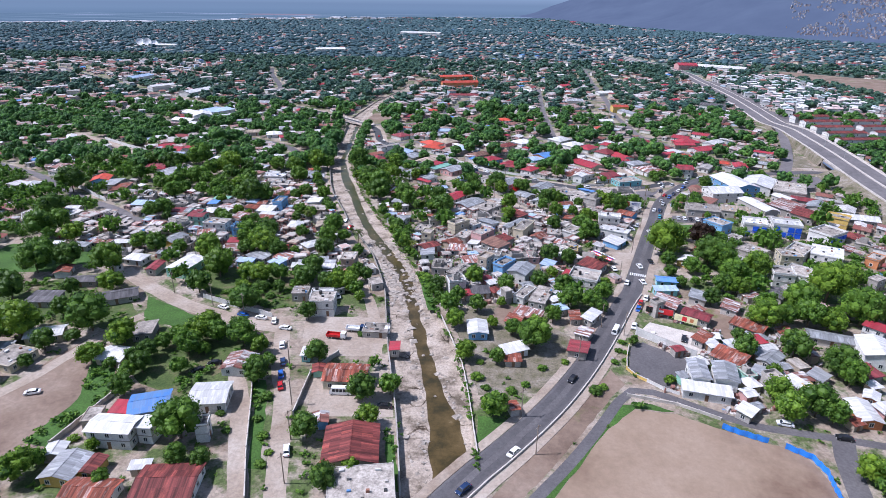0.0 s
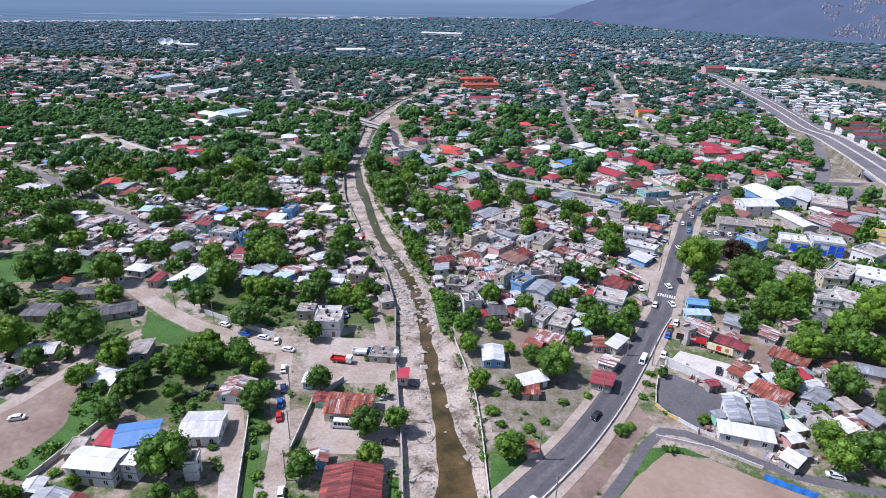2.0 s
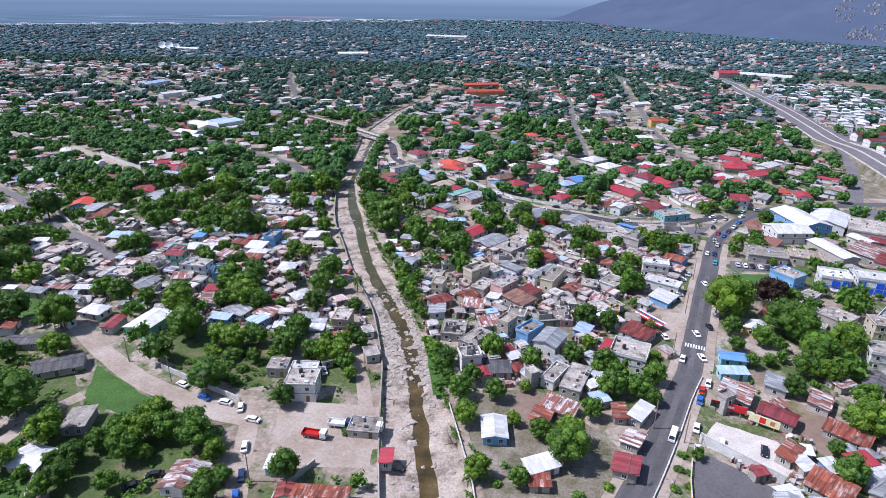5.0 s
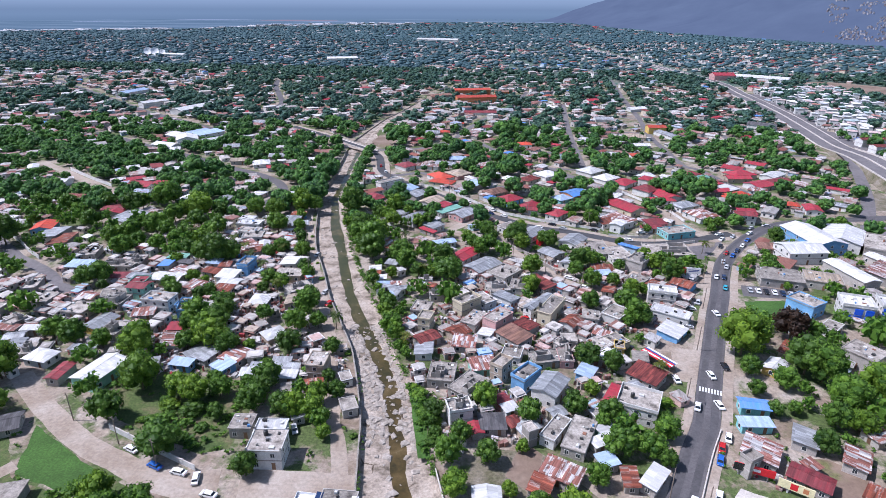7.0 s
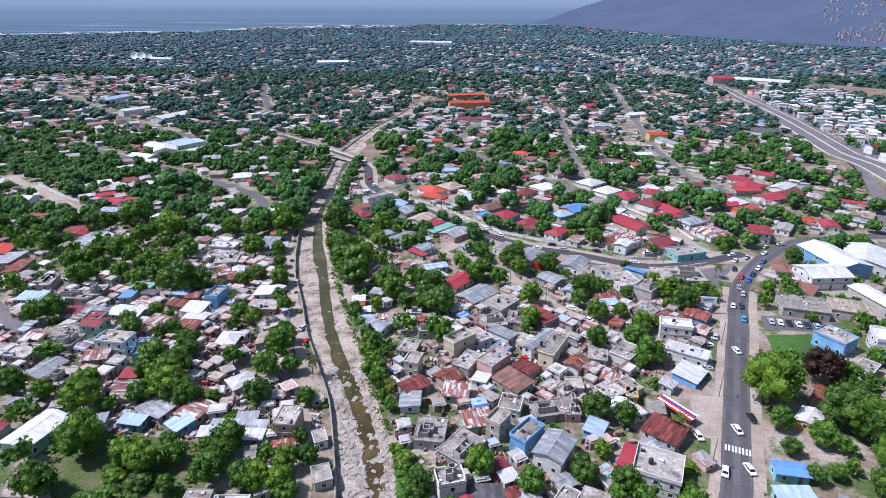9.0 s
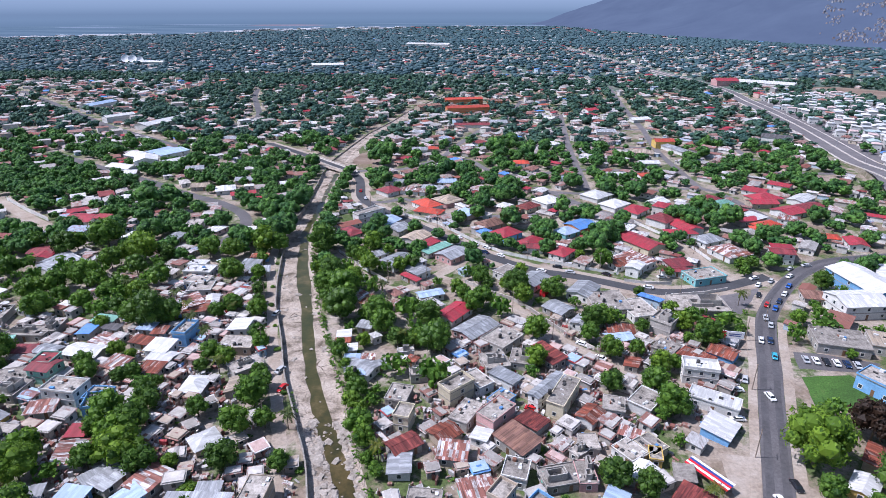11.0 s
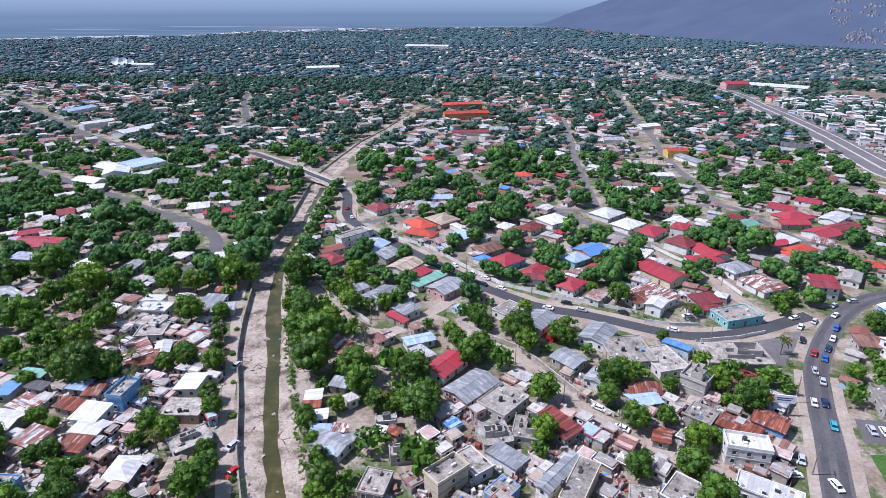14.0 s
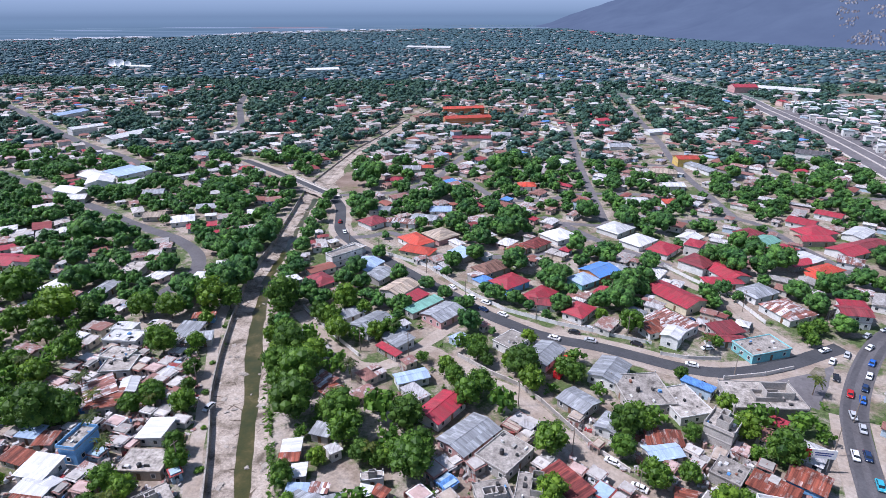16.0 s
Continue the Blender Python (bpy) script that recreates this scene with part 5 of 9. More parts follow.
house(-109.4, 305.6, 8.7, 5.0, 86, 5.0, "flat", "slab", "blue")
# market halls, blue stalls and yards beyond the main road
house(156.0, 368.1, 27.2, 16.2, -78, 6.0, "gable", "pale", "blue")
house(172.4, 372.4, 24.0, 17.0, 59, 5.0, "gable", "pale", "white")
house(153.4, 327.1, 22.7, 8.0, -75, 5.0, "gable", "pale", "grey")
house(175.6, 345.3, 11.1, 6.5, -68, 4.0, "gable", "pale", "grey")
house(170.8, 329.7, 18.3, 13.5, 43, 3.6, "shed", "mixed", "grey")
house(188.5, 333.1, 14.0, 9.6, 53, 3.6, "gable", "zinc", "grey")
house(144.5, 261.6, 14.3, 8.0, 48, 5.0, "flat", "slab", "white")
house(123.5, 259.6, 10.3, 9.7, -51, 5.0, "flat", "slab", "grey")
house(176.5, 258.6, 8.6, 5.2, 41, 4.0, "flat", "slab", "orange")
house(95.8, 209.3, 8.2, 5.3, 58, 2.6, "shed", "mixed", "grey")
house(96.2, 194.7, 10.4, 5.6, -40, 2.6, "shed", "rust", "grey")
house(77.6, 185.6, 7.9, 3.7, 47, 2.6, "shed", "rust", "grey")
house(82.3, 174.0, 9.2, 7.5, -42, 2.6, "shed", "rust", "grey")
house(95.7, 174.8, 8.9, 4.7, 44, 2.6, "gable", "zinc", "grey")
house(96.9, 161.8, 5.0, 4.1, -62, 2.6, "shed", "pale", "grey")
house(105.9, 165.7, 5.6, 4.2, 39, 2.6, "shed", "zinc", "grey")
house(133.8, 237.8, 10.4, 9.4, 50, 5.0, "flat", "slab", "white")
house(117.7, 221.4, 8.8, 5.6, 53, 2.8, "gable", "dark", "grey")
house(154.4, 221.9, 8.2, 5.7, 50, 2.8, "flat", "slab", "white")
house(77.1, 146.8, 4.8, 3.8, 46, 2.6, "shed", "pale", "grey")
house(116.2, 156.6, 4.5, 3.4, 55, 2.8, "gable", "pale", "orange")
# houses of the crowded quarter by the main road
house(72.0, 209.6, 9.0, 8.3, 61, 3.0, "shed", "mixed", "grey")
house(86.1, 216.3, 7.4, 5.8, 64, 2.8, "shed", "zinc", "grey")
house(80.5, 200.8, 9.2, 5.7, -35, 3.0, "gable", "maroon", "grey")
house(92.4, 251.5, 7.8, 5.3, 50, 2.8, "gable", "pale", "yellow")
house(120.8, 295.4, 10.6, 8.5, -54, 5.0, "flat", "slab", "blue")
house(123.0, 279.3, 7.6, 5.1, 46, 3.2, "flat", "slab", "white")
house(11.2, 234.6, 8.9, 4.9, 53, 5.0, "flat", "slab", "blue")
house(18.3, 230.0, 10.4, 7.6, 63, 5.0, "gable", "zinc", "white")
house(25.1, 210.6, 14.0, 6.2, 69, 3.0, "flat", "slab", "grey")
house(18.8, 212.3, 10.7, 4.2, 60, 3.0, "flat", "slab", "white")
house(43.5, 224.9, 11.2, 9.9, -20, 5.2, "flat", "slab", "white")
house(37.3, 230.2, 8.6, 2.9, 65, 2.8, "shed", "red", "grey")
house(19.3, 196.5, 9.5, 6.1, -26, 2.6, "shed", "mixed", "grey")
house(13.8, 191.3, 6.0, 4.8, 70, 2.6, "shed", "rust", "grey")
house(49.5, 241.7, 9.5, 8.2, -38, 2.8, "shed", "darkrust", "grey")
house(40.6, 260.3, 5.7, 5.2, -53, 2.6, "flat", "slab", "grey")
house(3.4, 238.7, 6.1, 4.4, 59, 5.6, "flat", "slab", "tan")
house(-6.2, 229.6, 11.0, 8.1, 57, 3.0, "flat", "slab", "grey", "rooms")
house(42.0, 196.8, 8.3, 3.6, 55, 2.8, "shed", "pale", "grey")
house(30.6, 241.4, 6.4, 4.7, 64, 2.6, "shed", "sky", "blue")
house(-58.9, 203.5, 8.1, 6.1, 6, 3.4, "flat", "pale", "white")
house(-84.5, 237.9, 8.6, 6.7, 73, 2.6, "shed", "mixed", "grey")
house(-69.0, 232.3, 15.4, 3.6, 4, 2.6, "shed", "zinc", "grey")
house(-94.5, 237.6, 7.3, 5.4, 70, 2.6, "shed", "zinc", "grey")
house(-100.0, 231.8, 6.6, 3.5, -5, 2.6, "shed", "sky", "blue")
# houses round the river street, the dark asphalt road and the junction
house(-67.7, 489.1, 12.3, 11.9, 49, 3.0, "hip", "maroon", "white")
house(-40.5, 463.2, 16.2, 10.9, -47, 3.0, "hip", "orange", "white")
house(-28.9, 471.9, 14.0, 13.5, -45, 3.0, "hip", "tan", "pink")
house(-70.4, 447.2, 12.6, 8.3, 58, 3.0, "flat", "slab", "white")
house(-59.3, 430.2, 12.7, 11.6, 65, 3.2, "gable", "sky", "grey")
house(-51.3, 420.7, 10.7, 10.0, 60, 3.0, "gable", "zinc", "grey")
house(-39.8, 408.4, 13.7, 10.3, 60, 3.0, "gable", "tan", "white")
house(-31.5, 400.8, 7.9, 5.7, 56, 3.0, "shed", "red", "grey")
house(-27.7, 393.7, 16.1, 4.5, 51, 2.8, "shed", "green", "grey")
house(-19.5, 388.0, 13.4, 10.2, 52, 3.2, "gable", "zinc", "pink")
house(-56.1, 384.7, 11.0, 7.4, 46, 3.0, "gable", "zinc", "white")
house(-45.0, 377.6, 13.3, 10.5, 53, 3.2, "gable", "zinc", "white")
house(-34.1, 367.7, 10.2, 7.4, -44, 3.0, "shed", "zinc", "white")
house(-75.0, 412.7, 12.1, 8.9, -40, 3.0, "hip", "maroon", "grey")
house(6.1, 418.1, 13.2, 10.6, 44, 3.2, "hip", "red", "blue")
house(18.2, 407.2, 13.4, 7.9, 50, 3.0, "hip", "red", "white")
house(32.6, 394.4, 11.2, 8.0, 55, 3.2, "hip", "red", "white")
house(-2.1, 432.5, 15.1, 9.7, 42, 3.0, "hip", "brown", "tan")
house(-16.3, 447.9, 10.5, 8.1, -44, 2.8, "shed", "sky", "grey")
house(32.0, 476.6, 14.4, 12.8, 41, 3.0, "hip", "pale", "white")
house(19.7, 463.7, 12.5, 8.6, 47, 3.0, "hip", "darkrust", "cream")
house(10.1, 456.4, 10.5, 7.6, 52, 2.8, "hip", "rust", "grey")
house(46.0, 432.8, 13.2, 11.5, 41, 3.4, "gable", "blue", "orange")
house(37.9, 424.2, 10.5, 8.9, 40, 2.8, "hip", "sky", "aqua")
house(6.4, 370.0, 10.5, 8.4, 50, 3.0, "flat", "slab", "white")
house(17.1, 362.7, 12.9, 8.8, 57, 3.0, "gable", "zinc", "white")
house(37.5, 354.4, 12.8, 9.3, 60, 3.2, "gable", "zinc", "white")
house(63.0, 489.8, 15.6, 13.0, 45, 3.0, "hip", "pale", "white")
house(71.1, 472.4, 15.2, 11.6, 44, 3.0, "hip", "pale", "white")
house(81.1, 462.5, 15.1, 10.4, 51, 3.0, "hip", "red", "white")
house(98.1, 479.4, 11.0, 9.1, 46, 2.8, "gable", "pale", "white")
house(92.3, 445.2, 13.6, 12.0, 43, 4.2, "hip", "maroon", "white")
house(101.7, 435.6, 14.1, 11.7, -66, 3.2, "gable", "red", "white")
house(72.4, 410.7, 21.4, 12.1, -53, 3.6, "gable", "red", "cream")
house(65.2, 387.8, 15.4, 11.2, -51, 3.0, "shed", "mixed", "white")
house(63.3, 377.7, 7.9, 5.9, 58, 4.6, "gable", "pale", "white")
house(53.5, 393.7, 8.3, 5.7, 54, 2.6, "shed", "zinc", "grey")
house(83.9, 385.1, 10.5, 7.5, 20, 2.8, "shed", "maroon", "grey")
house(107.7, 417.9, 13.5, 9.3, 31, 3.2, "hip", "zinc", "white")
house(112.9, 402.3, 14.1, 13.5, -64, 3.2, "hip", "mixed", "white")
house(92.0, 373.8, 15.9, 9.6, 22, 3.0, "flat", "slab", "aqua")
house(130.3, 488.3, 12.2, 9.1, 33, 3.0, "hip", "maroon", "white")
house(132.8, 476.3, 15.2, 9.4, 40, 3.0, "gable", "green", "green")
house(138.2, 466.9, 12.4, 8.1, 32, 3.0, "hip", "red", "white")
house(166.2, 508.9, 13.2, 11.6, -39, 3.0, "gable", "red", "white")
house(164.7, 492.9, 18.0, 12.9, 24, 3.2, "hip", "red", "tan")
house(139.2, 449.7, 13.0, 4.6, 25, 2.8, "shed", "red", "grey")
house(144.6, 456.0, 10.9, 7.8, -62, 2.8, "shed", "pale", "grey")
house(145.8, 442.5, 14.9, 7.9, 28, 3.2, "hip", "orange", "cream")
house(168.3, 467.6, 14.9, 12.2, 30, 3.0, "gable", "red", "white")
house(182.6, 477.1, 19.1, 8.4, 28, 3.0, "gable", "maroon", "white")
house(187.0, 493.1, 17.8, 9.2, 43, 3.0, "gable", "pale", "white")
house(-5.9, 319.5, 14.8, 9.6, 51, 3.0, "gable", "zinc", "pink")
house(-14.7, 330.7, 13.3, 8.1, 58, 3.0, "gable", "red", "white")
house(3.8, 313.1, 12.2, 9.9, 53, 3.0, "flat", "slab", "grey")
house(19.0, 303.9, 11.9, 6.2, -51, 3.0, "shed", "darkrust", "grey")
house(17.4, 283.0, 15.1, 3.5, 52, 5.2, "gable", "zinc", "white")
house(22.0, 280.5, 15.3, 5.2, 65, 5.0, "flat", "slab", "cream")
house(-6.8, 270.6, 10.1, 5.7, 65, 3.2, "flat", "slab", "grey")
house(-22.8, 256.0, 8.1, 5.6, 40, 3.0, "gable", "darkrust", "grey")
house(-42.2, 291.3, 9.8, 6.7, -25, 2.8, "gable", "zinc", "white")
house(-4.0, 286.9, 9.0, 5.6, -49, 3.0, "flat", "slab", "white")
house(25.7, 337.6, 9.3, 8.0, -44, 3.0, "gable", "zinc", "grey")
house(-203.2, 365.2, 13.2, 7.8, 78, 3.0, "gable", "zinc", "grey")
house(-130.7, 359.7, 12.5, 7.4, -1, 3.0, "flat", "pale", "white")
house(-126.0, 348.4, 10.0, 6.1, -9, 3.0, "flat", "slab", "white")
house(-120.1, 329.7, 11.0, 8.2, -49, 2.8, "shed", "mixed", "grey")
house(-146.8, 305.6, 6.8, 5.0, -87, 2.6, "shed", "blue", "grey")
house(-151.5, 291.6, 8.2, 5.4, -9, 2.8, "gable", "zinc", "grey")
house(-88.5, 301.5, 11.5, 7.8, 3, 3.0, "flat", "slab", "tan")
house(-114.0, 296.8, 7.9, 7.1, -5, 3.0, "shed", "pale", "white")
house(-123.1, 300.2, 7.2, 4.2, -12, 2.6, "shed", "rust", "grey")
house(-123.5, 286.0, 7.2, 6.6, -15, 2.6, "shed", "mixed", "grey")
house(-128.7, 269.1, 11.3, 6.6, -5, 5.4, "flat", "slab", "white")
house(-116.1, 266.6, 6.7, 5.8, 0, 5.0, "flat", "slab", "blue")
house(-91.8, 276.9, 8.3, 6.8, -88, 2.8, "hip", "pale", "grey")
house(-78.4, 277.8, 7.3, 5.9, -82, 2.8, "gable", "tan", "grey")
house(-110.2, 284.4, 6.8, 5.4, -3, 2.6, "shed", "rust", "grey")
house(-92.6, 313.7, 7.9, 6.9, -89, 2.8, "shed", "pale", "white")
house(-110.5, 366.5, 8.0, 9.1, -1, 2.6, "shed", "zinc", "grey")
house(1.3, 213.7, 6.9, 6.5, 8, 2.78, "hip", "dark", "grey")
house(36.0, 196.6, 6.5, 3.3, -90, 2.44, "shed", "rust", "grey")
house(37.8, 185.3, 5.5, 4.6, -120, 2.44, "shed", "mixed", "grey")
house(31.2, 202.0, 4.5, 4.3, -70, 2.44, "shed", "sky", "grey")
house(19.6, 248.9, 12.8, 6.8, 18, 2.26, "flat", "slab", "grey", "rooms")
house(37.3, 259.2, 6.8, 6.0, -50, 2.61, "flat", "slab", "white")
house(43.5, 261.9, 6.8, 5.8, -53, 2.61, "flat", "slab", "cream")
house(106.4, 219.8, 5.5, 5.2, -67, 2.44, "shed", "mixed", "grey")
house(82.1, 186.8, 3.5, 2.5, -99, 2.26, "shed", "pale", "grey")
house(79.4, 181.5, 4.5, 3.4, -74, 2.44, "shed", "pale", "grey")
house(91.6, 179.1, 7.5, 3.8, -57, 2.61, "shed", "zinc", "grey")
house(88.5, 166.9, 5.5, 3.1, -128, 2.44, "shed", "zinc", "grey")
house(107.6, 191.6, 6.5, 4.1, -90, 2.44, "shed", "rust", "grey")
house(-55.1, 234.4, 7.8, 5.8, -90, 5.4, "flat", "slab", "tan")
house(-45.2, 230.3, 4.8, 3.4, -63, 2.44, "flat", "slab", "white")
house(-40.7, 216.7, 5.8, 4.4, -64, 2.61, "flat", "slab", "grey")
house(-74.8, 229.4, 7.7, 3.5, 8, 2.44, "shed", "pale", "grey")
house(-64.8, 229.1, 7.9, 3.5, 3, 2.44, "shed", "pale", "grey")
house(-67.8, 235.4, 5.4, 4.5, 8, 2.61, "shed", "zinc", "grey")
house(-98.2, 237.3, 5.5, 4.5, 54, 2.61, "shed", "zinc", "grey")
house(-86.1, 232.0, 5.5, 5.4, -32, 2.61, "shed", "sky", "blue")
house(-88.3, 245.4, 4.5, 3.1, -44, 2.44, "shed", "rust", "grey")
house(-54.0, 210.9, 3.5, 3.2, -62, 2.44, "shed", "zinc", "grey")
house(137.6, 404.2, 9.3, 7.5, -6, 4.4, "shed", "red", "white")
house(131.4, 356.8, 11.0, 6.5, -6, 2.78, "shed", "brown", "grey")
house(213.8, 462.6, 13.8, 5.5, -32, 2.96, "gable", "red", "white")
house(197.9, 430.0, 11.4, 7.5, -38, 2.96, "gable", "zinc", "white")
house(179.8, 420.0, 11.5, 8.3, -101, 3.13, "gable", "red", "white")
house(170.9, 427.0, 8.4, 7.5, -12, 2.96, "hip", "orange", "cream")
house(-145.4, 313.3, 8.3, 4.5, -5, 2.61, "shed", "green", "grey")
house(-171.0, 296.1, 4.5, 4.4, -67, 2.61, "shed", "green", "grey")
house(-160.3, 290.9, 7.9, 4.5, 6, 2.61, "shed", "maroon", "grey")
house(-97.2, 110.6, 8.5, 7.6, -90, 2.96, "gable", "zinc", "yellow")
house(-91.7, 111.9, 5.5, 4.4, -91, 2.61, "gable", "darkrust", "yellow")
house(-70.4, 108.0, 13.5, 10.5, 7, 2.78, "gable", "darkrust", "white")
house(-86.9, 104.1, 11.4, 6.5, 1, 2.61, "gable", "rust", "white")
house(-92.2, 123.0, 11.3, 6.5, 0, 5.6, "gable", "pale", "white")
house(-83.9, 124.6, 4.5, 3.9, -93, 5.2, "shed", "pale", "white")
house(-88.4, 133.6, 9.8, 8.5, 21, 4.6, "gable", "blue", "white")
house(-95.5, 131.9, 4.7, 4.5, 0, 3.48, "shed", "red", "white")
house(-74.5, 140.3, 9.9, 9.5, 10, 3.48, "gable", "pale", "white")
house(-72.9, 157.3, 8.5, 8.4, -90, 2.78, "gable", "mixed", "white")
house(-144.5, 168.5, 11.0, 6.5, 19, 2.78, "gable", "pale", "cream")
house(-145.2, 153.9, 10.0, 9.8, 79, 2.78, "flat", "slab", "cream")
house(-113.9, 158.4, 8.5, 7.5, -6, 2.61, "gable", "pale", "cream")
house(-112.6, 173.6, 8.5, 6.1, -76, 2.61, "shed", "slab", "grey")
house(-136.8, 196.8, 14.1, 7.5, 28, 2.61, "gable", "dark", "grey")
house(-157.9, 208.2, 11.7, 5.5, 10, 2.61, "gable", "dark", "grey")
house(-161.9, 191.9, 10.3, 7.5, 5, 2.61, "shed", "dark", "grey")
house(-112.6, 209.7, 4.5, 2.8, 5, 2.26, "flat", "slab", "white")
house(-56.4, 195.4, 8.8, 7.8, 5, 6.0, "flat", "slab", "white", "bars")
house(-67.5, 204.8, 6.0, 5.8, 5, 3.48, "flat", "slab", "grey")
house(-38.2, 153.4, 12.6, 8.5, 2, 3.48, "gable", "rust", "cream")
house(-30.2, 123.7, 13.5, 13.4, -82, 3.04, "gable", "darkrust", "cream")
house(-24.8, 109.8, 15.2, 11.8, 11, 3.48, "flat", "slab", "grey", "bars")
house(-25.9, 170.3, 4.5, 2.7, -85, 2.61, "shed", "red", "grey")
house(-53.7, 164.6, 4.5, 2.5, -85, 2.61, "shed", "pale", "aqua")
house(-34.2, 181.5, 8.4, 5.8, 0, 2.26, "flat", "slab", "grey")
house(0.9, 184.7, 8.5, 6.3, -85, 2.96, "gable", "pale", "blue")
house(13.1, 172.7, 8.0, 4.5, 27, 2.61, "shed", "pale", "white")
house(12.5, 167.3, 4.7, 3.5, 5, 2.26, "shed", "rust", "grey")
house(34.4, 175.2, 6.5, 5.9, -107, 2.61, "shed", "maroon", "grey")
house(77.5, 229.5, 7.8, 4.5, -5, 3.04, "gable", "blue", "aqua")
house(74.9, 221.3, 8.5, 3.5, 5, 2.61, "shed", "sky", "aqua")
house(68.8, 163.1, 9.5, 4.9, -96, 4.5, "gable", "zinc", "white")
house(76.3, 162.1, 9.5, 6.2, -103, 4.8, "gable", "zinc", "white")
house(68.8, 155.2, 13.2, 4.5, -11, 2.96, "shed", "pale", "white")
house(121.8, 189.3, 14.5, 5.5, -18, 2.78, "gable", "zinc", "grey")
house(130.8, 179.8, 12.5, 9.6, -106, 5.0, "gable", "pale", "white")
house(137.8, 193.0, 6.2, 4.5, -46, 5.4, "shed", "red", "white")
house(109.8, 149.1, 9.5, 5.8, -95, 2.78, "gable", "pale", "orange")
house(119.4, 177.0, 5.5, 5.5, -99, 2.26, "shed", "mixed", "grey")
house(142.1, 349.5, 18.1, 13.5, 9, 6.0, "gable", "pale", "white")
house(137.5, 255.6, 8.9, 7.8, -5, 5.6, "flat", "slab", "cream")
house(125.6, 235.5, 8.0, 7.8, -10, 5.6, "flat", "slab", "white")
house(66.7, 297.0, 10.5, 5.8, -9, 5.5, "flat", "pale", "white")
house(66.9, 282.9, 14.0, 5.8, -28, 3.48, "flat", "pale", "white")
house(-184.5, 300.0, 10.0, 6.5, 1, 2.61, "shed", "sky", "grey")
house(-142.9, 278.9, 7.6, 6.5, -5, 5.4, "gable", "maroon", "green")
house(-113.9, 262.7, 6.8, 6.5, -72, 5.4, "flat", "slab", "blue", "bars")
house(-167.2, 302.6, 14.2, 6.8, 2, 2.61, "flat", "slab", "grey", "rooms")
house(-110.3, 291.2, 8.4, 6.5, -13, 2.61, "gable", "pale", "white")
house(-113.7, 253.1, 4.8, 4.5, 8, 2.61, "shed", "red", "grey")
house(-24.3, 266.1, 5.8, 4.5, -101, 5.5, "flat", "slab", "cream")
house(-120.3, 307.1, 4.7, 4.5, 6, 2.61, "shed", "rust", "grey")
house(-52.2, 214.9, 5.5, 4.5, -85, 2.61, "shed", "mixed", "grey")
house(7.7, 260.0, 10.4, 7.5, -44, 3.48, "shed", "brown", "grey")
house(36.6, 278.4, 6.8, 6.0, -100, 2.78, "flat", "slab", "grey")
house(26.9, 261.1, 5.8, 4.8, -84, 2.61, "flat", "slab", "grey")
house(-22.8, 248.5, 6.5, 5.6, -84, 2.61, "shed", "zinc", "white")
house(-15.1, 235.3, 9.8, 8.1, -92, 2.96, "flat", "slab", "grey", "rooms")
house(-41.5, 319.3, 5.5, 3.6, -84, 2.61, "shed", "sky", "grey")
house(1.3, 298.6, 8.8, 8.3, -71, 2.61, "flat", "slab", "grey", "rooms")
house(10.7, 301.5, 8.8, 8.0, -99, 2.61, "flat", "slab", "grey", "rooms")
house(-27.6, 278.1, 7.8, 6.6, -99, 2.61, "flat", "slab", "grey")
house(24.6, 249.8, 7.8, 4.5, -84, 2.61, "flat", "slab", "pink", "rooms")
house(-9.4, 254.5, 7.6, 6.5, -4, 2.61, "shed", "mixed", "grey")
house(49.4, 251.7, 5.5, 4.4, -98, 2.61, "shed", "slab", "grey")
house(-152.6, 276.5, 9.3, 7.8, 24, 2.61, "flat", "slab", "grey")
house(-131.5, 262.2, 7.6, 5.5, 17, 2.44, "shed", "mixed", "grey")
house(-2.1, 261.6, 4.5, 4.4, -111, 2.61, "shed", "pale", "white")
house(7.1, 248.6, 6.8, 6.2, -102, 3.48, "flat", "slab", "white")
house(15.1, 247.3, 2.5, 2.5, -8, 2.09, "shed", "green", "grey")
house(43.8, 258.1, 4.8, 3.2, -98, 2.61, "flat", "slab", "yellow")
house(39.2, 266.1, 6.1, 3.5, -25, 2.35, "shed", "mixed", "grey")
house(24.2, 257.9, 4.8, 3.1, -138, 2.61, "flat", "slab", "grey", "rooms")
house(52.2, 292.7, 5.5, 4.7, -104, 2.26, "shed", "zinc", "grey")
house(46.7, 301.9, 5.5, 4.1, -108, 2.26, "shed", "rust", "grey")
house(-126.5, 412.1, 10.0, 7.5, 5, 2.78, "hip", "pale", "white")
house(-122.1, 342.9, 9.7, 8.8, 11, 2.78, "flat", "slab", "white")
house(-115.1, 324.8, 8.5, 8.3, -77, 2.61, "shed", "rust", "grey")
house(-112.1, 332.2, 7.5, 4.5, -70, 2.96, "gable", "pale", "grey")
house(-110.0, 377.4, 7.7, 3.5, 11, 2.61, "shed", "rust", "blue")
house(-104.2, 362.0, 8.4, 5.5, 17, 2.61, "shed", "zinc", "grey")
house(33.8, 327.7, 7.5, 6.5, -123, 2.96, "gable", "zinc", "white")
house(46.8, 322.9, 9.2, 5.5, -1, 2.61, "shed", "rust", "grey")
house(45.4, 318.0, 8.7, 5.5, 18, 2.61, "gable", "sky", "grey")
house(45.8, 344.2, 15.8, 14.3, -80, 2.96, "flat", "slab", "grey", "bars")
house(56.6, 340.0, 13.8, 10.6, -71, 2.61, "flat", "slab", "white")
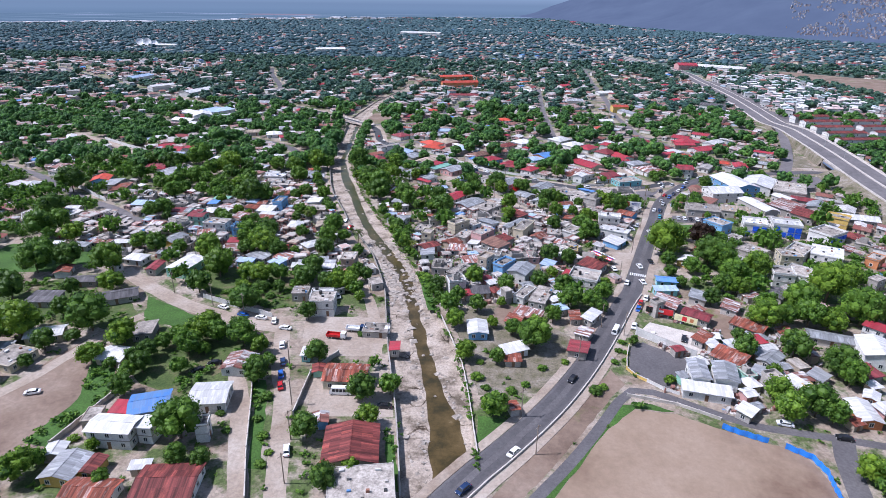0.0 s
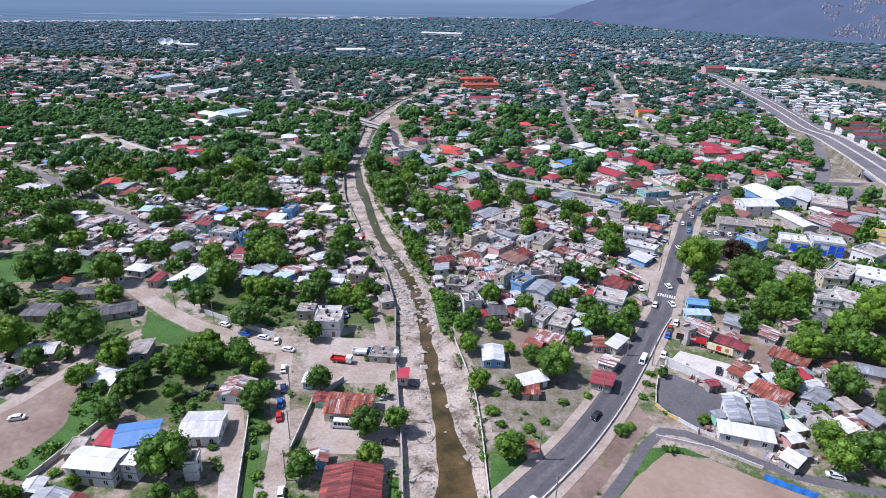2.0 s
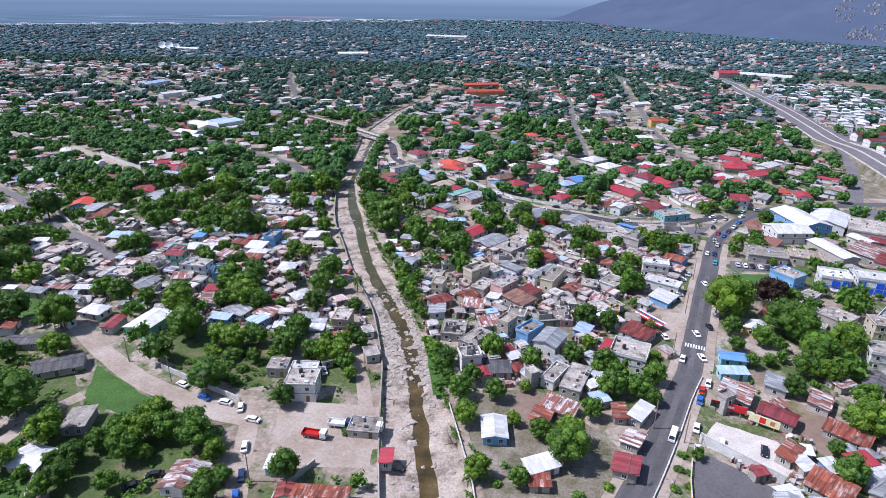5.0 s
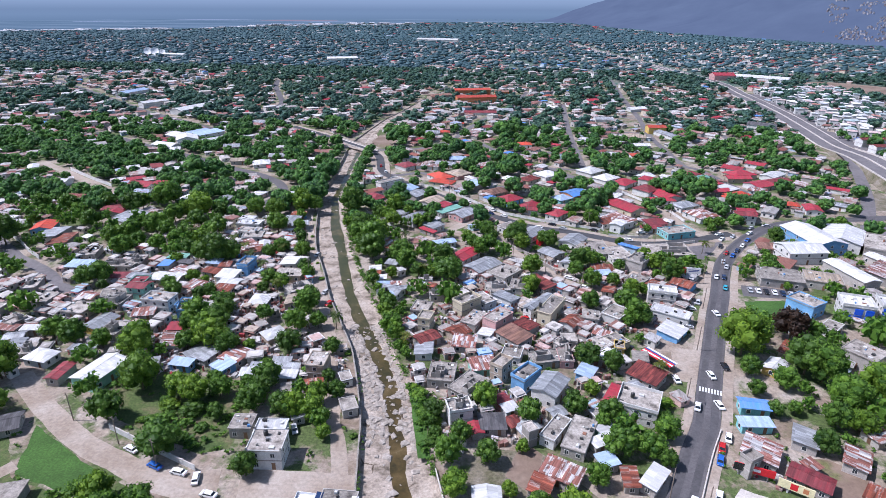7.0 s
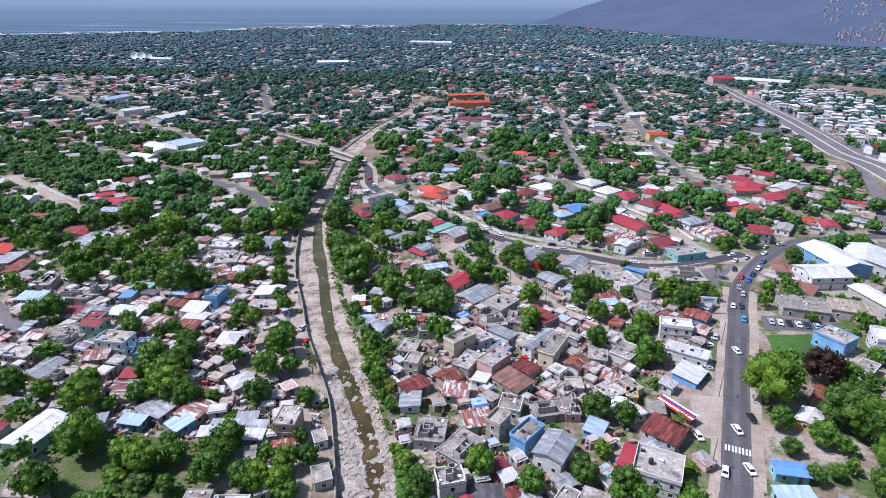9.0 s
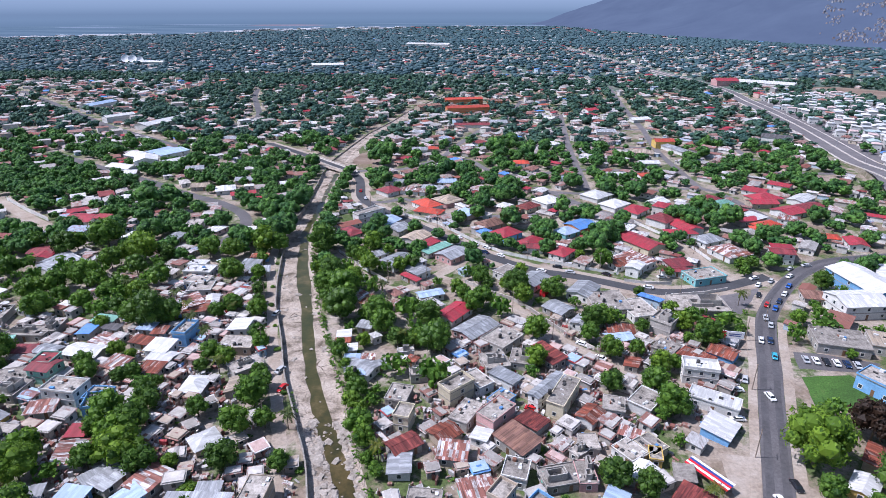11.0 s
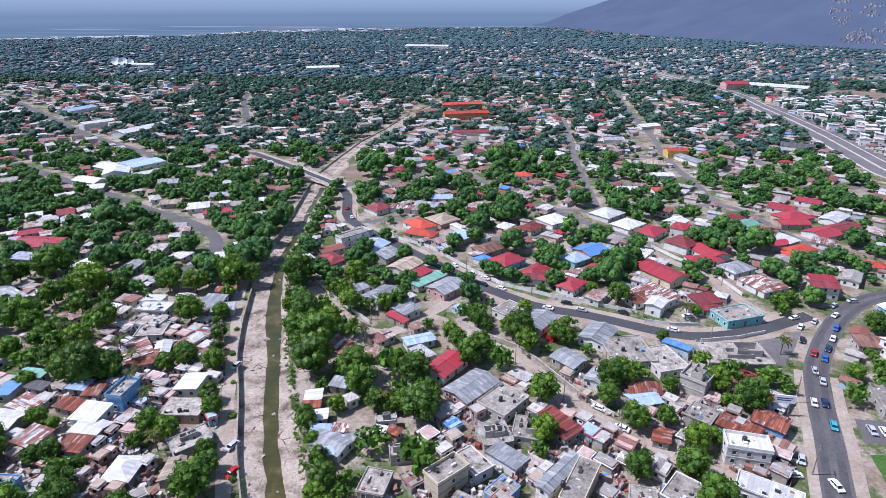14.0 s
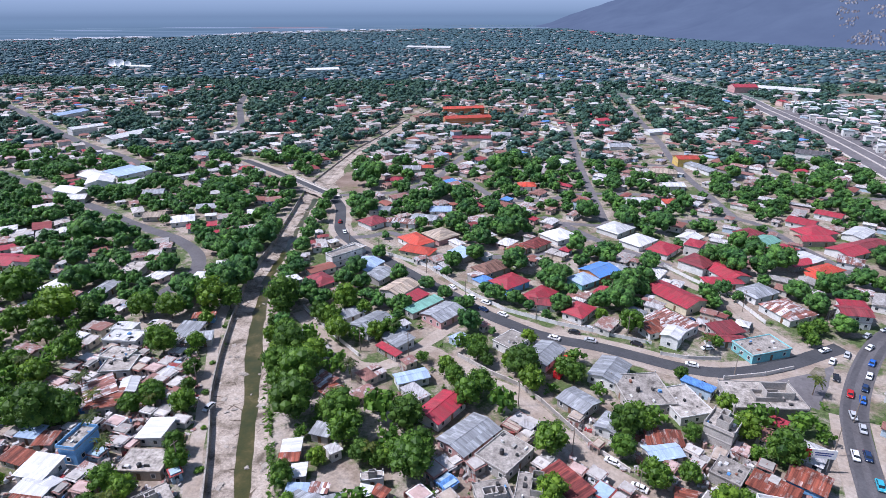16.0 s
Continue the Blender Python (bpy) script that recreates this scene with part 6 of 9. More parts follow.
house(79.8, 342.7, 20.8, 12.8, 2, 4.4, "flat", "slab", "grey", "rooms")
house(19.1, 400.8, 10.0, 6.5, -7, 2.96, "gable", "maroon", "white")
house(96.8, 427.3, 15.7, 6.5, 5, 2.96, "hip", "red", "white")
house(140.2, 435.4, 9.8, 6.5, -10, 2.96, "hip", "orange", "cream")
house(134.1, 398.0, 10.3, 7.5, -6, 5.6, "gable", "maroon", "white")
house(58.5, 383.9, 9.3, 6.5, 28, 2.78, "shed", "rust", "white")
house(81.6, 378.5, 13.1, 4.5, -2, 2.78, "gable", "maroon", "white")
house(-37.6, 449.4, 15.7, 8.5, -19, 3.13, "hip", "orange", "cream")
house(-71.0, 438.0, 16.6, 5.8, 48, 5.4, "flat", "slab", "white")
house(-67.6, 510.1, 11.8, 8.5, -4, 2.96, "gable", "zinc", "white")
house(-52.0, 490.2, 16.8, 7.5, -10, 2.96, "gable", "mixed", "white")
house(-39.9, 496.8, 13.9, 9.5, -13, 2.96, "gable", "zinc", "white")
house(-32.8, 512.8, 12.0, 9.5, 5, 2.96, "gable", "sky", "white")
house(18.9, 567.9, 10.8, 9.5, 5, 3.13, "hip", "orange", "white")
house(-71.1, 573.5, 11.2, 9.5, 5, 3.13, "hip", "red", "white")
house(-53.2, 609.1, 10.6, 7.5, 5, 3.13, "hip", "orange", "cream")
house(-43.2, 651.3, 10.2, 7.5, 5, 3.13, "hip", "orange", "cream")
house(53.8, 437.4, 8.4, 7.5, -35, 2.96, "gable", "zinc", "white")
house(105.0, 539.1, 10.4, 8.5, 5, 3.13, "hip", "orange", "white")
house(141.6, 642.7, 15.9, 11.5, 5, 6.0, "gable", "orange", "yellow")
house(124.8, 479.3, 13.1, 8.5, 5, 3.13, "hip", "maroon", "cream")
house(159.6, 482.0, 15.8, 8.5, 5, 3.31, "gable", "red", "tan")
house(187.2, 523.0, 12.9, 9.5, -39, 3.13, "gable", "red", "white")
house(162.9, 454.3, 9.8, 9.5, -31, 3.13, "gable", "mixed", "white")
house(247.7, 672.5, 24.0, 16.5, -30, 5.0, "gable", "dark", "white")
house(-263.1, 543.2, 17.5, 15.9, -62, 6.0, "gable", "pale", "white")
house(-338.0, 699.0, 51.3, 17.5, 72, 5.0, "gable", "pale", "white")
house(-207.5, 407.6, 9.3, 7.5, 40, 2.96, "gable", "maroon", "grey")
house(-217.7, 529.1, 12.0, 11.5, 21, 3.48, "gable", "zinc", "grey")
house(-174.2, 482.7, 11.9, 11.5, 26, 2.96, "hip", "pale", "white")
house(-158.8, 474.0, 14.5, 7.5, 28, 2.96, "gable", "red", "white")
house(-170.6, 505.4, 11.6, 9.5, 15, 2.96, "gable", "zinc", "grey")
house(-193.5, 488.2, 11.0, 9.5, 14, 2.96, "gable", "tan", "grey")
house(-236.2, 636.0, 14.8, 13.5, 5, 2.96, "gable", "zinc", "white")
house(-261.9, 515.1, 14.7, 11.5, 18, 2.96, "gable", "pale", "white")
house(-184.2, 594.2, 9.5, 9.3, -85, 2.96, "hip", "red", "white")
house(-64.7, 605.9, 15.4, 11.5, 5, 2.96, "gable", "zinc", "white")
house(-71.3, 678.1, 14.1, 11.5, -12, 2.96, "gable", "zinc", "white")
house(105.2, 820.3, 14.9, 13.5, 29, 2.96, "gable", "red", "white")
house(1.2, 735.6, 17.1, 13.5, 5, 2.96, "gable", "zinc", "white")
house(-25.2, 719.6, 34.5, 11.5, 5, 2.96, "gable", "maroon", "white")
house(147.0, 628.3, 33.7, 9.5, -68, 3.13, "gable", "zinc", "white")
house(181.8, 687.4, 11.5, 8.0, -128, 2.96, "hip", "red", "white")
house(101.9, 696.8, 18.0, 13.5, 5, 2.96, "gable", "zinc", "white")
house(117.3, 611.7, 17.9, 11.5, -9, 2.96, "hip", "tan", "cream")
house(114.9, 577.1, 13.7, 9.5, 5, 2.96, "gable", "pale", "white")
house(147.3, 765.3, 21.9, 13.5, 26, 2.96, "gable", "pale", "white")
house(83.8, 540.4, 12.6, 9.5, 5, 2.96, "gable", "pale", "white")
tree(-1.0, 222.7, 4.3)
tree(-9.6, 219.4, 2.7)
tree(-16.7, 212.3, 2.6)
tree(0.7, 200.0, 3.5)
tree(11.6, 217.8, 3.8)
tree(25.2, 222.1, 3.5)
tree(31.1, 232.3, 2.6)
tree(32.4, 217.3, 2.6)
tree(35.3, 206.6, 4.3)
tree(39.7, 246.1, 3.8)
tree(31.5, 248.5, 4.3)
tree(28.0, 195.0, 3.4)
tree(9.7, 204.9, 2.1)
tree(6.2, 189.3, 2.3)
tree(13.4, 185.0, 3.2)
tree(21.3, 184.3, 4.2)
tree(43.3, 206.7, 3.9)
tree(49.1, 214.5, 3.7)
tree(46.7, 203.7, 2.8)
tree(-9.9, 199.5, 3.9)
tree(-6.9, 207.4, 3.3)
tree(-7.3, 188.3, 3.6)
tree(-14.3, 207.4, 2.2)
tree(83.0, 227.9, 2.7)
tree(90.2, 213.7, 3.6)
tree(98.0, 224.9, 4.2)
tree(103.3, 222.1, 4.1)
tree(102.9, 197.7, 5.7)
tree(88.8, 178.0, 4.2)
tree(90.2, 188.1, 2.5)
tree(93.0, 166.4, 2.7)
tree(59.5, 160.5, 1.6)
tree(53.8, 182.3, 1.8)
tree(109.2, 211.2, 3.9)
tree(111.4, 201.2, 4.0)
tree(89.2, 229.4, 2.3)
tree(-70.7, 271.6, 5.4)
tree(-70.6, 258.6, 4.7)
tree(-68.8, 245.0, 4.4)
tree(-68.2, 219.8, 4.0)
tree(-60.0, 213.3, 3.8)
tree(-73.9, 223.6, 2.6)
tree(-50.7, 219.5, 3.7)
tree(-46.9, 208.9, 3.2)
tree(-44.6, 204.3, 2.3)
tree(-58.6, 232.5, 1.8)
tree(-82.6, 244.3, 2.4)
tree(-100.1, 256.0, 5.1)
tree(-104.0, 270.9, 3.7)
tree(-85.0, 264.8, 3.6)
tree(-87.3, 215.6, 4.7)
tree(-85.2, 224.9, 2.6)
tree(-77.7, 209.2, 2.6)
tree(-132.4, 174.6, 7.0)
tree(-149.2, 183.5, 3.8)
tree(-121.3, 173.8, 2.9)
tree(-96.7, 177.2, 2.9)
tree(-86.4, 171.5, 4.1)
tree(-79.4, 174.5, 4.1)
tree(-100.0, 170.9, 2.8)
tree(-101.7, 165.8, 3.0)
tree(-109.0, 158.4, 2.3)
tree(-104.0, 159.6, 3.5)
tree(-120.2, 155.3, 3.8)
tree(-102.0, 152.4, 3.7)
tree(-89.9, 152.6, 3.1)
tree(-112.9, 153.6, 2.0)
tree(-87.1, 163.4, 2.4)
tree(-64.1, 158.8, 2.6)
tree(-110.3, 225.5, 4.6)
tree(-156.9, 199.7, 3.4)
tree(-119.3, 168.8, 2.8)
tree(-94.2, 205.3, 2.9, bush=True)
tree(-95.9, 215.1, 2.3, bush=True)
tree(50.8, 164.2, 1.2, bush=True)
tree(50.4, 176.5, 1.2, bush=True)
tree(49.0, 172.0, 1.1, bush=True)
tree(-149.7, 208.7, 2.3, bush=True)
tree(-79.8, 204.3, 2.2, bush=True)
tree(-83.2, 200.7, 1.8, bush=True)
tree(-98.7, 205.9, 1.5, bush=True)
tree(-86.1, 198.6, 1.8, bush=True)
tree(-10.6, 397.1, 3.0)
tree(-3.9, 409.5, 3.4)
tree(13.5, 397.6, 2.5)
tree(26.1, 396.8, 4.6)
tree(25.1, 414.4, 4.5)
tree(31.1, 411.4, 3.4)
tree(9.3, 434.6, 6.5)
tree(22.9, 435.9, 3.7)
tree(20.7, 422.5, 3.5)
tree(-19.2, 439.2, 3.8)
tree(5.9, 356.0, 3.5)
tree(-5.4, 364.9, 3.7)
tree(-2.1, 356.7, 2.7)
tree(-14.7, 350.5, 3.5)
tree(-3.6, 340.2, 4.8)
tree(25.9, 349.9, 3.8)
tree(44.8, 452.2, 3.9)
tree(52.1, 455.1, 4.5)
tree(56.0, 423.2, 4.6)
tree(48.4, 400.9, 6.2)
tree(49.8, 383.3, 4.8)
tree(60.3, 412.9, 3.9)
tree(40.5, 391.8, 2.7)
tree(-13.7, 395.8, 3.0)
tree(12.5, 372.3, 2.9)
tree(94.4, 419.3, 3.7)
tree(98.2, 413.0, 2.6)
tree(106.7, 454.6, 5.0)
tree(118.2, 469.1, 5.8)
tree(117.3, 440.1, 5.3)
tree(129.6, 458.1, 4.4)
tree(122.5, 416.2, 4.8)
tree(124.2, 404.5, 5.1)
tree(136.7, 422.0, 5.4)
tree(145.2, 429.2, 4.0)
tree(155.3, 430.8, 5.0)
tree(161.1, 427.6, 3.9)
tree(177.0, 455.7, 5.5)
tree(111.7, 384.6, 3.4)
tree(117.5, 388.3, 3.0)
tree(111.6, 379.3, 2.7)
tree(89.1, 398.0, 1.8)
tree(78.0, 375.8, 2.5)
tree(60.2, 355.5, 2.3)
tree(69.0, 339.6, 3.2)
tree(76.2, 318.9, 5.1)
tree(60.8, 301.9, 2.9)
tree(70.1, 319.8, 2.2)
tree(49.8, 309.2, 3.3)
tree(51.1, 289.5, 4.3)
tree(54.9, 325.3, 3.0)
tree(-81.2, 510.7, 6.2)
tree(-74.2, 508.2, 5.5)
tree(-48.8, 527.5, 5.7)
tree(-35.6, 538.3, 6.6)
tree(-24.2, 532.3, 5.0)
tree(-7.6, 462.4, 5.9)
tree(-24.1, 484.9, 5.7)
tree(-19.4, 512.0, 4.0)
tree(-20.2, 434.9, 4.0)
tree(-2.4, 506.7, 6.1)
tree(7.3, 493.1, 7.2)
tree(10.3, 481.3, 6.3)
tree(-62.5, 422.7, 5.3)
tree(-64.6, 412.6, 4.6)
tree(-35.8, 392.4, 4.2)
tree(-50.4, 387.9, 3.2)
tree(-37.0, 372.8, 3.9)
tree(-28.6, 412.0, 3.5)
tree(-20.3, 404.0, 3.4)
tree(-54.9, 443.4, 3.9)
tree(-68.3, 397.0, 3.3)
tree(-61.4, 380.0, 4.0)
tree(138.9, 368.3, 4.3)
tree(181.1, 391.3, 3.7)
tree(177.4, 395.6, 3.2)
tree(196.2, 451.6, 5.1)
tree(220.0, 449.9, 5.1)
tree(200.5, 416.7, 4.0)
tree(181.6, 459.0, 4.5)
tree(122.2, 313.6, 2.0)
tree(115.0, 336.9, 3.2)
tree(-257.2, 369.7, 5.5)
tree(-242.3, 371.3, 5.5)
tree(-228.9, 361.5, 4.7)
tree(-213.9, 349.4, 5.1)
tree(-189.7, 329.7, 4.7)
tree(-186.6, 334.1, 4.3)
tree(-183.6, 338.6, 4.9)
tree(-166.3, 340.5, 4.9)
tree(-174.4, 362.4, 5.3)
tree(-172.2, 371.1, 4.8)
tree(-157.8, 355.5, 5.1)
tree(-142.0, 346.7, 5.5)
tree(-135.2, 322.1, 4.0)
tree(-128.8, 321.5, 3.7)
tree(-144.8, 321.1, 4.0)
tree(-157.5, 332.5, 3.9)
tree(-162.0, 324.2, 4.1)
tree(-174.3, 328.7, 3.9)
tree(-223.4, 393.3, 5.2)
tree(-223.8, 378.8, 5.0)
tree(-204.0, 381.0, 5.0)
tree(-215.7, 424.5, 5.3)
tree(-193.5, 422.3, 5.2)
tree(-202.1, 410.3, 4.7)
tree(-278.2, 405.1, 5.4)
tree(-283.5, 393.9, 5.3)
tree(-172.0, 285.1, 4.5)
tree(-161.3, 281.3, 2.6)
tree(-134.0, 284.8, 3.5)
tree(-114.4, 280.5, 3.2)
tree(-128.2, 293.6, 3.0)
tree(-117.9, 278.9, 2.8)
tree(-94.9, 287.2, 2.6)
tree(-71.1, 279.8, 3.3)
tree(-122.2, 291.9, 2.1)
tree(-144.6, 310.2, 3.0)
tree(-104.7, 277.9, 2.2)
tree(-153.5, 168.5, 6.6)
tree(-140.4, 161.8, 3.9)
tree(-115.6, 165.6, 5.1)
tree(-92.5, 163.2, 4.7)
tree(-76.4, 169.7, 4.8)
tree(-91.2, 176.8, 4.2)
tree(-92.3, 168.6, 4.6)
tree(-69.5, 166.0, 3.2)
tree(-101.2, 141.1, 3.8)
tree(-104.4, 149.1, 3.0)
tree(-76.0, 125.3, 6.2)
tree(-96.0, 119.1, 1.9)
tree(-86.9, 108.0, 2.3)
tree(-107.5, 107.7, 4.3)
tree(-106.6, 112.4, 2.7)
tree(-72.5, 115.9, 3.0)
tree(-66.1, 115.8, 2.7)
tree(-64.7, 150.8, 4.2)
tree(-68.1, 157.1, 2.7)
tree(-43.3, 127.8, 3.8)
tree(-34.2, 110.7, 3.9)
tree(-28.8, 116.4, 2.4)
tree(-31.7, 144.9, 4.5)
tree(-24.1, 148.2, 3.6)
tree(-28.1, 134.3, 3.3)
tree(-60.2, 188.8, 3.6)
tree(-49.8, 211.8, 4.0)
tree(-93.2, 217.8, 4.1)
tree(-68.6, 214.1, 4.5)
tree(-68.0, 224.5, 4.7)
tree(6.3, 141.4, 3.9)
tree(-2.5, 168.1, 3.6)
tree(19.6, 176.9, 5.7)
tree(-15.4, 216.0, 3.5)
tree(7.5, 167.0, 2.8)
tree(105.2, 232.9, 5.9)
tree(116.8, 239.2, 6.1)
tree(120.4, 208.7, 6.5)
tree(136.4, 221.0, 8.0)
tree(149.2, 231.9, 5.9)
tree(125.6, 196.3, 4.4)
tree(104.6, 178.4, 5.2)
tree(88.1, 146.1, 4.7)
tree(96.9, 148.8, 5.1)
tree(113.9, 169.4, 5.3)
tree(114.5, 164.2, 4.8)
tree(138.5, 202.2, 7.4)
tree(89.0, 154.7, 4.1)
tree(100.2, 145.8, 3.9)
tree(97.6, 124.6, 3.8)
tree(-176.3, 193.3, 5.9)
tree(-183.2, 216.3, 7.0)
tree(-173.4, 222.8, 5.9)
tree(-154.1, 220.2, 6.6)
tree(-138.8, 151.5, 2.4)
tree(-189.0, 227.1, 6.0)
tree(1.4, 158.4, 2.2, bush=True)
tree(2.2, 166.7, 1.4, bush=True)
tree(36.7, 154.3, 2.4, bush=True)
tree(39.4, 156.7, 1.6, bush=True)
tree(61.3, 162.6, 1.7, bush=True)
tree(11.6, 152.4, 1.9, bush=True)
tree(16.0, 155.9, 1.5, bush=True)
tree(48.0, 177.4, 1.4, bush=True)
tree(45.4, 170.6, 1.4, bush=True)
tree(50.1, 182.8, 1.5, bush=True)
tree(-39.0, 180.0, 1.7, bush=True)
tree(-100.4, 124.4, 1.7, bush=True)
tree(-103.5, 122.0, 1.7, bush=True)
tree(-98.5, 128.9, 2.0, bush=True)
tree(-79.8, 115.1, 1.3, bush=True)
tree(-65.4, 128.7, 1.4, bush=True)
tree(-69.8, 135.3, 1.5, bush=True)
tree(-59.7, 143.3, 2.2, bush=True)
tree(-54.8, 127.2, 1.7, bush=True)
tree(-51.9, 117.3, 1.6, bush=True)
tree(-58.8, 133.8, 1.5, bush=True)
tree(-51.2, 121.5, 1.2, bush=True)
tree(4.1, 153.3, 1.6, bush=True)
tree(91.2, 152.5, 2.2, bush=True)
tree(68.3, 158.2, 1.3, bush=True)
tree(29.4, 169.0, 1.6, bush=True)
tree(21.8, 165.1, 1.7, bush=True)
tree(-239.9, 322.3, 7.7)
tree(-174.9, 316.3, 5.3)
tree(-222.0, 279.9, 6.7)
tree(-208.5, 253.9, 6.8)
tree(-206.5, 264.0, 5.5)
tree(-188.9, 248.7, 5.1)
tree(-145.1, 241.6, 4.9)
tree(-154.8, 244.8, 4.1)
tree(-118.1, 236.2, 5.7)
tree(-103.7, 242.0, 4.0)
tree(-99.8, 249.7, 5.5)
tree(-109.3, 260.0, 5.2)
tree(69.9, 328.1, 4.0)
tree(53.4, 279.2, 4.9)
tree(55.6, 277.3, 3.3)
tree(70.4, 274.1, 1.6, bush=True)
tree(-74.5, 237.3, 2.5, bush=True)
tree(-165.4, 286.6, 5.3)
tree(-121.4, 242.8, 5.1)
tree(-133.9, 240.8, 3.7)
tree(-106.5, 219.8, 6.5)
tree(-95.4, 244.5, 5.6)
tree(-100.7, 264.7, 4.5)
tree(-89.2, 242.1, 4.1)
tree(-55.7, 212.6, 4.1)
tree(-81.1, 219.2, 3.6)
tree(-36.7, 261.3, 4.3)
tree(-41.1, 273.0, 3.0)
tree(-57.5, 325.5, 6.6)
tree(-28.6, 246.1, 2.3)
tree(24.9, 225.9, 3.1)
tree(37.4, 288.2, 3.9)
tree(50.3, 275.4, 2.7)
tree(55.3, 299.6, 4.1)
tree(15.9, 316.8, 4.9)
tree(85.1, 260.8, 8.4)
tree(113.1, 272.7, 4.2)
tree(83.3, 248.7, 3.5)
tree(91.7, 242.2, 3.8)
tree(101.3, 251.1, 6.8)
tree(105.0, 246.8, 6.6)
tree(81.4, 238.1, 2.7)
tree(49.6, 219.0, 2.9)
tree(35.1, 220.6, 3.6)
tree(105.2, 271.6, 6.5, wine=True)
tree(-85.7, 210.7, 4.1, bush=True)
tree(-93.6, 212.4, 3.0, bush=True)
tree(-73.2, 216.5, 2.8, bush=True)
tree(52.9, 229.7, 2.5, bush=True)
tree(-30.2, 255.0, 1.7, bush=True)
tree(17.5, 265.8, 1.4, bush=True)
tree(14.1, 259.9, 1.3, bush=True)
tree(-91.7, 207.2, 2.7, bush=True)
tree(-128.0, 314.1, 7.0)
tree(-122.1, 316.9, 5.3)
tree(-113.4, 354.0, 5.8)
tree(-134.8, 377.7, 5.4)
tree(-128.8, 398.4, 5.4)
tree(-100.4, 325.9, 4.2)
tree(-105.7, 322.6, 3.3)
tree(-96.9, 342.6, 3.2)
tree(-91.6, 327.0, 3.0)
tree(-112.8, 401.4, 7.2)
tree(-82.0, 386.6, 8.1)
tree(-79.4, 366.1, 3.0)
tree(-67.9, 344.1, 6.0)
tree(-60.1, 340.3, 6.8)
tree(-43.1, 323.6, 5.8)
tree(-23.7, 323.7, 5.2)
tree(-18.8, 310.8, 4.8)
tree(-24.6, 309.6, 3.6)
tree(-28.8, 308.0, 2.9)
tree(-44.8, 306.5, 2.9)
tree(-33.4, 308.8, 3.6)
tree(-35.0, 331.0, 2.9)
tree(-5.3, 359.7, 4.1)
tree(-11.8, 345.3, 3.5)
tree(9.5, 351.6, 5.8)
tree(11.9, 344.8, 4.3)
tree(23.1, 352.6, 3.9)
tree(15.0, 299.7, 4.0)
tree(37.4, 326.1, 5.0)
tree(35.1, 317.3, 3.7)
tree(40.6, 306.8, 4.4)
tree(53.5, 411.7, 7.0)
tree(62.2, 420.3, 6.0)
tree(27.6, 425.3, 4.9)
tree(126.4, 444.3, 7.2)
tree(-116.2, 435.5, 5.9)
tree(-116.2, 464.9, 6.5)
tree(-130.1, 448.2, 6.2)
tree(-110.4, 415.5, 6.3)
tree(-136.0, 442.0, 5.5)
tree(-42.2, 419.5, 4.4)
tree(-10.1, 444.6, 4.8)
tree(6.0, 476.1, 6.5)
tree(-5.8, 484.3, 4.8)
tree(-85.4, 573.7, 8.8)
tree(-91.5, 565.7, 7.0)
tree(-72.3, 587.9, 5.6)
tree(-38.3, 532.5, 4.8)
tree(-24.9, 539.4, 4.9)
tree(-1.1, 595.8, 9.1)
tree(11.2, 616.1, 8.6)
tree(22.5, 590.0, 7.2)
tree(39.6, 609.9, 6.6)
tree(50.3, 508.1, 6.4)
tree(70.2, 498.8, 6.8)
tree(86.3, 491.6, 6.7)
tree(106.1, 441.3, 6.4)
tree(98.8, 448.8, 5.7)
tree(-198.4, 390.4, 5.6)
tree(-153.0, 372.9, 4.3)
tree(-123.4, 378.3, 5.2)
tree(-90.1, 324.0, 4.1)
tree(-102.9, 329.9, 3.4)
tree(-134.2, 313.1, 5.1)
tree(-94.1, 293.2, 4.1)
tree(-111.0, 386.8, 6.8)
tree(-104.4, 387.8, 4.9)
tree(-108.0, 406.2, 5.8)
tree(-116.0, 454.5, 7.5)
tree(-205.9, 447.7, 8.2)
tree(-195.2, 453.6, 6.5)
tree(-164.4, 371.9, 7.4)
tree(-174.9, 397.8, 6.8)
tree(-184.2, 442.6, 5.0)
tree(-155.1, 338.6, 4.4)
tree(-143.6, 332.9, 4.6)
tree(-126.1, 433.2, 6.4)
tree(-59.5, 351.5, 5.2)
tree(-69.6, 357.0, 5.8)
tree(-65.4, 381.0, 4.2)
tree(-55.6, 368.2, 5.0)
tree(-39.5, 316.1, 5.2)
tree(-26.9, 308.6, 2.9)
tree(-20.0, 305.3, 5.7)
tree(-58.4, 390.7, 5.6)
tree(-42.0, 369.5, 4.0)
tree(-7.3, 335.8, 4.7)
tree(41.8, 328.1, 4.7)
tree(69.3, 441.0, 5.1)
tree(40.9, 400.8, 4.4)
tree(-173.8, 343.3, 6.3)
tree(-190.2, 384.4, 8.1)
tree(-84.0, 307.8, 3.3)
tree(-205.4, 374.7, 6.2)
tree(-129.0, 279.2, 3.8)
tree(-88.4, 291.5, 3.7)
tree(-110.2, 254.4, 3.3)
car(63.3, 212.0, 69, "red")
car(61.3, 207.1, 69, "blue")
car(66.4, 216.3, 69, "white")
car(56.9, 194.2, 69, "white")
car(61.9, 188.6, 69, "white")
car(72.2, 187.0, 69, "black")
car(-53.7, 206.8, 115, "silver")
car(74.6, 374.6, 14, "white")
car(75.2, 394.0, -75, "navy")
car(50.5, 375.1, -33, "black")
car(35.3, 384.6, -18, "silver")
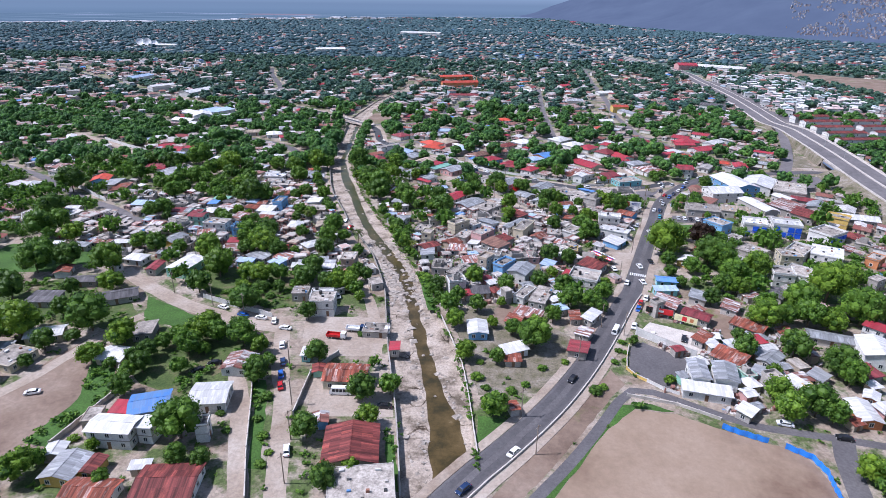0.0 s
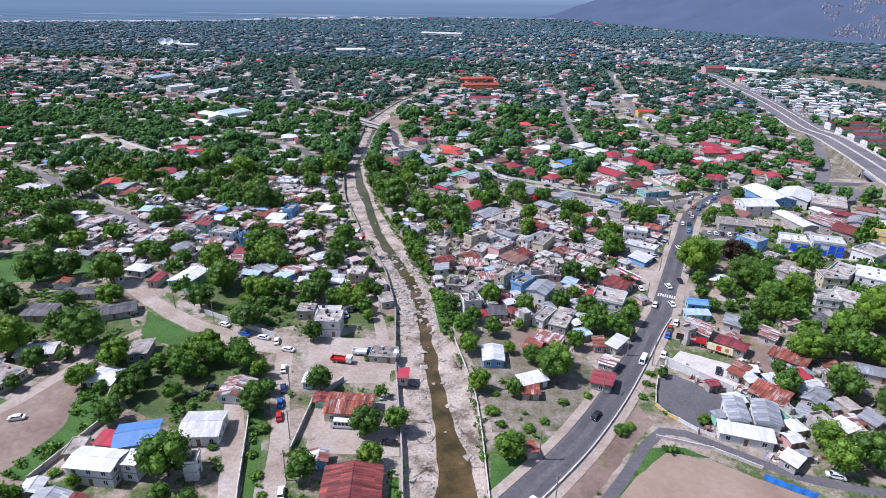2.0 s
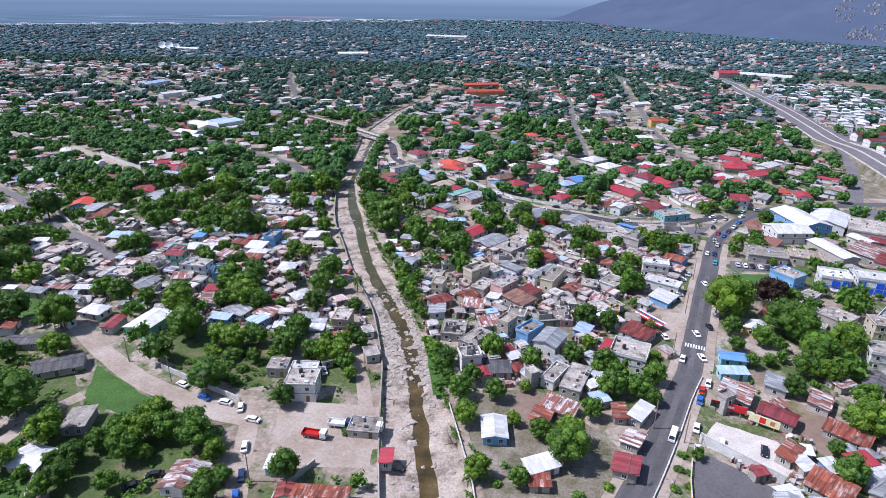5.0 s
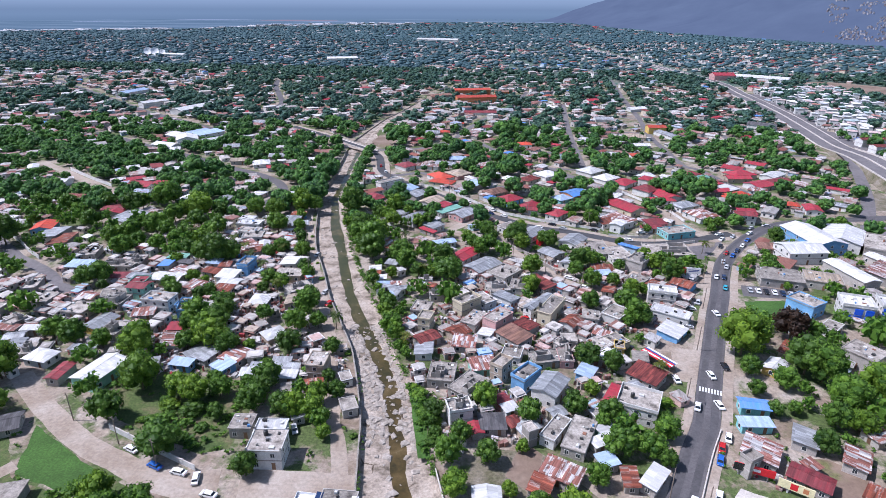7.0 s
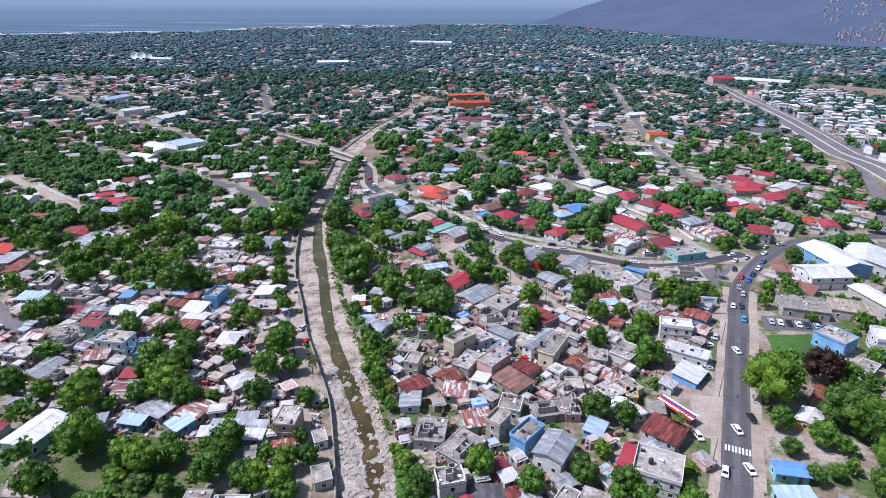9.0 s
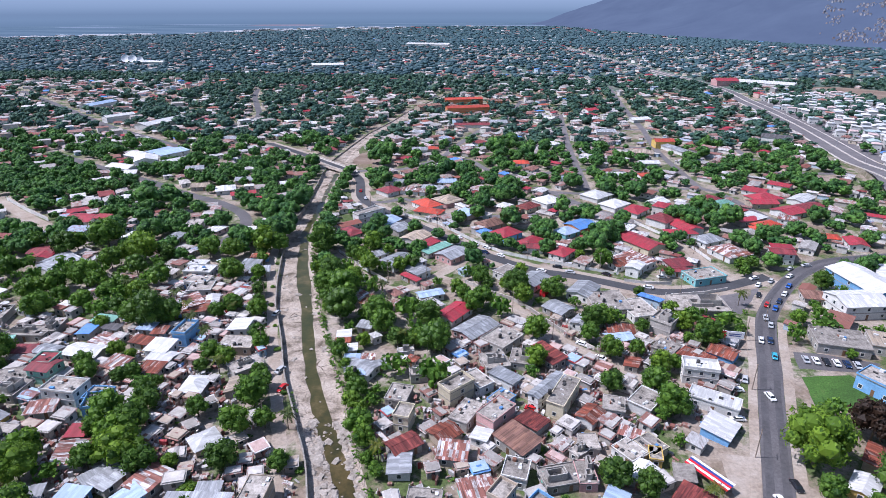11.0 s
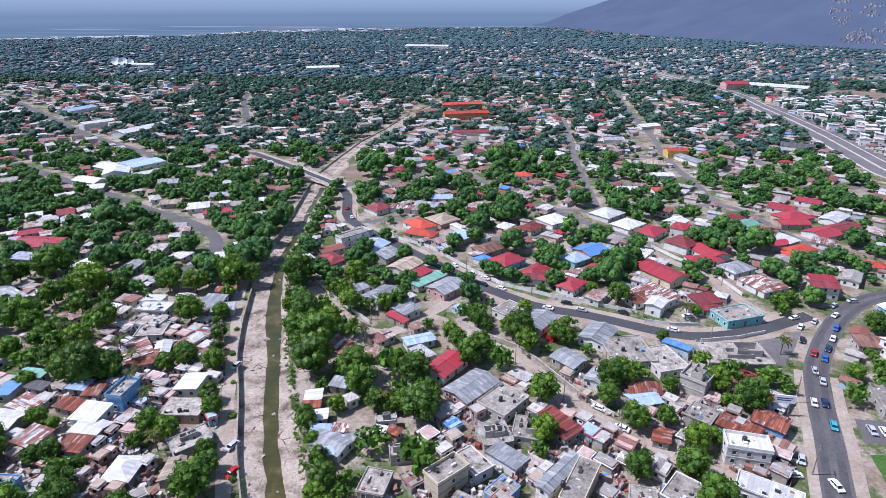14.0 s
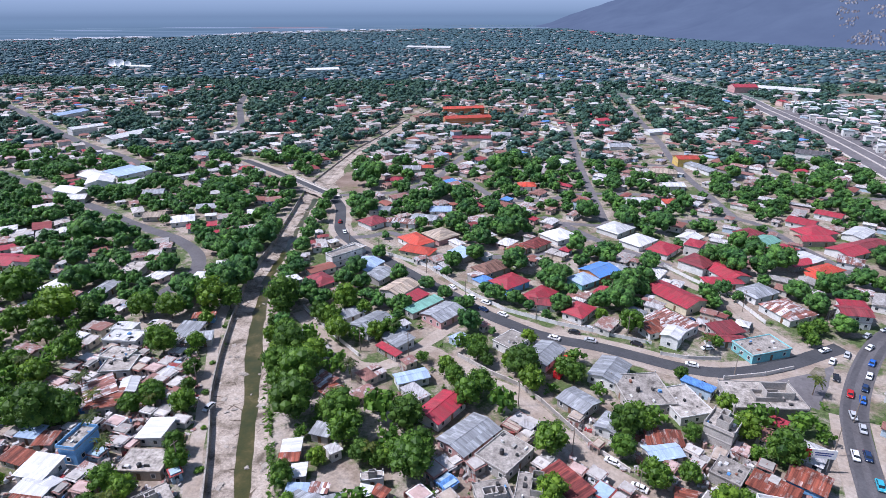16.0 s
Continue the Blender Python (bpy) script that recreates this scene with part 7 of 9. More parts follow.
car(-3.6, 401.8, -39, "white")
car(21.8, 376.5, -24, "white")
car(29.4, 381.3, -18, "black")
car(-18.1, 414.6, -53, "white")
car(113.8, 369.9, 54, "white")
car(134.8, 388.4, 41, "silver")
car(144.3, 392.9, 7, "silver")
car(126.5, 370.0, 52, "blue")
car(121.3, 362.0, 55, "white")
car(116.2, 355.0, 58, "navy")
car(110.0, 351.5, 60, "red")
car(112.0, 348.6, 62, "blue")
car(99.7, 323.2, 71, "navy")
car(96.9, 312.6, 71, "teal")
car(81.6, 297.9, 70, "silver")
car(-128.0, 139.5, 20, "white")
car(-94.2, 194.2, -22, "white")
car(-84.6, 189.1, -20, "blue")
car(-77.4, 187.7, -9, "white")
car(-72.0, 186.1, -73, "white")
car(-66.4, 181.5, -9, "white")
car(-64.0, 170.8, -74, "white")
car(-60.5, 161.1, -69, "navy")
car(-57.3, 148.9, -69, "red")
car(-59.0, 154.5, -69, "blue")
car(-46.8, 122.4, -75, "white")
car(11.3, 126.7, 52, "white")
car(61.9, 229.4, 69, "white")
car(30.6, 160.1, 59, "black")
car(86.7, 144.1, -12, "white")
car(100.0, 139.5, -9, "black")
car(-1.1, 113.4, 51, "navy")
car(-41.9, 133.0, 100, "white")
car(-24.8, 142.2, 0, "black")
car(-63.2, 194.9, 10, "silver")
car(54.7, 185.1, 75, "white")
car(-85.2, 154.3, 40, "black")
car(-81.7, 158.6, 20, "black")
car(70.9, 246.4, 98, "white")
car(85.8, 289.1, 98, "white")
car(120.9, 374.5, 54, "silver")
car(104.6, 334.6, 68, "silver")
car(96.6, 323.2, 71, "white")
car(72.0, 277.4, 0, "white")
car(76.9, 291.9, 0, "white")
car(59.1, 242.9, 100, "white")
car(68.5, 230.8, 98, "white")
car(77.0, 251.9, 95, "black")
car(37.8, 267.7, -10, "white")
car(32.1, 314.9, -30, "white")
car(37.1, 306.3, -30, "white")
car(-7.1, 251.7, -45, "white")
car(-3.8, 246.7, -45, "white")
car(12.5, 276.7, -20, "red")
car(2.9, 277.5, -10, "black")
car(24.3, 271.2, -40, "red")
car(31.4, 293.3, 60, "navy")
car(-69.2, 289.6, 70, "silver")
car(-65.1, 280.1, 70, "red")
car(110.1, 360.1, 63, "black")
car(105.1, 340.6, 73, "silver")
car(131.3, 380.1, 41, "white")
car(114.7, 376.7, 24, "white")
car(-9.4, 406.3, -53, "white")
car(3.3, 392.5, -39, "white")
car(-4.4, 395.9, -39, "navy")
car(34.6, 376.0, -18, "silver")
car(66.2, 363.4, -17, "white")
car(65.6, 352.2, 20, "black")
car(-84.0, 326.9, 75, "silver")
car(-147.4, 381.3, 40, "white")
car(-148.8, 367.9, 30, "silver")
car(-128.0, 374.1, 10, "white")
car(-80.8, 476.1, -69, "white")
car(-87.3, 491.7, -82, "red")

# ---- bridge, river walls, rubble ----
GIRDER = plain("blue_grey_girder", (0.12, 0.17, 0.27), 0.6)
part("deck", Shape().box(-15.5, 15.5, -12.9, 12.9, 4.55, 5.38), BLOCK, overpass)
for u in (-12.6, -8.4, -4.2, 0, 4.2, 8.4, 12.6):
    part("girder", Shape().box(-15, 15, u - 0.3, u + 0.3, 3.3, 4.55), GIRDER, overpass)
for u in (-15.5, 14.7):
    part("abutment", Shape().box(u, u + 0.8, -13.5, 13.5, -0.3, 4.55), BLOCK, overpass)
bridge = tagged(new("bridge"), "low concrete road bridge with parapets over the river", "bridge")
ba, bb = Vector((-147, 580.5)), Vector((-103, 538))
bl, bang = (bb - ba).length, math.degrees(math.atan2(bb.y - ba.y, bb.x - ba.x))
bridge.matrix_basis = pose(ba.x, ba.y, 0, 0, 0, bang)
part("deck", Shape().box(0, bl, -4.2, 4.2, -0.7, 0.06), KERB, bridge)
part("roadway", Shape().box(0, bl, -2.8, 2.8, 0.06, 0.11), ASPHALT_NEW, bridge)
for sy in (-4.0, 4.0):
    part("parapet", Shape().box(0, bl, sy - 0.15, sy + 0.15, 0.06, 1.1), KERB, bridge, "pale concrete parapet")
    for k in range(12):
        part("post", Shape().box(bl * k / 11 - 0.22, bl * k / 11 + 0.22, sy - 0.22, sy + 0.22, 0.06, 1.3), KERB, bridge)
for u in (0.3, 0.5, 0.72):
    part("pier", Shape().box(bl * u - 0.5, bl * u + 0.5, -3.8, 3.8, -3.2, -0.7), BLOCK, bridge)

RIVERWALL = surface("old_river_wall", [(0.3, (0.20, 0.18, 0.155)), (0.7, (0.38, 0.35, 0.31))], 0.4, fine=2.0, depth=0.4)
left_bank = [(river_at(y)[0] - 0.55, y) for y in range(165, 541, 12)]
ribbon("river_wall", "weathered dark concrete river wall with a capping", left_bank, 0.45, 0.8, RIVERWALL, 0.0, category="wall")
ribbon("river_wall", "grey concrete river wall beside the yards", [(river_at(y)[0] - 0.5, y) for y in range(110, 171, 12)], 0.4, 0.9, BLOCK, 0.0, category="wall")
ribbon("river_wall", "low pale concrete wall on the open bank", [(river_at(y)[3] + 0.9, y) for y in range(126, 206, 10)], 0.3, 0.8, KERB, 0.0, category="wall")
area("grass_verge", "green grass on the top of the river bank", [(-18, 200), (-14.5, 200), (-19, 222), (-24, 232), (-26, 231), (-22.5, 220)], GRASS, 0.03)
area("grass_verge", "green weeds between the yards and the river", [(-19.5, 112), (-16.5, 112), (-20.5, 131), (-22.5, 131)], GRASS, 0.035)

rr = np.random.RandomState(12)
rock_v, rock_q, base = [], [], 0
for k in range(1350):
    y = rr.uniform(205, 268) if k < 640 else rr.uniform(112, 210) if k < 1100 else rr.uniform(118, 520)
    a, wa, wb, b = river_at(y)
    side = rr.rand()
    x = rr.uniform(a + 0.4, wa + 0.3) if side < 0.6 else rr.uniform(wb - 0.2, b - 0.2) if side < 0.9 else rr.uniform(wa, wb)
    s = rr.uniform(0.2, 1.0) ** 3 * 1.5 + 0.15
    if 640 <= k < 1100 and k % 3:
        continue
    if 640 <= k < 1100:
        s = rr.uniform(0.2, 1.0) ** 3 * 0.7 + 0.12
        x = wa - abs(rr.normal()) * 1.6 if rr.rand() < 0.7 else wb + abs(rr.normal()) * 0.7
    c = np.array([(-1, -1, -0.3), (1, -1, -0.3), (1, 1, -0.3), (-1, 1, -0.3), (-0.7, -0.6, 0.5), (0.6, -0.7, 0.55), (0.7, 0.6, 0.45), (-0.6, 0.7, 0.5)]) * rr.uniform(0.45, 1.3, (8, 3)) * (s, s * 0.8, s * 0.4)
    t = rr.uniform(0, 6.28)
    rock_v.append(np.stack([x + c[:, 0] * math.cos(t) - c[:, 1] * math.sin(t), y + c[:, 0] * math.sin(t) + c[:, 1] * math.cos(t), BED * 0.9 + c[:, 2] + 0.1], 1))
    rock_q.append(np.array([(4, 5, 6, 7), (0, 1, 5, 4), (1, 2, 6, 5), (2, 3, 7, 6), (3, 0, 4, 7)]) + base)
    base += 8


def joined(name, verts, quads, mat, label, category, smooth=False):
    """One mesh from arrays of corners and of faces with three or four corners each."""
    me = bpy.data.meshes.new(name)
    v = np.concatenate(verts).astype(np.float32)
    q = np.concatenate(quads).astype(np.int32)
    me.vertices.add(len(v))
    me.vertices.foreach_set("co", v.ravel())
    me.loops.add(q.size)
    me.loops.foreach_set("vertex_index", q.ravel())
    me.polygons.add(len(q))
    me.polygons.foreach_set("loop_start", np.arange(0, q.size, q.shape[1], dtype=np.int32))
    me.materials.append(mat)
    me.update(calc_edges=True)
    if smooth:
        me.shade_smooth()
    else:
        me.shade_flat()
    return tagged(new(name, me), label, category, kind="stuff")


joined("rubble", rock_v, rock_q, ROCK, "pale broken concrete slabs and stones along the river bed", "rubble")

area("scrub_ground", "dry grassy bank between the road and the path", [(3, 108), (13.5, 123.5), (26, 140), (37, 157), (43.5, 167), (46.5, 159.5), (41, 152.5), (30.5, 136.5), (21, 123), (11, 109)], DIRT, 0.028)
area("grass_strip", "overgrown green strip beside the dirt lane", [(-67, 152), (-62.5, 152), (-57, 135), (-51.5, 116), (-54.5, 116), (-61, 137)], GRASS, 0.04)
# ---- road furniture ----
TRACK = surface("tyre_polished_asphalt", [(0.3, (0.066, 0.062, 0.065)), (0.7, (0.105, 0.100, 0.104))], 0.06, rough=0.7, fine=0.9, depth=0.3)
main_line = dense(MAIN)
for off in (-2.0, 1.9):
    line = [l for l, r in sides(main_line, off)]
    v, f = [], []
    for i, (l, r) in enumerate(sides(line, 0.95)):
        w = 0.25 * noise.noise((l.x * 0.1, l.y * 0.1, off))
        v += [(l.x + w, l.y, 0.066), (r.x + w, r.y, 0.066)]
        if i:
            f.append((2 * i - 2, 2 * i - 1, 2 * i + 1, 2 * i))
    tagged(link_mesh("road_lane", v, f, TRACK), "dark tyre-polished lane of the main road", "road", kind="structure")
crossing = tagged(new("crosswalk"), "worn white zebra crossing painted over the main road", "crosswalk", kind="structure")
crossing.matrix_basis = pose(68.6, 238.4, 0.075, 0, 0, -19)
for k in range(9):
    part("bar", Shape().box(-3.5 + k * 0.86, -3.0 + k * 0.86, -1.3, 1.3, 0, 0.004), MARK, crossing)

for x, y, a in ((-44, 112, 70), (-47.2, 127, 70), (-51.3, 141, 70), (-58, 160, 70), (-99, 196, 155), (-84, 189, 155), (-118, 204, 155), (14, 141.5, 50), (34, 171, 60), (45, 193, 65), (59, 231, 70),
                (71, 262, 70)):
    utility_pole(x, y, a)
for x, y, a in ((82, 293, 70), (91, 323, 70), (17, 127, 50), (52, 188, 65), (-46, 362, 130), (-29, 361, 50), (8, 337, -40), (22, 318, -40), (36, 303, -40), (-75, 464, 150), (-56, 445.5, 150),
                (-31, 429, 130), (-12, 403, 130), (16, 390.5, 160), (48, 379, 160), (78, 358.5, 0), (97, 404, -60), (-64, 262, 70), (-80, 302, 70), (-92, 336, 70), (104, 338, 70), (147, 470, -70), (139, 545, 90), (137, 600, 90)):
    utility_pole(x, y, a)

wall_line("long white plastered wall along a street", [(-268.0, 346.5), (-252.0, 336.5), (-236.3, 326.5), (-222.4, 315.6), (-211, 308)], 2.2)
wall_line("long white plastered wall along a street", [(-303.0, 454.5), (-272.2, 434), (-249.8, 420.5)], 2.2)
wall_line("long white garden wall along the street", [(-105, 201.5), (-86.3, 194), (-73.8, 189.2)])
wall_line("white garden wall with piers along the road", [(-57, 451), (-31.4, 435.5), (-10.7, 410.5), (4.5, 396), (24, 387), (40, 381.8)], 1.5)
wall_line("white wall in front of the shops", [(42, 381), (56, 376.2)], 1.2)
wall_line("white wall in front of the car yard", [(57.5, 369.5), (66, 367.6), (77, 368)], 1.2)
wall_line("pale low wall beside the sports field", [(45.8, 153.6), (59.3, 150.5), (69.7, 144.8)], 0.9, mat=KERB)
wall_line("white wall between the car park and the yard", [(56.4, 189.2), (64.5, 182.5), (72.7, 175.8)], 2.9, 0.5)
wall_line("low yellow and white wall around the car park", [(52.2, 181), (50, 174), (48.6, 167.5), (50.5, 163.8), (53.5, 161.2)], 1.0, mat=WALLS["yellow"])
wall_line("pale wall of the car park", [(53.5, 161.2), (57.5, 157.5), (61.5, 155.5)], 1.0)
wall_line("grey block wall by the dirt field", [(-108.2, 119.3), (-104.2, 140.7), (-110.4, 154.6), (-118, 163)], 1.6, mat=BLOCK)
wall_line("grey block wall around the bus yard", [(-49.5, 136.5), (-50, 156), (-44, 168)], 1.6, mat=BLOCK)
wall_line("grey block wall along the lane", [(-68.3, 156), (-63.2, 141), (-57.2, 122), (-51.4, 106)], 1.5, mat=BLOCK)
wall_line("white wall along the pale residential street", [(77.5, 446), (86, 431.5), (97, 416.5), (102.2, 395)], 1.4)
wall_line("grey garden wall along the dirt street", [(-12, 362), (0, 352.2), (8.2, 347), (15, 339.2), (22.2, 328.4), (29, 318.7), (36, 311.8)], 1.4, mat=BLOCK)
wall_line("white wall at the river end of the street", [(-75.5, 391), (-57, 370), (-46, 359)], 1.4)
wall_line("pale roadside wall below the junction", [(74, 356.3), (88, 359.8), (99, 364.5)], 1.3)


def billboard(x, y, rot, w, h, z, face, label, shapes=()):
    root = tagged(new("billboard"), label, "billboard")
    root.matrix_basis = pose(x, y, 0, 0, 0, rot)
    panel = part("panel", Shape().box(-w / 2, w / 2, -0.12, 0.12, z, z + h), face, root)
    for u in (-w * 0.35, w * 0.35):
        part("post", Shape().rod((u, 0.2, -0.3), (u, 0.2, z + h * 0.8), 0.14, 0.14, 8), STEEL, root)
    for i, (x0, x1, z0, z1, m) in enumerate(shapes):
        part("print", Shape().box(x0, x1, -0.135, -0.12, z + z0, z + z1), m, panel)
    return root


SIGN_WHITE, SIGN_RED, SIGN_NAVY = plain("sign_white", (0.8, 0.8, 0.8), 0.4), plain("sign_red", (0.62, 0.02, 0.03), 0.4), plain("sign_navy", (0.03, 0.06, 0.25), 0.4)
SIGN_YELLOW, SIGN_BLACK = plain("sign_yellow", (0.74, 0.67, 0.40), 0.5), plain("sign_black", (0.02, 0.02, 0.02), 0.5)
billboard(83.4, 316.6, -4, 7.6, 2.7, 4.6, SIGN_WHITE, "white roadside billboard with a red corner and dark writing bars",
          [(-3.8, -2.2, 0.0, 2.7, SIGN_RED), (-1.4, 3.0, 1.5, 1.85, SIGN_NAVY), (-1.2, 2.6, 0.85, 1.2, SIGN_NAVY)])
billboard(67.5, 202.0, -18, 9.4, 2.2, 1.7, SIGN_RED, "long red shop sign with a black end and white bars",
          [(-4.75, -1.4, 0.0, 2.2, SIGN_BLACK), (-4.0, -3.4, 0.4, 1.8, SIGN_WHITE), (-2.9, -1.7, 0.4, 1.8, SIGN_WHITE), (-0.4, 1.4, 0.7, 1.5, SIGN_WHITE)])
billboard(75.5, 197.2, -29, 7.8, 2.4, 1.3, SIGN_YELLOW, "pale yellow painted wall sign with round red and brown shapes", [(-1.2, 0.4, 0.3, 2.1, SIGN_RED), (1.5, 2.7, 0.5, 1.9, WALLS["orange"])])
billboard(126.5, 398, -150, 4.5, 3.5, 2.2, SIGN_BLACK, "dark roadside billboard with pale writing bars", [(-1.6, 1.6, 2.2, 2.6, SIGN_WHITE), (-1.6, 1.2, 1.3, 1.7, SIGN_WHITE)])


def tarp_fence(pts, label):
    root = tagged(new("tarp_fence"), label, "fence")
    for (x0, y0), (x1, y1) in zip(pts, pts[1:]):
        l, a = math.hypot(x1 - x0, y1 - y0), math.degrees(math.atan2(y1 - y0, x1 - x0))
        n = max(2, int(l / 2.2))
        for i in range(n):
            m = pose(x0, y0, 0, 0, 0, a) @ pose(l * i / n, 0, 0)
            s = Shape()
            cols = [(k / 6 * l / n, 0.12 * math.sin(k * 1.1 + i), 1.9 + 0.1 * math.sin(i + k)) for k in range(7)]
            s.add([q for u, b, t in cols for q in ((u, b, 0.1), (u, b * 0.5, t), (u, b * 0.5 + 0.03, t), (u, b + 0.03, 0.1))],
                  [(4 * k + c, 4 * k + (c + 1) % 4, 4 * k + 4 + (c + 1) % 4, 4 * k + 4 + c) for k in range(6) for c in range(4)] + [(3, 2, 1, 0), (24, 25, 26, 27)])
            part("tarp", s, TARP, root, "", m)
            part("post", Shape().rod((0, 0.1, -0.2), (0, 0.1, 2.05), 0.05, 0.05, 6), WOODPOLE, root, "", m)
    return root


tarp_fence([(68.6, 141.2), (73.5, 138.5), (78.8, 136.2)], "bright blue tarpaulin fence beside the dirt sports field")
tarp_fence([(82.4, 134.6), (87.4, 131), (88.6, 126), (87.5, 119.2), (86.5, 112)], "curved bright blue tarpaulin fence at the field's corner")

box = tagged(new("shipping_container"), "red corrugated steel shipping container beside a house", "container")
box.matrix_basis = pose(22.9, 357.2, 0.05, 0, 0, 67)
s = Shape().box(-6.05, 6.05, -1.2, 1.2, 0.1, 2.55)
for k in range(24):
    for sy in (-1.2, 1.2):
        s.box(-5.9 + k * 0.5, -5.68 + k * 0.5, sy - 0.05, sy + 0.05, 0.2, 2.45)
part("body", s, SIGN_RED, box)
for sy in (-0.6, 0.6):
    part("door", Shape().box(-6.1, -6.04, sy - 0.56, sy + 0.56, 0.2, 2.45), SIGN_RED, box)
for sy in (-0.2, 0.2):
    part("lock_bar", Shape().rod((-6.13, sy, 0.2), (-6.13, sy, 2.45), 0.03, 0.03, 6), STEEL, box)

for k in range(6):
    car(106.5 + 3.1 * k, 311.5 - 0.45 * k, 82, ("silver", "white", "black", "white", "navy", "silver")[k])
van(-38.6, 147.3, 2, 6.6, "white", word="minibus")
van(49.5, 190.0, 66, 5.2, "white", word="delivery_van")
van(27.0, 306.8, -35, 5.0, "white", word="minibus")
van(-126.5, 396.5, 25, 9.0, "silver", word="bus")
lorry(-47.2, 177.5, 175, "white", "red")
lorry(-41.5, 182.5, 178, "navy", "white")
lorry(-32.8, 182.0, 180, "white", "white")
for x, y, z in ((-57.5, 197.2, 6.2), (41.5, 225, 5.6), (-88.5, 299, 2.81), (17.5, 277.5, 5.8), (-42.5, 284, 5.6), (44, 343, 3.16), (-129, 275, 3.16), (-121, 344.5, 2.98), (3, 312, 3.33), (66, 297.5, 5.7)):
    water_tank(x, y, z)
for x, y, s in ((-110.5, 312, 1.0), (-100, 324, 0.9), (-45, 345, 1.0), (-36, 372, 0.9), (98.5, 350.5, 0.9), (73, 372, 0.9), (-57, 262, 0.9), (54, 244, 0.8), (-126, 330, 1.0), (-68, 343, 0.9), (-29, 252, 0.8), (-150.2, 337.5, 1.0), (-100.9, 303.9, 0.9), (-88.6, 286.6, 0.9), (-117.5, 322.9, 0.9), (-31.9, 308.5, 0.9)):
    palm(x, y, s)
for y in range(206, 232, 4):
    tree(river_at(y)[3] + 3.2 + 1.5 * math.sin(y), float(y), 2.2 + 0.6 * math.cos(y), bush=True)


def open_spot(x, y, r):
    """True where no house stands within reach of a trunk."""
    for cx, cy, a, b, rot in TAKEN:
        c, sn = math.cos(rot), math.sin(rot)
        if abs((x - cx) * c + (y - cy) * sn) < a + r and abs(-(x - cx) * sn + (y - cy) * c) < b + r:
            return False
    return True


for y in range(206, 404, 8):
    for off, r in ((-8.6 + 1.5 * math.sin(y), 2.6 + 0.8 * math.sin(y * 1.9)), (-2.2, 1.2 + 0.3 * math.cos(y))):
        x = river_at(y)[0] + off
        if open_spot(x, y, 0.8) and math.sin(y * 2.7 + off) > (-0.5 if off < -4 else 0.1):
            tree(x, float(y), r, bush=off > -4)
for y in range(250, 300, 7):
    tree(river_at(y)[3] + 3.5 + 1.2 * math.sin(y), float(y), 3.0 + 0.8 * math.cos(y * 2.1))
for y in range(330, 540, 9):
    tree(river_at(y)[3] + 4.5 + 2 * math.sin(y), float(y), 3.6 + 0.9 * math.cos(y * 1.7))
    if y > 410:
        tree(river_at(y)[0] - 7 + 2 * math.sin(y * 1.3), float(y), 3.6 + 0.8 * math.cos(y))

awning = tagged(new("awning"), "long striped awning in red, white and blue beside a shop yard", "awning")
awning.matrix_basis = pose(55.6, 252.3, 0, 0, 0, -52)
for k, m in enumerate((SIGN_RED, SIGN_WHITE, SIGN_RED, SIGN_NAVY, SIGN_WHITE)):
    part("stripe", Shape().sheet([(-6, -1.8 + k * 0.72, 2.5 + k * 0.06), (6, -1.8 + k * 0.72, 2.5 + k * 0.06), (6, -1.08 + k * 0.72, 2.56 + k * 0.06), (-6, -1.08 + k * 0.72, 2.56 + k * 0.06)], 0.05), m, awning)
for u in (-5.8, -2, 2, 5.8):
    for q in (-1.7, 1.7):
        part("post", Shape().rod((u, q, -0.2), (u, q, 2.5 if q < 0 else 2.78), 0.05, 0.05, 6), STEEL, awning)
TAKEN.append((55.6, 252.3, 6.5, 2.2, radians(-52)))

# ---- hills, bay and far landmarks ----
FOOT = [(200, 4700), (420, 3500), (650, 2620), (900, 2150), (1120, 1760), (1500, 1480), (2600, 1100)]


def hill_height(x, y):
    """Height of the range that closes the plain on one side."""
    best = 1e9
    inside = False
    for (ax, ay), (bx, by) in zip(FOOT, FOOT[1:]):
        dx, dy = bx - ax, by - ay
        t = min(1, max(0, ((x - ax) * dx + (y - ay) * dy) / (dx * dx + dy * dy)))
        d = math.hypot(x - ax - t * dx, y - ay - t * dy)
        if d < best:
            best, inside = d, (dx * (y - ay) - dy * (x - ax)) > 0
    if not inside:
        return 0.0
    n = noise.fractal((x / 900, y / 900, 3), 1.0, 2.0, 5)
    return max(0.0, best * (0.30 + 0.16 * n) + 22 * n * min(1, best / 200))


def haze_glow(name, stops, scale, stretch):
    """Far land as a backdrop: the air's haze is painted in, and the colour glows unlit."""
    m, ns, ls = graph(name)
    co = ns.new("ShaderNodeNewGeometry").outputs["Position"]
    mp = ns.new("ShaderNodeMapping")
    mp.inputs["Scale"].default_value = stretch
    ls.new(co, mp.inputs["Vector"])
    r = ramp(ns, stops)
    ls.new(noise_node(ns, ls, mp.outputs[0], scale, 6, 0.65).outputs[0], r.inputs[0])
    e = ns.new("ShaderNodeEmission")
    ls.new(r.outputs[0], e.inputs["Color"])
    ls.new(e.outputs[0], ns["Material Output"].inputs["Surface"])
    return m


# Haze and daylight are painted into these glowing colours; no lamp reaches them.
HILLS = haze_glow("hazy_hills", [(0.3, (0.112, 0.152, 0.250)), (0.7, (0.140, 0.188, 0.295))], 0.004, (1, 1, 2))
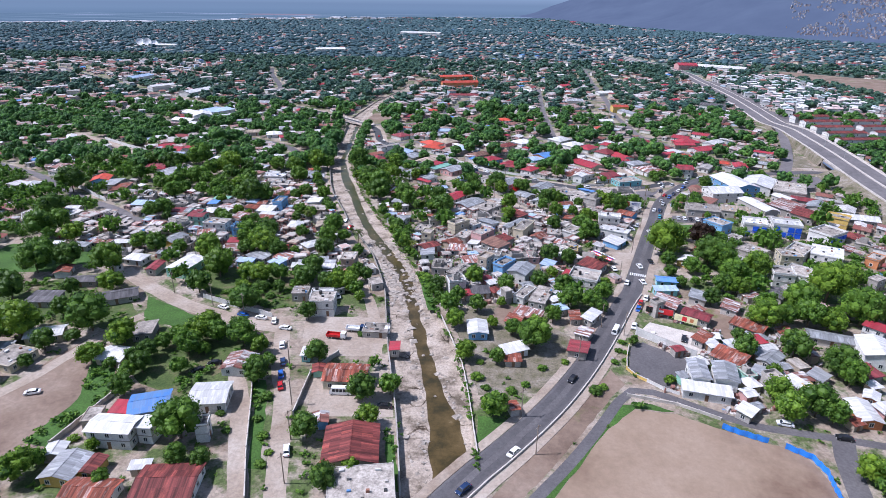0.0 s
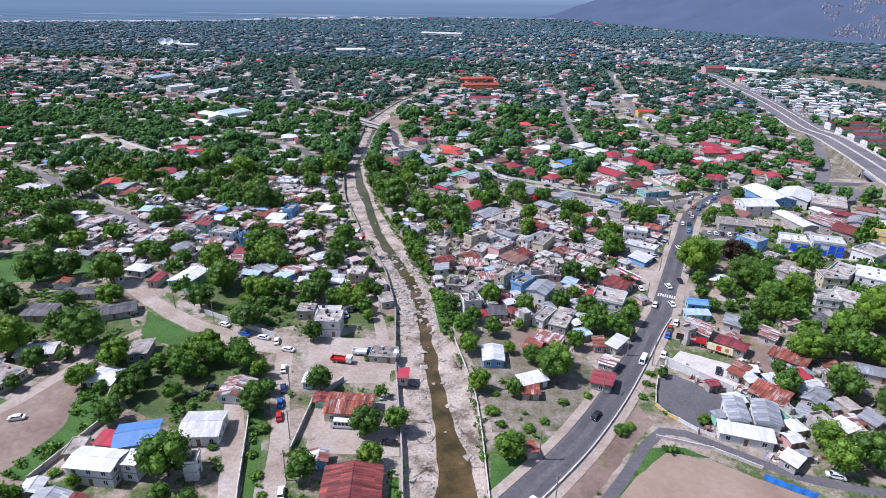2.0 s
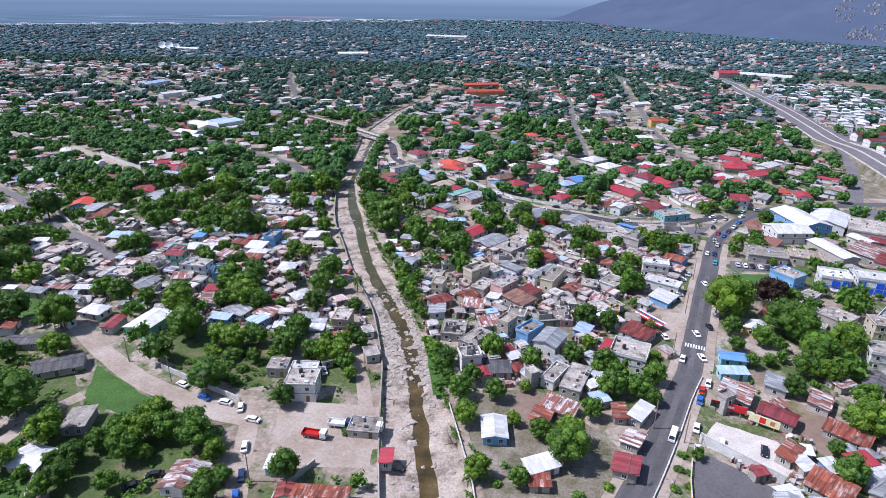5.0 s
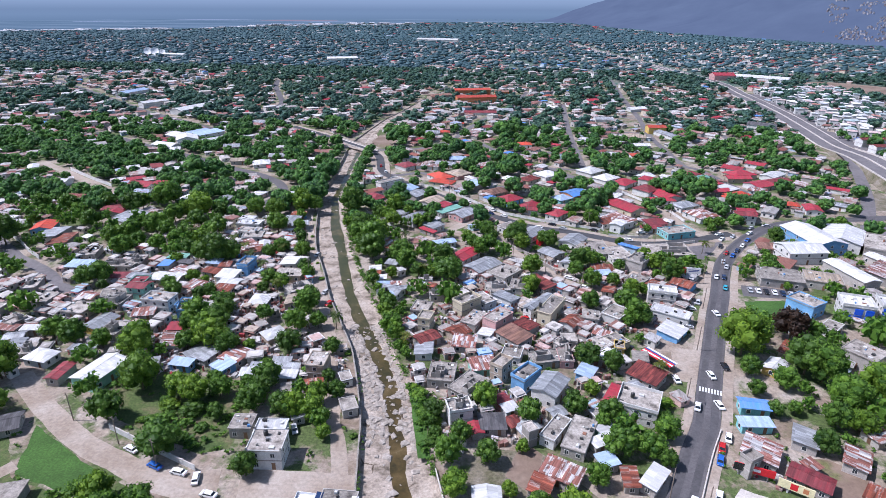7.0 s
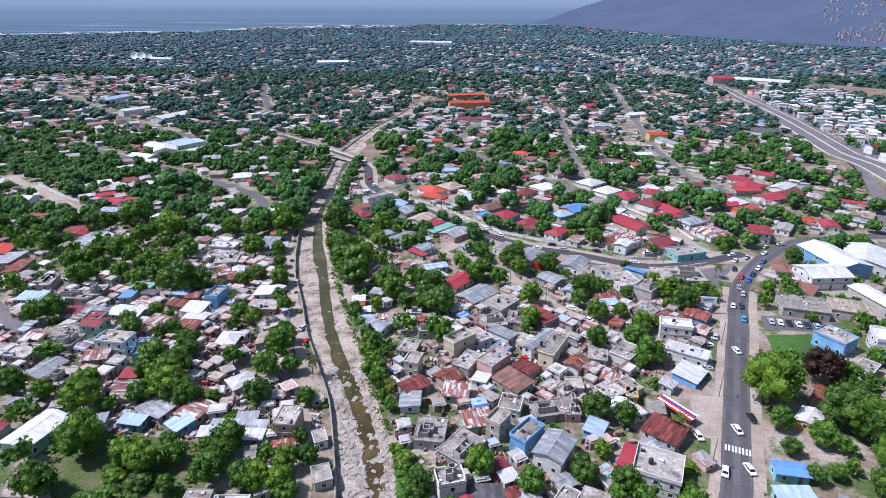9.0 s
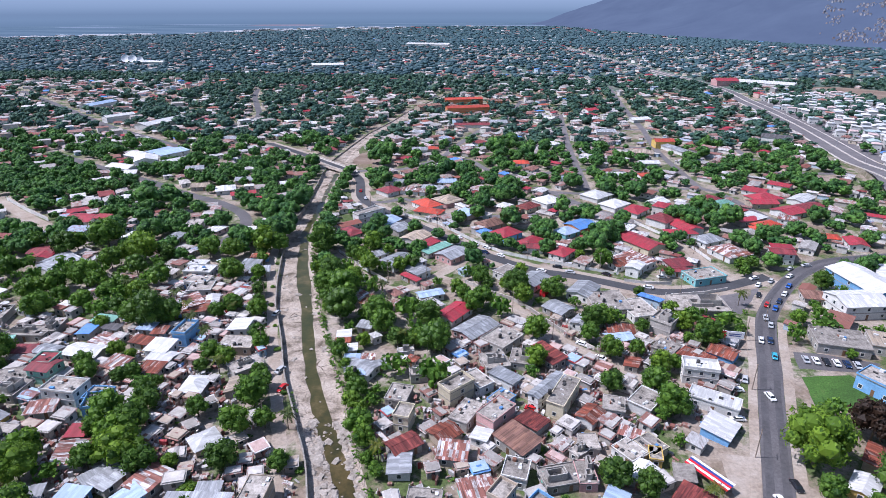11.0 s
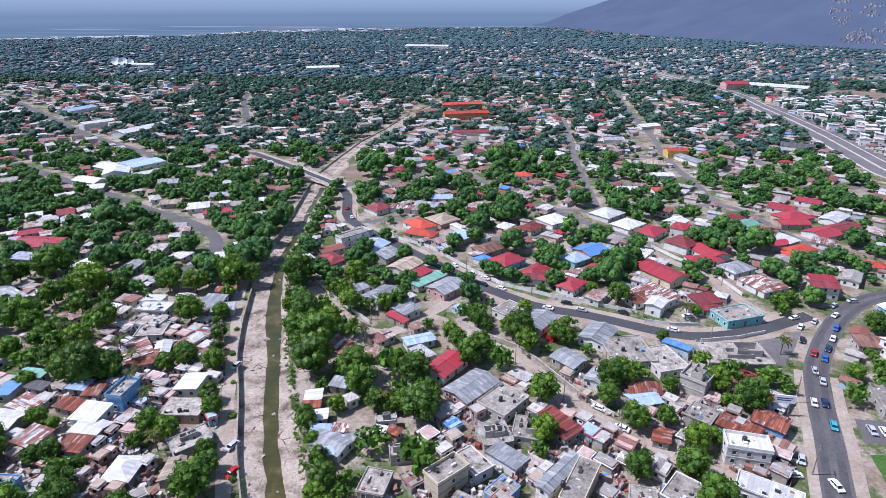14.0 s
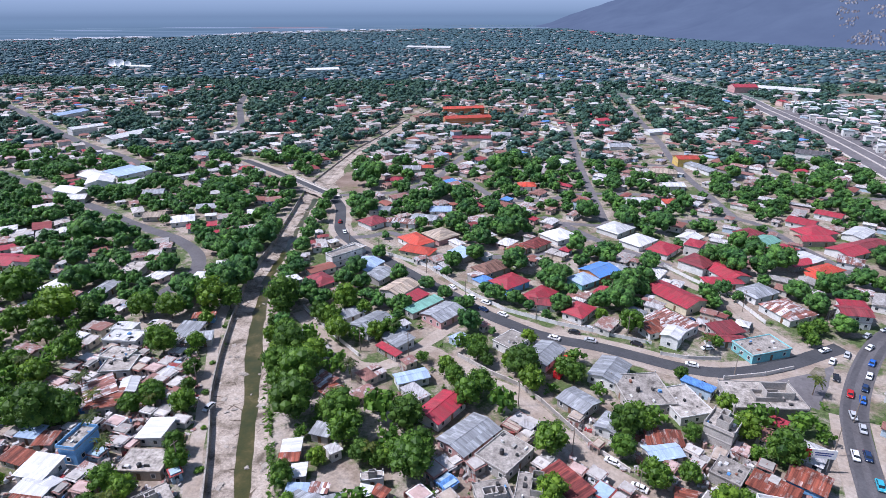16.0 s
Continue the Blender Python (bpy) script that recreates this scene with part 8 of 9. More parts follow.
PLAIN = haze_glow("hazy_plain", [(0.36, (0.105, 0.170, 0.250)), (0.5, (0.136, 0.212, 0.305)), (0.60, (0.180, 0.260, 0.365)), (0.68, (0.136, 0.212, 0.305))], 0.004, (0.25, 1.6, 1))
WATERS = haze_glow("hazy_bay", [(0.3, (0.25, 0.32, 0.47)), (0.7, (0.30, 0.37, 0.52))], 0.003, (0.3, 1, 1))
RED_EARTH = haze_glow("hazy_red_earth", [(0.3, (0.235, 0.215, 0.29)), (0.7, (0.27, 0.24, 0.31))], 0.004, (0.3, 1, 1))
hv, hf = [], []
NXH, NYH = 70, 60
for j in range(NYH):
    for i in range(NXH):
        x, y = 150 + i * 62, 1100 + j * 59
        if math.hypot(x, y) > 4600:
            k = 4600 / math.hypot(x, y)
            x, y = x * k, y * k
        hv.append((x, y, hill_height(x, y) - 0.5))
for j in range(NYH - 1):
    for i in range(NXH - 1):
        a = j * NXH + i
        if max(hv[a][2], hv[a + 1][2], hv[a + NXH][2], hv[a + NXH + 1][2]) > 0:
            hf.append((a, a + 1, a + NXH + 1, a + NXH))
tagged(link_mesh("backdrop_hills", hv, hf, HILLS, smooth=True), "mountain side beyond the plain in painted, glowing blue-violet haze", "hills", kind="structure")
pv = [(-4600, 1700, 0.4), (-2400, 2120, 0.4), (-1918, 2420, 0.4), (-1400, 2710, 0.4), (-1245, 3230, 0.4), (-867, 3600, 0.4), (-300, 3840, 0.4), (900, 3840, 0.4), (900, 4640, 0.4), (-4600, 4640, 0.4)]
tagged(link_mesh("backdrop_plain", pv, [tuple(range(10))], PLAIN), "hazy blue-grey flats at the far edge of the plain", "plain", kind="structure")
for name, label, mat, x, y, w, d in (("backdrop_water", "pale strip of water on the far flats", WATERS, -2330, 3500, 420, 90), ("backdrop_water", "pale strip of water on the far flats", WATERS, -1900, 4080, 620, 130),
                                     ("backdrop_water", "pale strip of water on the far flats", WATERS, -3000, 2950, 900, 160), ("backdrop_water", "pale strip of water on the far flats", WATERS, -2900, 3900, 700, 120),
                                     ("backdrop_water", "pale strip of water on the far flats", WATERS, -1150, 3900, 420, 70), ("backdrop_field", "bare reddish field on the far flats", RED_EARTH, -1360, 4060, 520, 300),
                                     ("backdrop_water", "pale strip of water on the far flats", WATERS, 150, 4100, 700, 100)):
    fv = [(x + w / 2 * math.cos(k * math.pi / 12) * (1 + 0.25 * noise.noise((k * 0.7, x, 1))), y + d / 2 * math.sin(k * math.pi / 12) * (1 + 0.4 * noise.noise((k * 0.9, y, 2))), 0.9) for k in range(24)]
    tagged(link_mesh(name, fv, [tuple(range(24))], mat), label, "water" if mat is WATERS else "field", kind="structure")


def slope_at(x, y):
    """Height of the hill's surface between the points of its mesh."""
    u, w = (x - 150) / 62, (y - 1100) / 59
    i, j = int(u), int(w)
    u, w = u - i, w - j
    z = [hv[(j + b) * NXH + i + a][2] for b in (0, 1) for a in (0, 1)]
    return (z[0] * (1 - u) + z[1] * u) * (1 - w) + (z[2] * (1 - u) + z[3] * u) * w


hill_v, hill_q, base = [], [], 0
hr = np.random.RandomState(8)
while base < 8 * 1300:
    x, y = hr.uniform(750, 1750), hr.uniform(1450, 2500)
    h = slope_at(x, y)
    if not 14 < h < 150 or not 0.5 < x / (y - 190) < 0.79 or noise.noise((x / 75, y / 75, 6)) + 0.6 * noise.noise((x / 24, y / 24, 2)) < -0.06 + max(0, 0.59 - x / (y - 190)) * 3:
        continue
    s = hr.uniform(1.3, 3.3)
    c = np.array([(-1, -0.6, -4), (1, -0.6, -4), (1, 0.6, -4), (-1, 0.6, -4), (-1, -0.6, 4.6), (1, -0.6, 4.6), (1, 0.6, 4.6), (-1, 0.6, 4.6)]) * (s, s, 1)
    t = hr.uniform(0, 3)
    hill_v.append(np.stack([x + c[:, 0] * math.cos(t) - c[:, 1] * math.sin(t), y + c[:, 0] * math.sin(t) + c[:, 1] * math.cos(t), h + c[:, 2]], 1))
    hill_q.append(np.array([(4, 5, 6, 7), (0, 1, 5, 4), (1, 2, 6, 5), (2, 3, 7, 6), (3, 0, 4, 7)]) + base)
    base += 8
# Villa colours are dimmed and blued: haze over the slope painted in.
joined("hillside_houses", hill_v, hill_q, island_paint("hazed_far_villas", [(0, (0.29, 0.29, 0.32)), (0.3, (0.21, 0.19, 0.21)), (0.5, (0.37, 0.365, 0.39)), (0.65, (0.25, 0.215, 0.225)), (0.85, (0.17, 0.175, 0.205))]), "pale villas scattered over the far mountain side", "houses")


def satellite_dish(x, y, r):
    """A great white dish tipped towards the sky on a short tower."""
    root = tagged(new("satellite_dish"), "great white round satellite dish standing among far trees", "satellite dish", "white dishes")
    root.matrix_basis = pose(x, y, 0, 0, 0, 22)
    rows, n = 6, 20
    s = Shape()
    v = [(r * k / rows * math.cos(6.28319 * i / n), r * k / rows * math.sin(6.28319 * i / n), 0.22 * r * (k / rows) ** 2) for k in range(1, rows + 1) for i in range(n)] + [(0, 0, 0)]
    v += [(p, q, z - 0.35) for p, q, z in v]
    m = rows * n + 1
    for o in (0, m):
        s.add(v[o : o + m], [(k * n + i, k * n + (i + 1) % n, (k + 1) * n + (i + 1) % n, (k + 1) * n + i) for k in range(rows - 1) for i in range(n)] + [(rows * n, (i + 1) % n, i) for i in range(n)])
    tip = pose(0, 0, r * 1.15, 62, 0, 0)
    part("reflector", s, SIGN_WHITE, root, "", tip)
    part("tower", Shape().rod((0, 1.5, -0.3), (0, 1.0, r * 1.1), 1.6, 1.1, 10), SIGN_WHITE, root)
    part("feed_horn", Shape().rod((0, 0, 0), (0, 0, r * 0.7), 0.25, 0.2, 6), STEEL, root, "", tip)
    TAKEN.append((x, y, r + 3, r + 3, 0))


for dx, r in ((0, 8.5), (20, 8.5), (40, 7)):
    satellite_dish(-790 + dx, 1366 - dx * 0.3, r)
house(-208, 1950, 130, 32, -12, 9, "gable", "pale", "white")
house(343, 1084, 32, 24, 3, 8, "gable", "red", "pink")
house(396, 1064, 76, 24, -33, 7, "gable", "pale", "white")
house(-42, 858, 46, 14, 16, 8, "gable", "orange", "orange")
house(-34, 802, 48, 13, 16, 7, "gable", "orange", "orange")
house(-467, 792, 40, 16, 80, 7, "gable", "sky", "white")
house(-398, 722, 30, 12, 58, 6, "gable", "pale", "white")
house(-256, 567, 24, 12, 60, 5.5, "shed", "sky", "white")
house(-241, 549, 24, 9, 55, 4.5, "gable", "pale", "white")
house(-4, 860, 18, 12, 4, 6, "gable", "brown", "orange")
house(-80, 815, 30, 12, 40, 6, "gable", "brown", "tan")
house(-330, 1290, 60, 24, 20, 8, "gable", "pale", "white")
house(-720, 1345, 60, 16, -8, 6, "gable", "pale", "white")

# rows of white houses and long apartment blocks beyond the highway
tr = random.Random(4)
ESTATE, BLOCKS = [], []
for r in range(12):
    for k in range(17):
        x, y = 306 + r * 11.5 + k * 2.2 + tr.uniform(-3, 3), 640 + k * 19 + r * 3 + tr.uniform(-6, 6)
        if x < np.interp(y, (560, 684, 796, 919), (275, 291, 305, 313)) + 21 or x > 430 + (y - 640) * 0.1 or tr.random() < 0.2:
            continue
        ESTATE.append((x, y, tr.uniform(7, 10), tr.uniform(6, 9), radians(70 + tr.uniform(-6, 6))))
        TAKEN.append((x, y, 4.5, 4, radians(70)))
for k in range(5):
    house(306 + k * 3, 505 + k * 26, 34, 9, 8, 6.4, "gable", "darkrust", "white")
for k in range(4):
    house(348 + k * 3, 512 + k * 26, 30, 9, 8, 6.4, "gable", "darkrust", "white")
area("paved_ground", "grey paved ground between the housing blocks", [(292, 470), (420, 480), (480, 900), (310, 930), (297, 700)], OLD_ASPHALT, 0.022)
AREAS.pop()


def highway_lamp(x, y, rot):
    root = tagged(new("street_lamp"), "tall grey double-armed street lamp on the highway median", "street lamp", "highway lamps")
    root.matrix_basis = pose(x, y, 0.55 + bank(y), 0, 0, rot)
    part("pole", Shape().rod((0, 0, -0.5), (0, 0, 10), 0.16, 0.1, 7), STEEL, root)
    for sx in (-1, 1):
        part("arm", Shape().rod((0, 0, 9.9), (sx * 2.2, 0, 10.4), 0.07, 0.06, 6), STEEL, root)
        part("lamp_head", Shape().box(sx * 2.5 - 0.45, sx * 2.5 + 0.45, -0.16, 0.16, 10.32, 10.5), STEEL, root)


hwy_line = dense(HWY[2:], 40)
for p, q in list(zip(hwy_line, hwy_line[1:]))[4:24]:
    highway_lamp(p.x, p.y, math.degrees(math.atan2(q.y - p.y, q.x - p.x)) + 90)

# ---- the rest of the town: taken ground is kept free ----
CELL = 2.0
X0, X1, Y0, Y1 = -2050, 1550, 60, 2000
NX, NY = int((X1 - X0) / CELL), int((Y1 - Y0) / CELL)
OCC = np.zeros((NX, NY), bool)
GX = X0 + (np.arange(NX) + 0.5) * CELL
GY = Y0 + (np.arange(NY) + 0.5) * CELL


def mark_disc(x, y, r):
    i0, i1 = int((x - r - X0) / CELL), int((x + r - X0) / CELL) + 1
    j0, j1 = int((y - r - Y0) / CELL), int((y + r - Y0) / CELL) + 1
    i0, j0 = max(i0, 0), max(j0, 0)
    if i1 <= i0 or j1 <= j0:
        return
    gx, gy = np.meshgrid(GX[i0:i1], GY[j0:j1], indexing="ij")
    OCC[i0:i1, j0:j1] |= (gx - x) ** 2 + (gy - y) ** 2 < r * r


def mark_box(x, y, a, b, rot):
    c, s = math.cos(rot), math.sin(rot)
    r = math.hypot(a, b) + CELL
    i0, i1 = max(0, int((x - r - X0) / CELL)), int((x + r - X0) / CELL) + 1
    j0, j1 = max(0, int((y - r - Y0) / CELL)), int((y + r - Y0) / CELL) + 1
    if i1 <= i0 or j1 <= j0:
        return
    gx, gy = np.meshgrid(GX[i0:i1] - x, GY[j0:j1] - y, indexing="ij")
    OCC[i0:i1, j0:j1] |= (np.abs(gx * c + gy * s) < a + 0.5) & (np.abs(-gx * s + gy * c) < b + 0.5)


def box_free(x, y, a, b, rot):
    c, s = math.cos(rot), math.sin(rot)
    r = math.hypot(a, b) + CELL
    i0, i1 = int((x - r - X0) / CELL), int((x + r - X0) / CELL) + 1
    j0, j1 = int((y - r - Y0) / CELL), int((y + r - Y0) / CELL) + 1
    if i0 < 0 or j0 < 0 or i1 >= NX or j1 >= NY:
        return False
    gx, gy = np.meshgrid(GX[i0:i1] - x, GY[j0:j1] - y, indexing="ij")
    return not (OCC[i0:i1, j0:j1] & (np.abs(gx * c + gy * s) < a) & (np.abs(-gx * s + gy * c) < b)).any()


for line, half in PATHS:
    for (ax, ay), (bx, by) in zip(line, line[1:]):
        n = max(1, int(math.hypot(bx - ax, by - ay) / 2))
        for k in range(n):
            mark_disc(ax + (bx - ax) * k / n, ay + (by - ay) * k / n, half + (0.6 if half < 2.9 else 2.0))
for y in np.arange(60, 1000, 2.0):
    a, wa, wb, b = river_at(y)
    for x in np.arange(a - 1, b + 1.5, 1.5):
        mark_disc(x, y, 1.6 if y < 560 else 3.4)
for pts in AREAS:
    i0, i1 = int((pts[:, 0].min() - X0) / CELL), int((pts[:, 0].max() - X0) / CELL) + 1
    j0, j1 = max(0, int((pts[:, 1].min() - Y0) / CELL)), int((pts[:, 1].max() - Y0) / CELL) + 1
    gx, gy = np.meshgrid(GX[i0:i1], GY[j0:j1], indexing="ij")
    inside = np.zeros(gx.shape, bool)
    for (ax, ay), (bx, by) in zip(pts, np.roll(pts, -1, 0)):
        cross = (ay > gy) != (by > gy)
        inside ^= cross & (gx < (bx - ax) * (gy - ay) / (by - ay + 1e-9) + ax)
    OCC[i0:i1, j0:j1] |= inside
for t in TAKEN:
    mark_box(*t)
for k in range(12):
    mark_disc(48 + 0.9 * k, 152 + 3.8 * k, 7)  # open ground round the car park
for k in range(9):
    mark_disc(61.5 + 2.2 * k, 199.5 - 1.1 * k, 4.5)  # open ground before the shop signs
for x, y in [(-87.8, 121.1), (-95.4, 134.0), (-64.0, 125.3), (-66.5, 139.0), (-67.2, 118.8)]:
    mark_disc(x, y, 5)  # kept free so that no tree hides the blue-roofed hall from the camera
for k in range(8):
    mark_disc(66 + 3.4 * k, 143.5 - 1.8 * k, 4.5)  # the edge of the sports field


def heading(x, y):
    """The way that the plots of a quarter lie, in radians."""
    q = noise.cell_vector((x / 190, y / 190, 2))
    if x > -85 and 250 < y < 720:
        return 0.86 + (q.x - 0.5) * 0.3
    near = 0.45 if y < 250 else -0.1 if y < 420 else 0.6
    return near + (q.x - 0.5) * 0.5


def seen(x, y, margin=25):
    return abs(x) < 0.79 * (y + 10) + margin


# Houses that stand between the placed ones, each a thing of its own while near.
LAND = np.random.RandomState(3)
CROWDED = [(-150, 275, 55, 42), (-85, 238, 38, 22), (5, 245, 48, 45), (30, 300, 50, 32), (-95, 300, 28, 40), (78, 178, 34, 30), (-118, 335, 22, 30)]


def crowded(x, y):
    return any(((x - a) / c) ** 2 + ((y - b) / d) ** 2 < 1 for a, b, c, d in CROWDED)


def built(x, y):
    """How thickly the ground is built on."""
    if crowded(x, y):
        return 0.84 if x < -60 else 0.97
    if y < 205 and x < 40:
        return 0.0
    if x < -430 and 820 < y < 1060:
        return 0.95
    if x < -215 and 395 < y < 560:
        return 0.28
    if x < -105 and y < 470:
        return 0.34 if y > 300 else 0.22
    if x < -125 and y < 760:
        return 0.60 + 0.35 * noise.noise((x / 120, y / 120, 5))
    if x > 85 and y < 300:
        return 0.32
    if y > 1000:
        return 0.46 + 0.4 * noise.noise((x / 120, y / 120, 5))
    return 0.74 + 0.4 * noise.noise((x / 120, y / 120, 5)) - (0.08 if x < -110 or (x > 100 and y > 420) else 0)


far_plots = []
for big in (1, 0):
    yy = 100.0
    while yy < 1990:
        step = (9.5 if big else 5.5) if yy < 460 else (12.5 if big else 9.0) if yy < 800 else 14.5
        if not big and yy > 700:
            break
        for xx in np.arange(-0.95 * yy - 30, 0.70 * yy + 40, step * 1.12):
            x, y = xx + LAND.uniform(-0.3, 0.3) * step, yy + LAND.uniform(-0.3, 0.3) * step
            rot = heading(x, y) + (math.pi / 2 if LAND.rand() < 0.35 else 0)
            here = crowded(x, y)
            if LAND.rand() > (built(x, y) if big else (0.9 if here else 0.12)):
                continue
            if here:
                w, d = (LAND.uniform(6, 10.5), LAND.uniform(5, 7.5)) if big else (LAND.uniform(3.2, 5.5), LAND.uniform(2.8, 4.4))
            else:
                w, d = (LAND.uniform(7.5, 13), LAND.uniform(5.5, 8.5)) if big else (LAND.uniform(3.5, 6), LAND.uniform(3, 4.5))
            for shrink in (1.0, 0.72):
                w, d = w * shrink, d * shrink
                if box_free(x, y, w / 2 + (0.0 if here else 0.3), d / 2 + (0.0 if here else 0.3), rot):
                    mark_box(x, y, w / 2 - 0.5, d / 2 - 0.5, rot)
                    far_plots.append((x, y, w, d, rot))
                    break
        yy += step
near_plots = sorted((p for p in far_plots if p[1] < 330 and abs(p[0]) < 190), key=lambda p: -p[2] * p[3] + 0.4 * p[1])[:NEAR_FILL]
chosen = set(id(p) for p in near_plots)
far_plots = [p for p in far_plots if id(p) not in chosen]
for x, y, w, d, rot in near_plots:
    kind = rng.choices(("flat", "shed", "gable", "hip"), (4, 4, 3, 1))[0]
    cover = "slab" if kind == "flat" else rng.choices(("zinc", "mixed", "rust", "pale", "red", "darkrust", "maroon"), (5, 4, 4, 3, 1, 2, 1))[0]
    house(x, y, w, d, math.degrees(rot), rng.choice((2.5, 2.7, 3.0, 5.4)) if kind == "flat" else rng.uniform(2.3, 2.9), kind, cover, rng.choices(("grey", "white", "cream", "pink", "blue", "tan", "green", "yellow"), (6, 4, 2, 1, 1, 2, 1, 1))[0], rng.choice(("", "", "rooms")) if kind == "flat" else "", most=1)

ISLAND_ROOF = island_paint("town_roofs", [(0, (0.46, 0.455, 0.455)), (0.18, (0.64, 0.64, 0.635)), (0.30, (0.36, 0.345, 0.33)), (0.45, (0.28, 0.14, 0.115)), (0.54, (0.46, 0.435, 0.405)), (0.70, (0.54, 0.535, 0.53)), (0.86, (0.37, 0.045, 0.065)), (0.90, (0.25, 0.06, 0.06)), (0.945, (0.36, 0.44, 0.55)), (0.97, (0.42, 0.10, 0.06)), (0.985, (0.12, 0.28, 0.62))], rust=True)
SHACK_ROOF = island_paint("shack_roofs", [(0, (0.44, 0.43, 0.425)), (0.2, (0.56, 0.55, 0.54)), (0.32, (0.34, 0.325, 0.31)), (0.46, (0.42, 0.385, 0.355)), (0.62, (0.26, 0.135, 0.115)), (0.70, (0.50, 0.485, 0.465)), (0.82, (0.66, 0.655, 0.65)), (0.89, (0.36, 0.24, 0.21)), (0.945, (0.36, 0.05, 0.055)), (0.965, (0.32, 0.42, 0.56)), (0.985, (0.12, 0.28, 0.6))], rust=True)
SHACK_WALL = island_paint("shack_walls", [(0, (0.42, 0.395, 0.37)), (0.35, (0.52, 0.49, 0.46)), (0.5, (0.40, 0.33, 0.27)), (0.65, (0.30, 0.28, 0.26)), (0.85, (0.50, 0.36, 0.33)), (0.93, (0.33, 0.44, 0.52))], 0.85)
ISLAND_WALL = island_paint("town_walls", [(0, (0.55, 0.53, 0.50)), (0.3, (0.68, 0.66, 0.62)), (0.5, (0.52, 0.45, 0.36)), (0.65, (0.36, 0.34, 0.32)), (0.8, (0.58, 0.40, 0.36)), (0.9, (0.40, 0.50, 0.58))], 0.85)


CUBE_Q = np.array([(4, 5, 6, 7), (0, 1, 5, 4), (1, 2, 6, 5), (2, 3, 7, 6), (3, 0, 4, 7)])


def town(name, plots, label, windows, tall=False, roof_mat=None, wall_mat=None):
    wv, wq, rv, rq, pv, pq = [], [], [], [], [], []
    r = np.random.RandomState(9)
    nw = nr = npn = 0
    for x, y, w, d, rot in plots:
        h = r.choice([2.4, 2.7, 3.0, 5.6], p=[0.35, 0.35, 0.22, 0.08])
        h = 5.8 if tall else min(h, 3.1) if w * d < 26 else h
        c, s = math.cos(rot), math.sin(rot)

        def place(a):
            a = np.asarray(a, float)
            return np.stack([x + a[:, 0] * c - a[:, 1] * s, y + a[:, 0] * s + a[:, 1] * c, a[:, 2]], 1)

        a, b = w / 2, d / 2
        wv.append(place([(-a, -b, 0), (a, -b, 0), (a, b, 0), (-a, b, 0), (-a, -b, h), (a, -b, h), (a, b, h), (-a, b, h)]))
        wq.append(CUBE_Q + nw)
        nw += 8
        o = 0.45 if y > 460 else 0.4
        h = h * 0.86 if crowded(x, y) else h
        kind = r.rand()
        rise = 0.25 if kind < 0.5 else d * 0.13
        tip = 0.0 if kind < 0.2 or kind > 0.5 else d * r.uniform(0.05, 0.12)
        lip = a + o if kind < 0.75 else max(0.3, a - b)
        top = b + o if kind < 0.5 else 0.05
        low = h - 0.05
        e = [(-a - o, -b - o), (a + o, -b - o), (a + o, b + o), (-a - o, b + o)]
        t = [(-lip, -top), (lip, -top), (lip, top), (-lip, top)]
        lift = [tip * (0.5 + v_ / (2 * b)) for u, v_ in e + t]
        rv.append(place([(u, v_, low + g) for (u, v_), g in zip(e, lift)] + [(u, v_, low + rise * (0.5 if tip else 1) + 0.05 + g) for (u, v_), g in zip(t, lift[4:])]))
        rq.append(CUBE_Q + nr)
        nr += 8
        if windows and kind < 0.2 and w * d > 40 and r.rand() < 0.4:
            # a room, a stair head or a stack of blocks on the flat roof
            cx, cy, sx, sy, up = r.uniform(-0.5, 0.5) * a, r.uniform(-0.5, 0.5) * b, a * r.uniform(0.2, 0.45), b * r.uniform(0.25, 0.45), h + r.choice([0.7, 1.1, 2.4])
            base_z = h + 0.1
            wv.append(place([(cx + i * sx, cy + j * sy, z) for z in (base_z, up) for i, j in ((-1, -1), (1, -1), (1, 1), (-1, 1))]))
            wq.append(CUBE_Q + nw)
            nw += 8
        if windows:
            for side in range(3):
                n = max(1, int((w if side == 0 else d) / 3.0))
                for i in range(n):
                    u = ((i + 0.5) / n - 0.5) * (w if side == 0 else d)
                    z = 1.0
                    if side == 0:
                        g = [(u - 0.5, -b - 0.04, z), (u + 0.5, -b - 0.04, z), (u + 0.5, -b - 0.04, z + 1.1), (u - 0.5, -b - 0.04, z + 1.1)]
                    else:
                        q = (a + 0.04) * (1 if side == 1 else -1)
                        g = [(q, u - 0.5, z), (q, u + 0.5, z), (q, u + 0.5, z + 1.1), (q, u - 0.5, z + 1.1)]
                    pv.append(place(g))
                    pq.append(np.array([(0, 1, 2, 3)]) + npn)
                    npn += 4
    root = joined(name, wv, wq, wall_mat or ISLAND_WALL, label, "houses")
    roofs = joined("roof", rv, rq, roof_mat or ISLAND_ROOF, "", "")
    roofs.parent = root
    if pv:
        panes = joined("window", pv, pq, PANE, "", "")
        panes.parent = root


# Crowded plots are patchworks of rooms and lean-tos.
patchwork = []
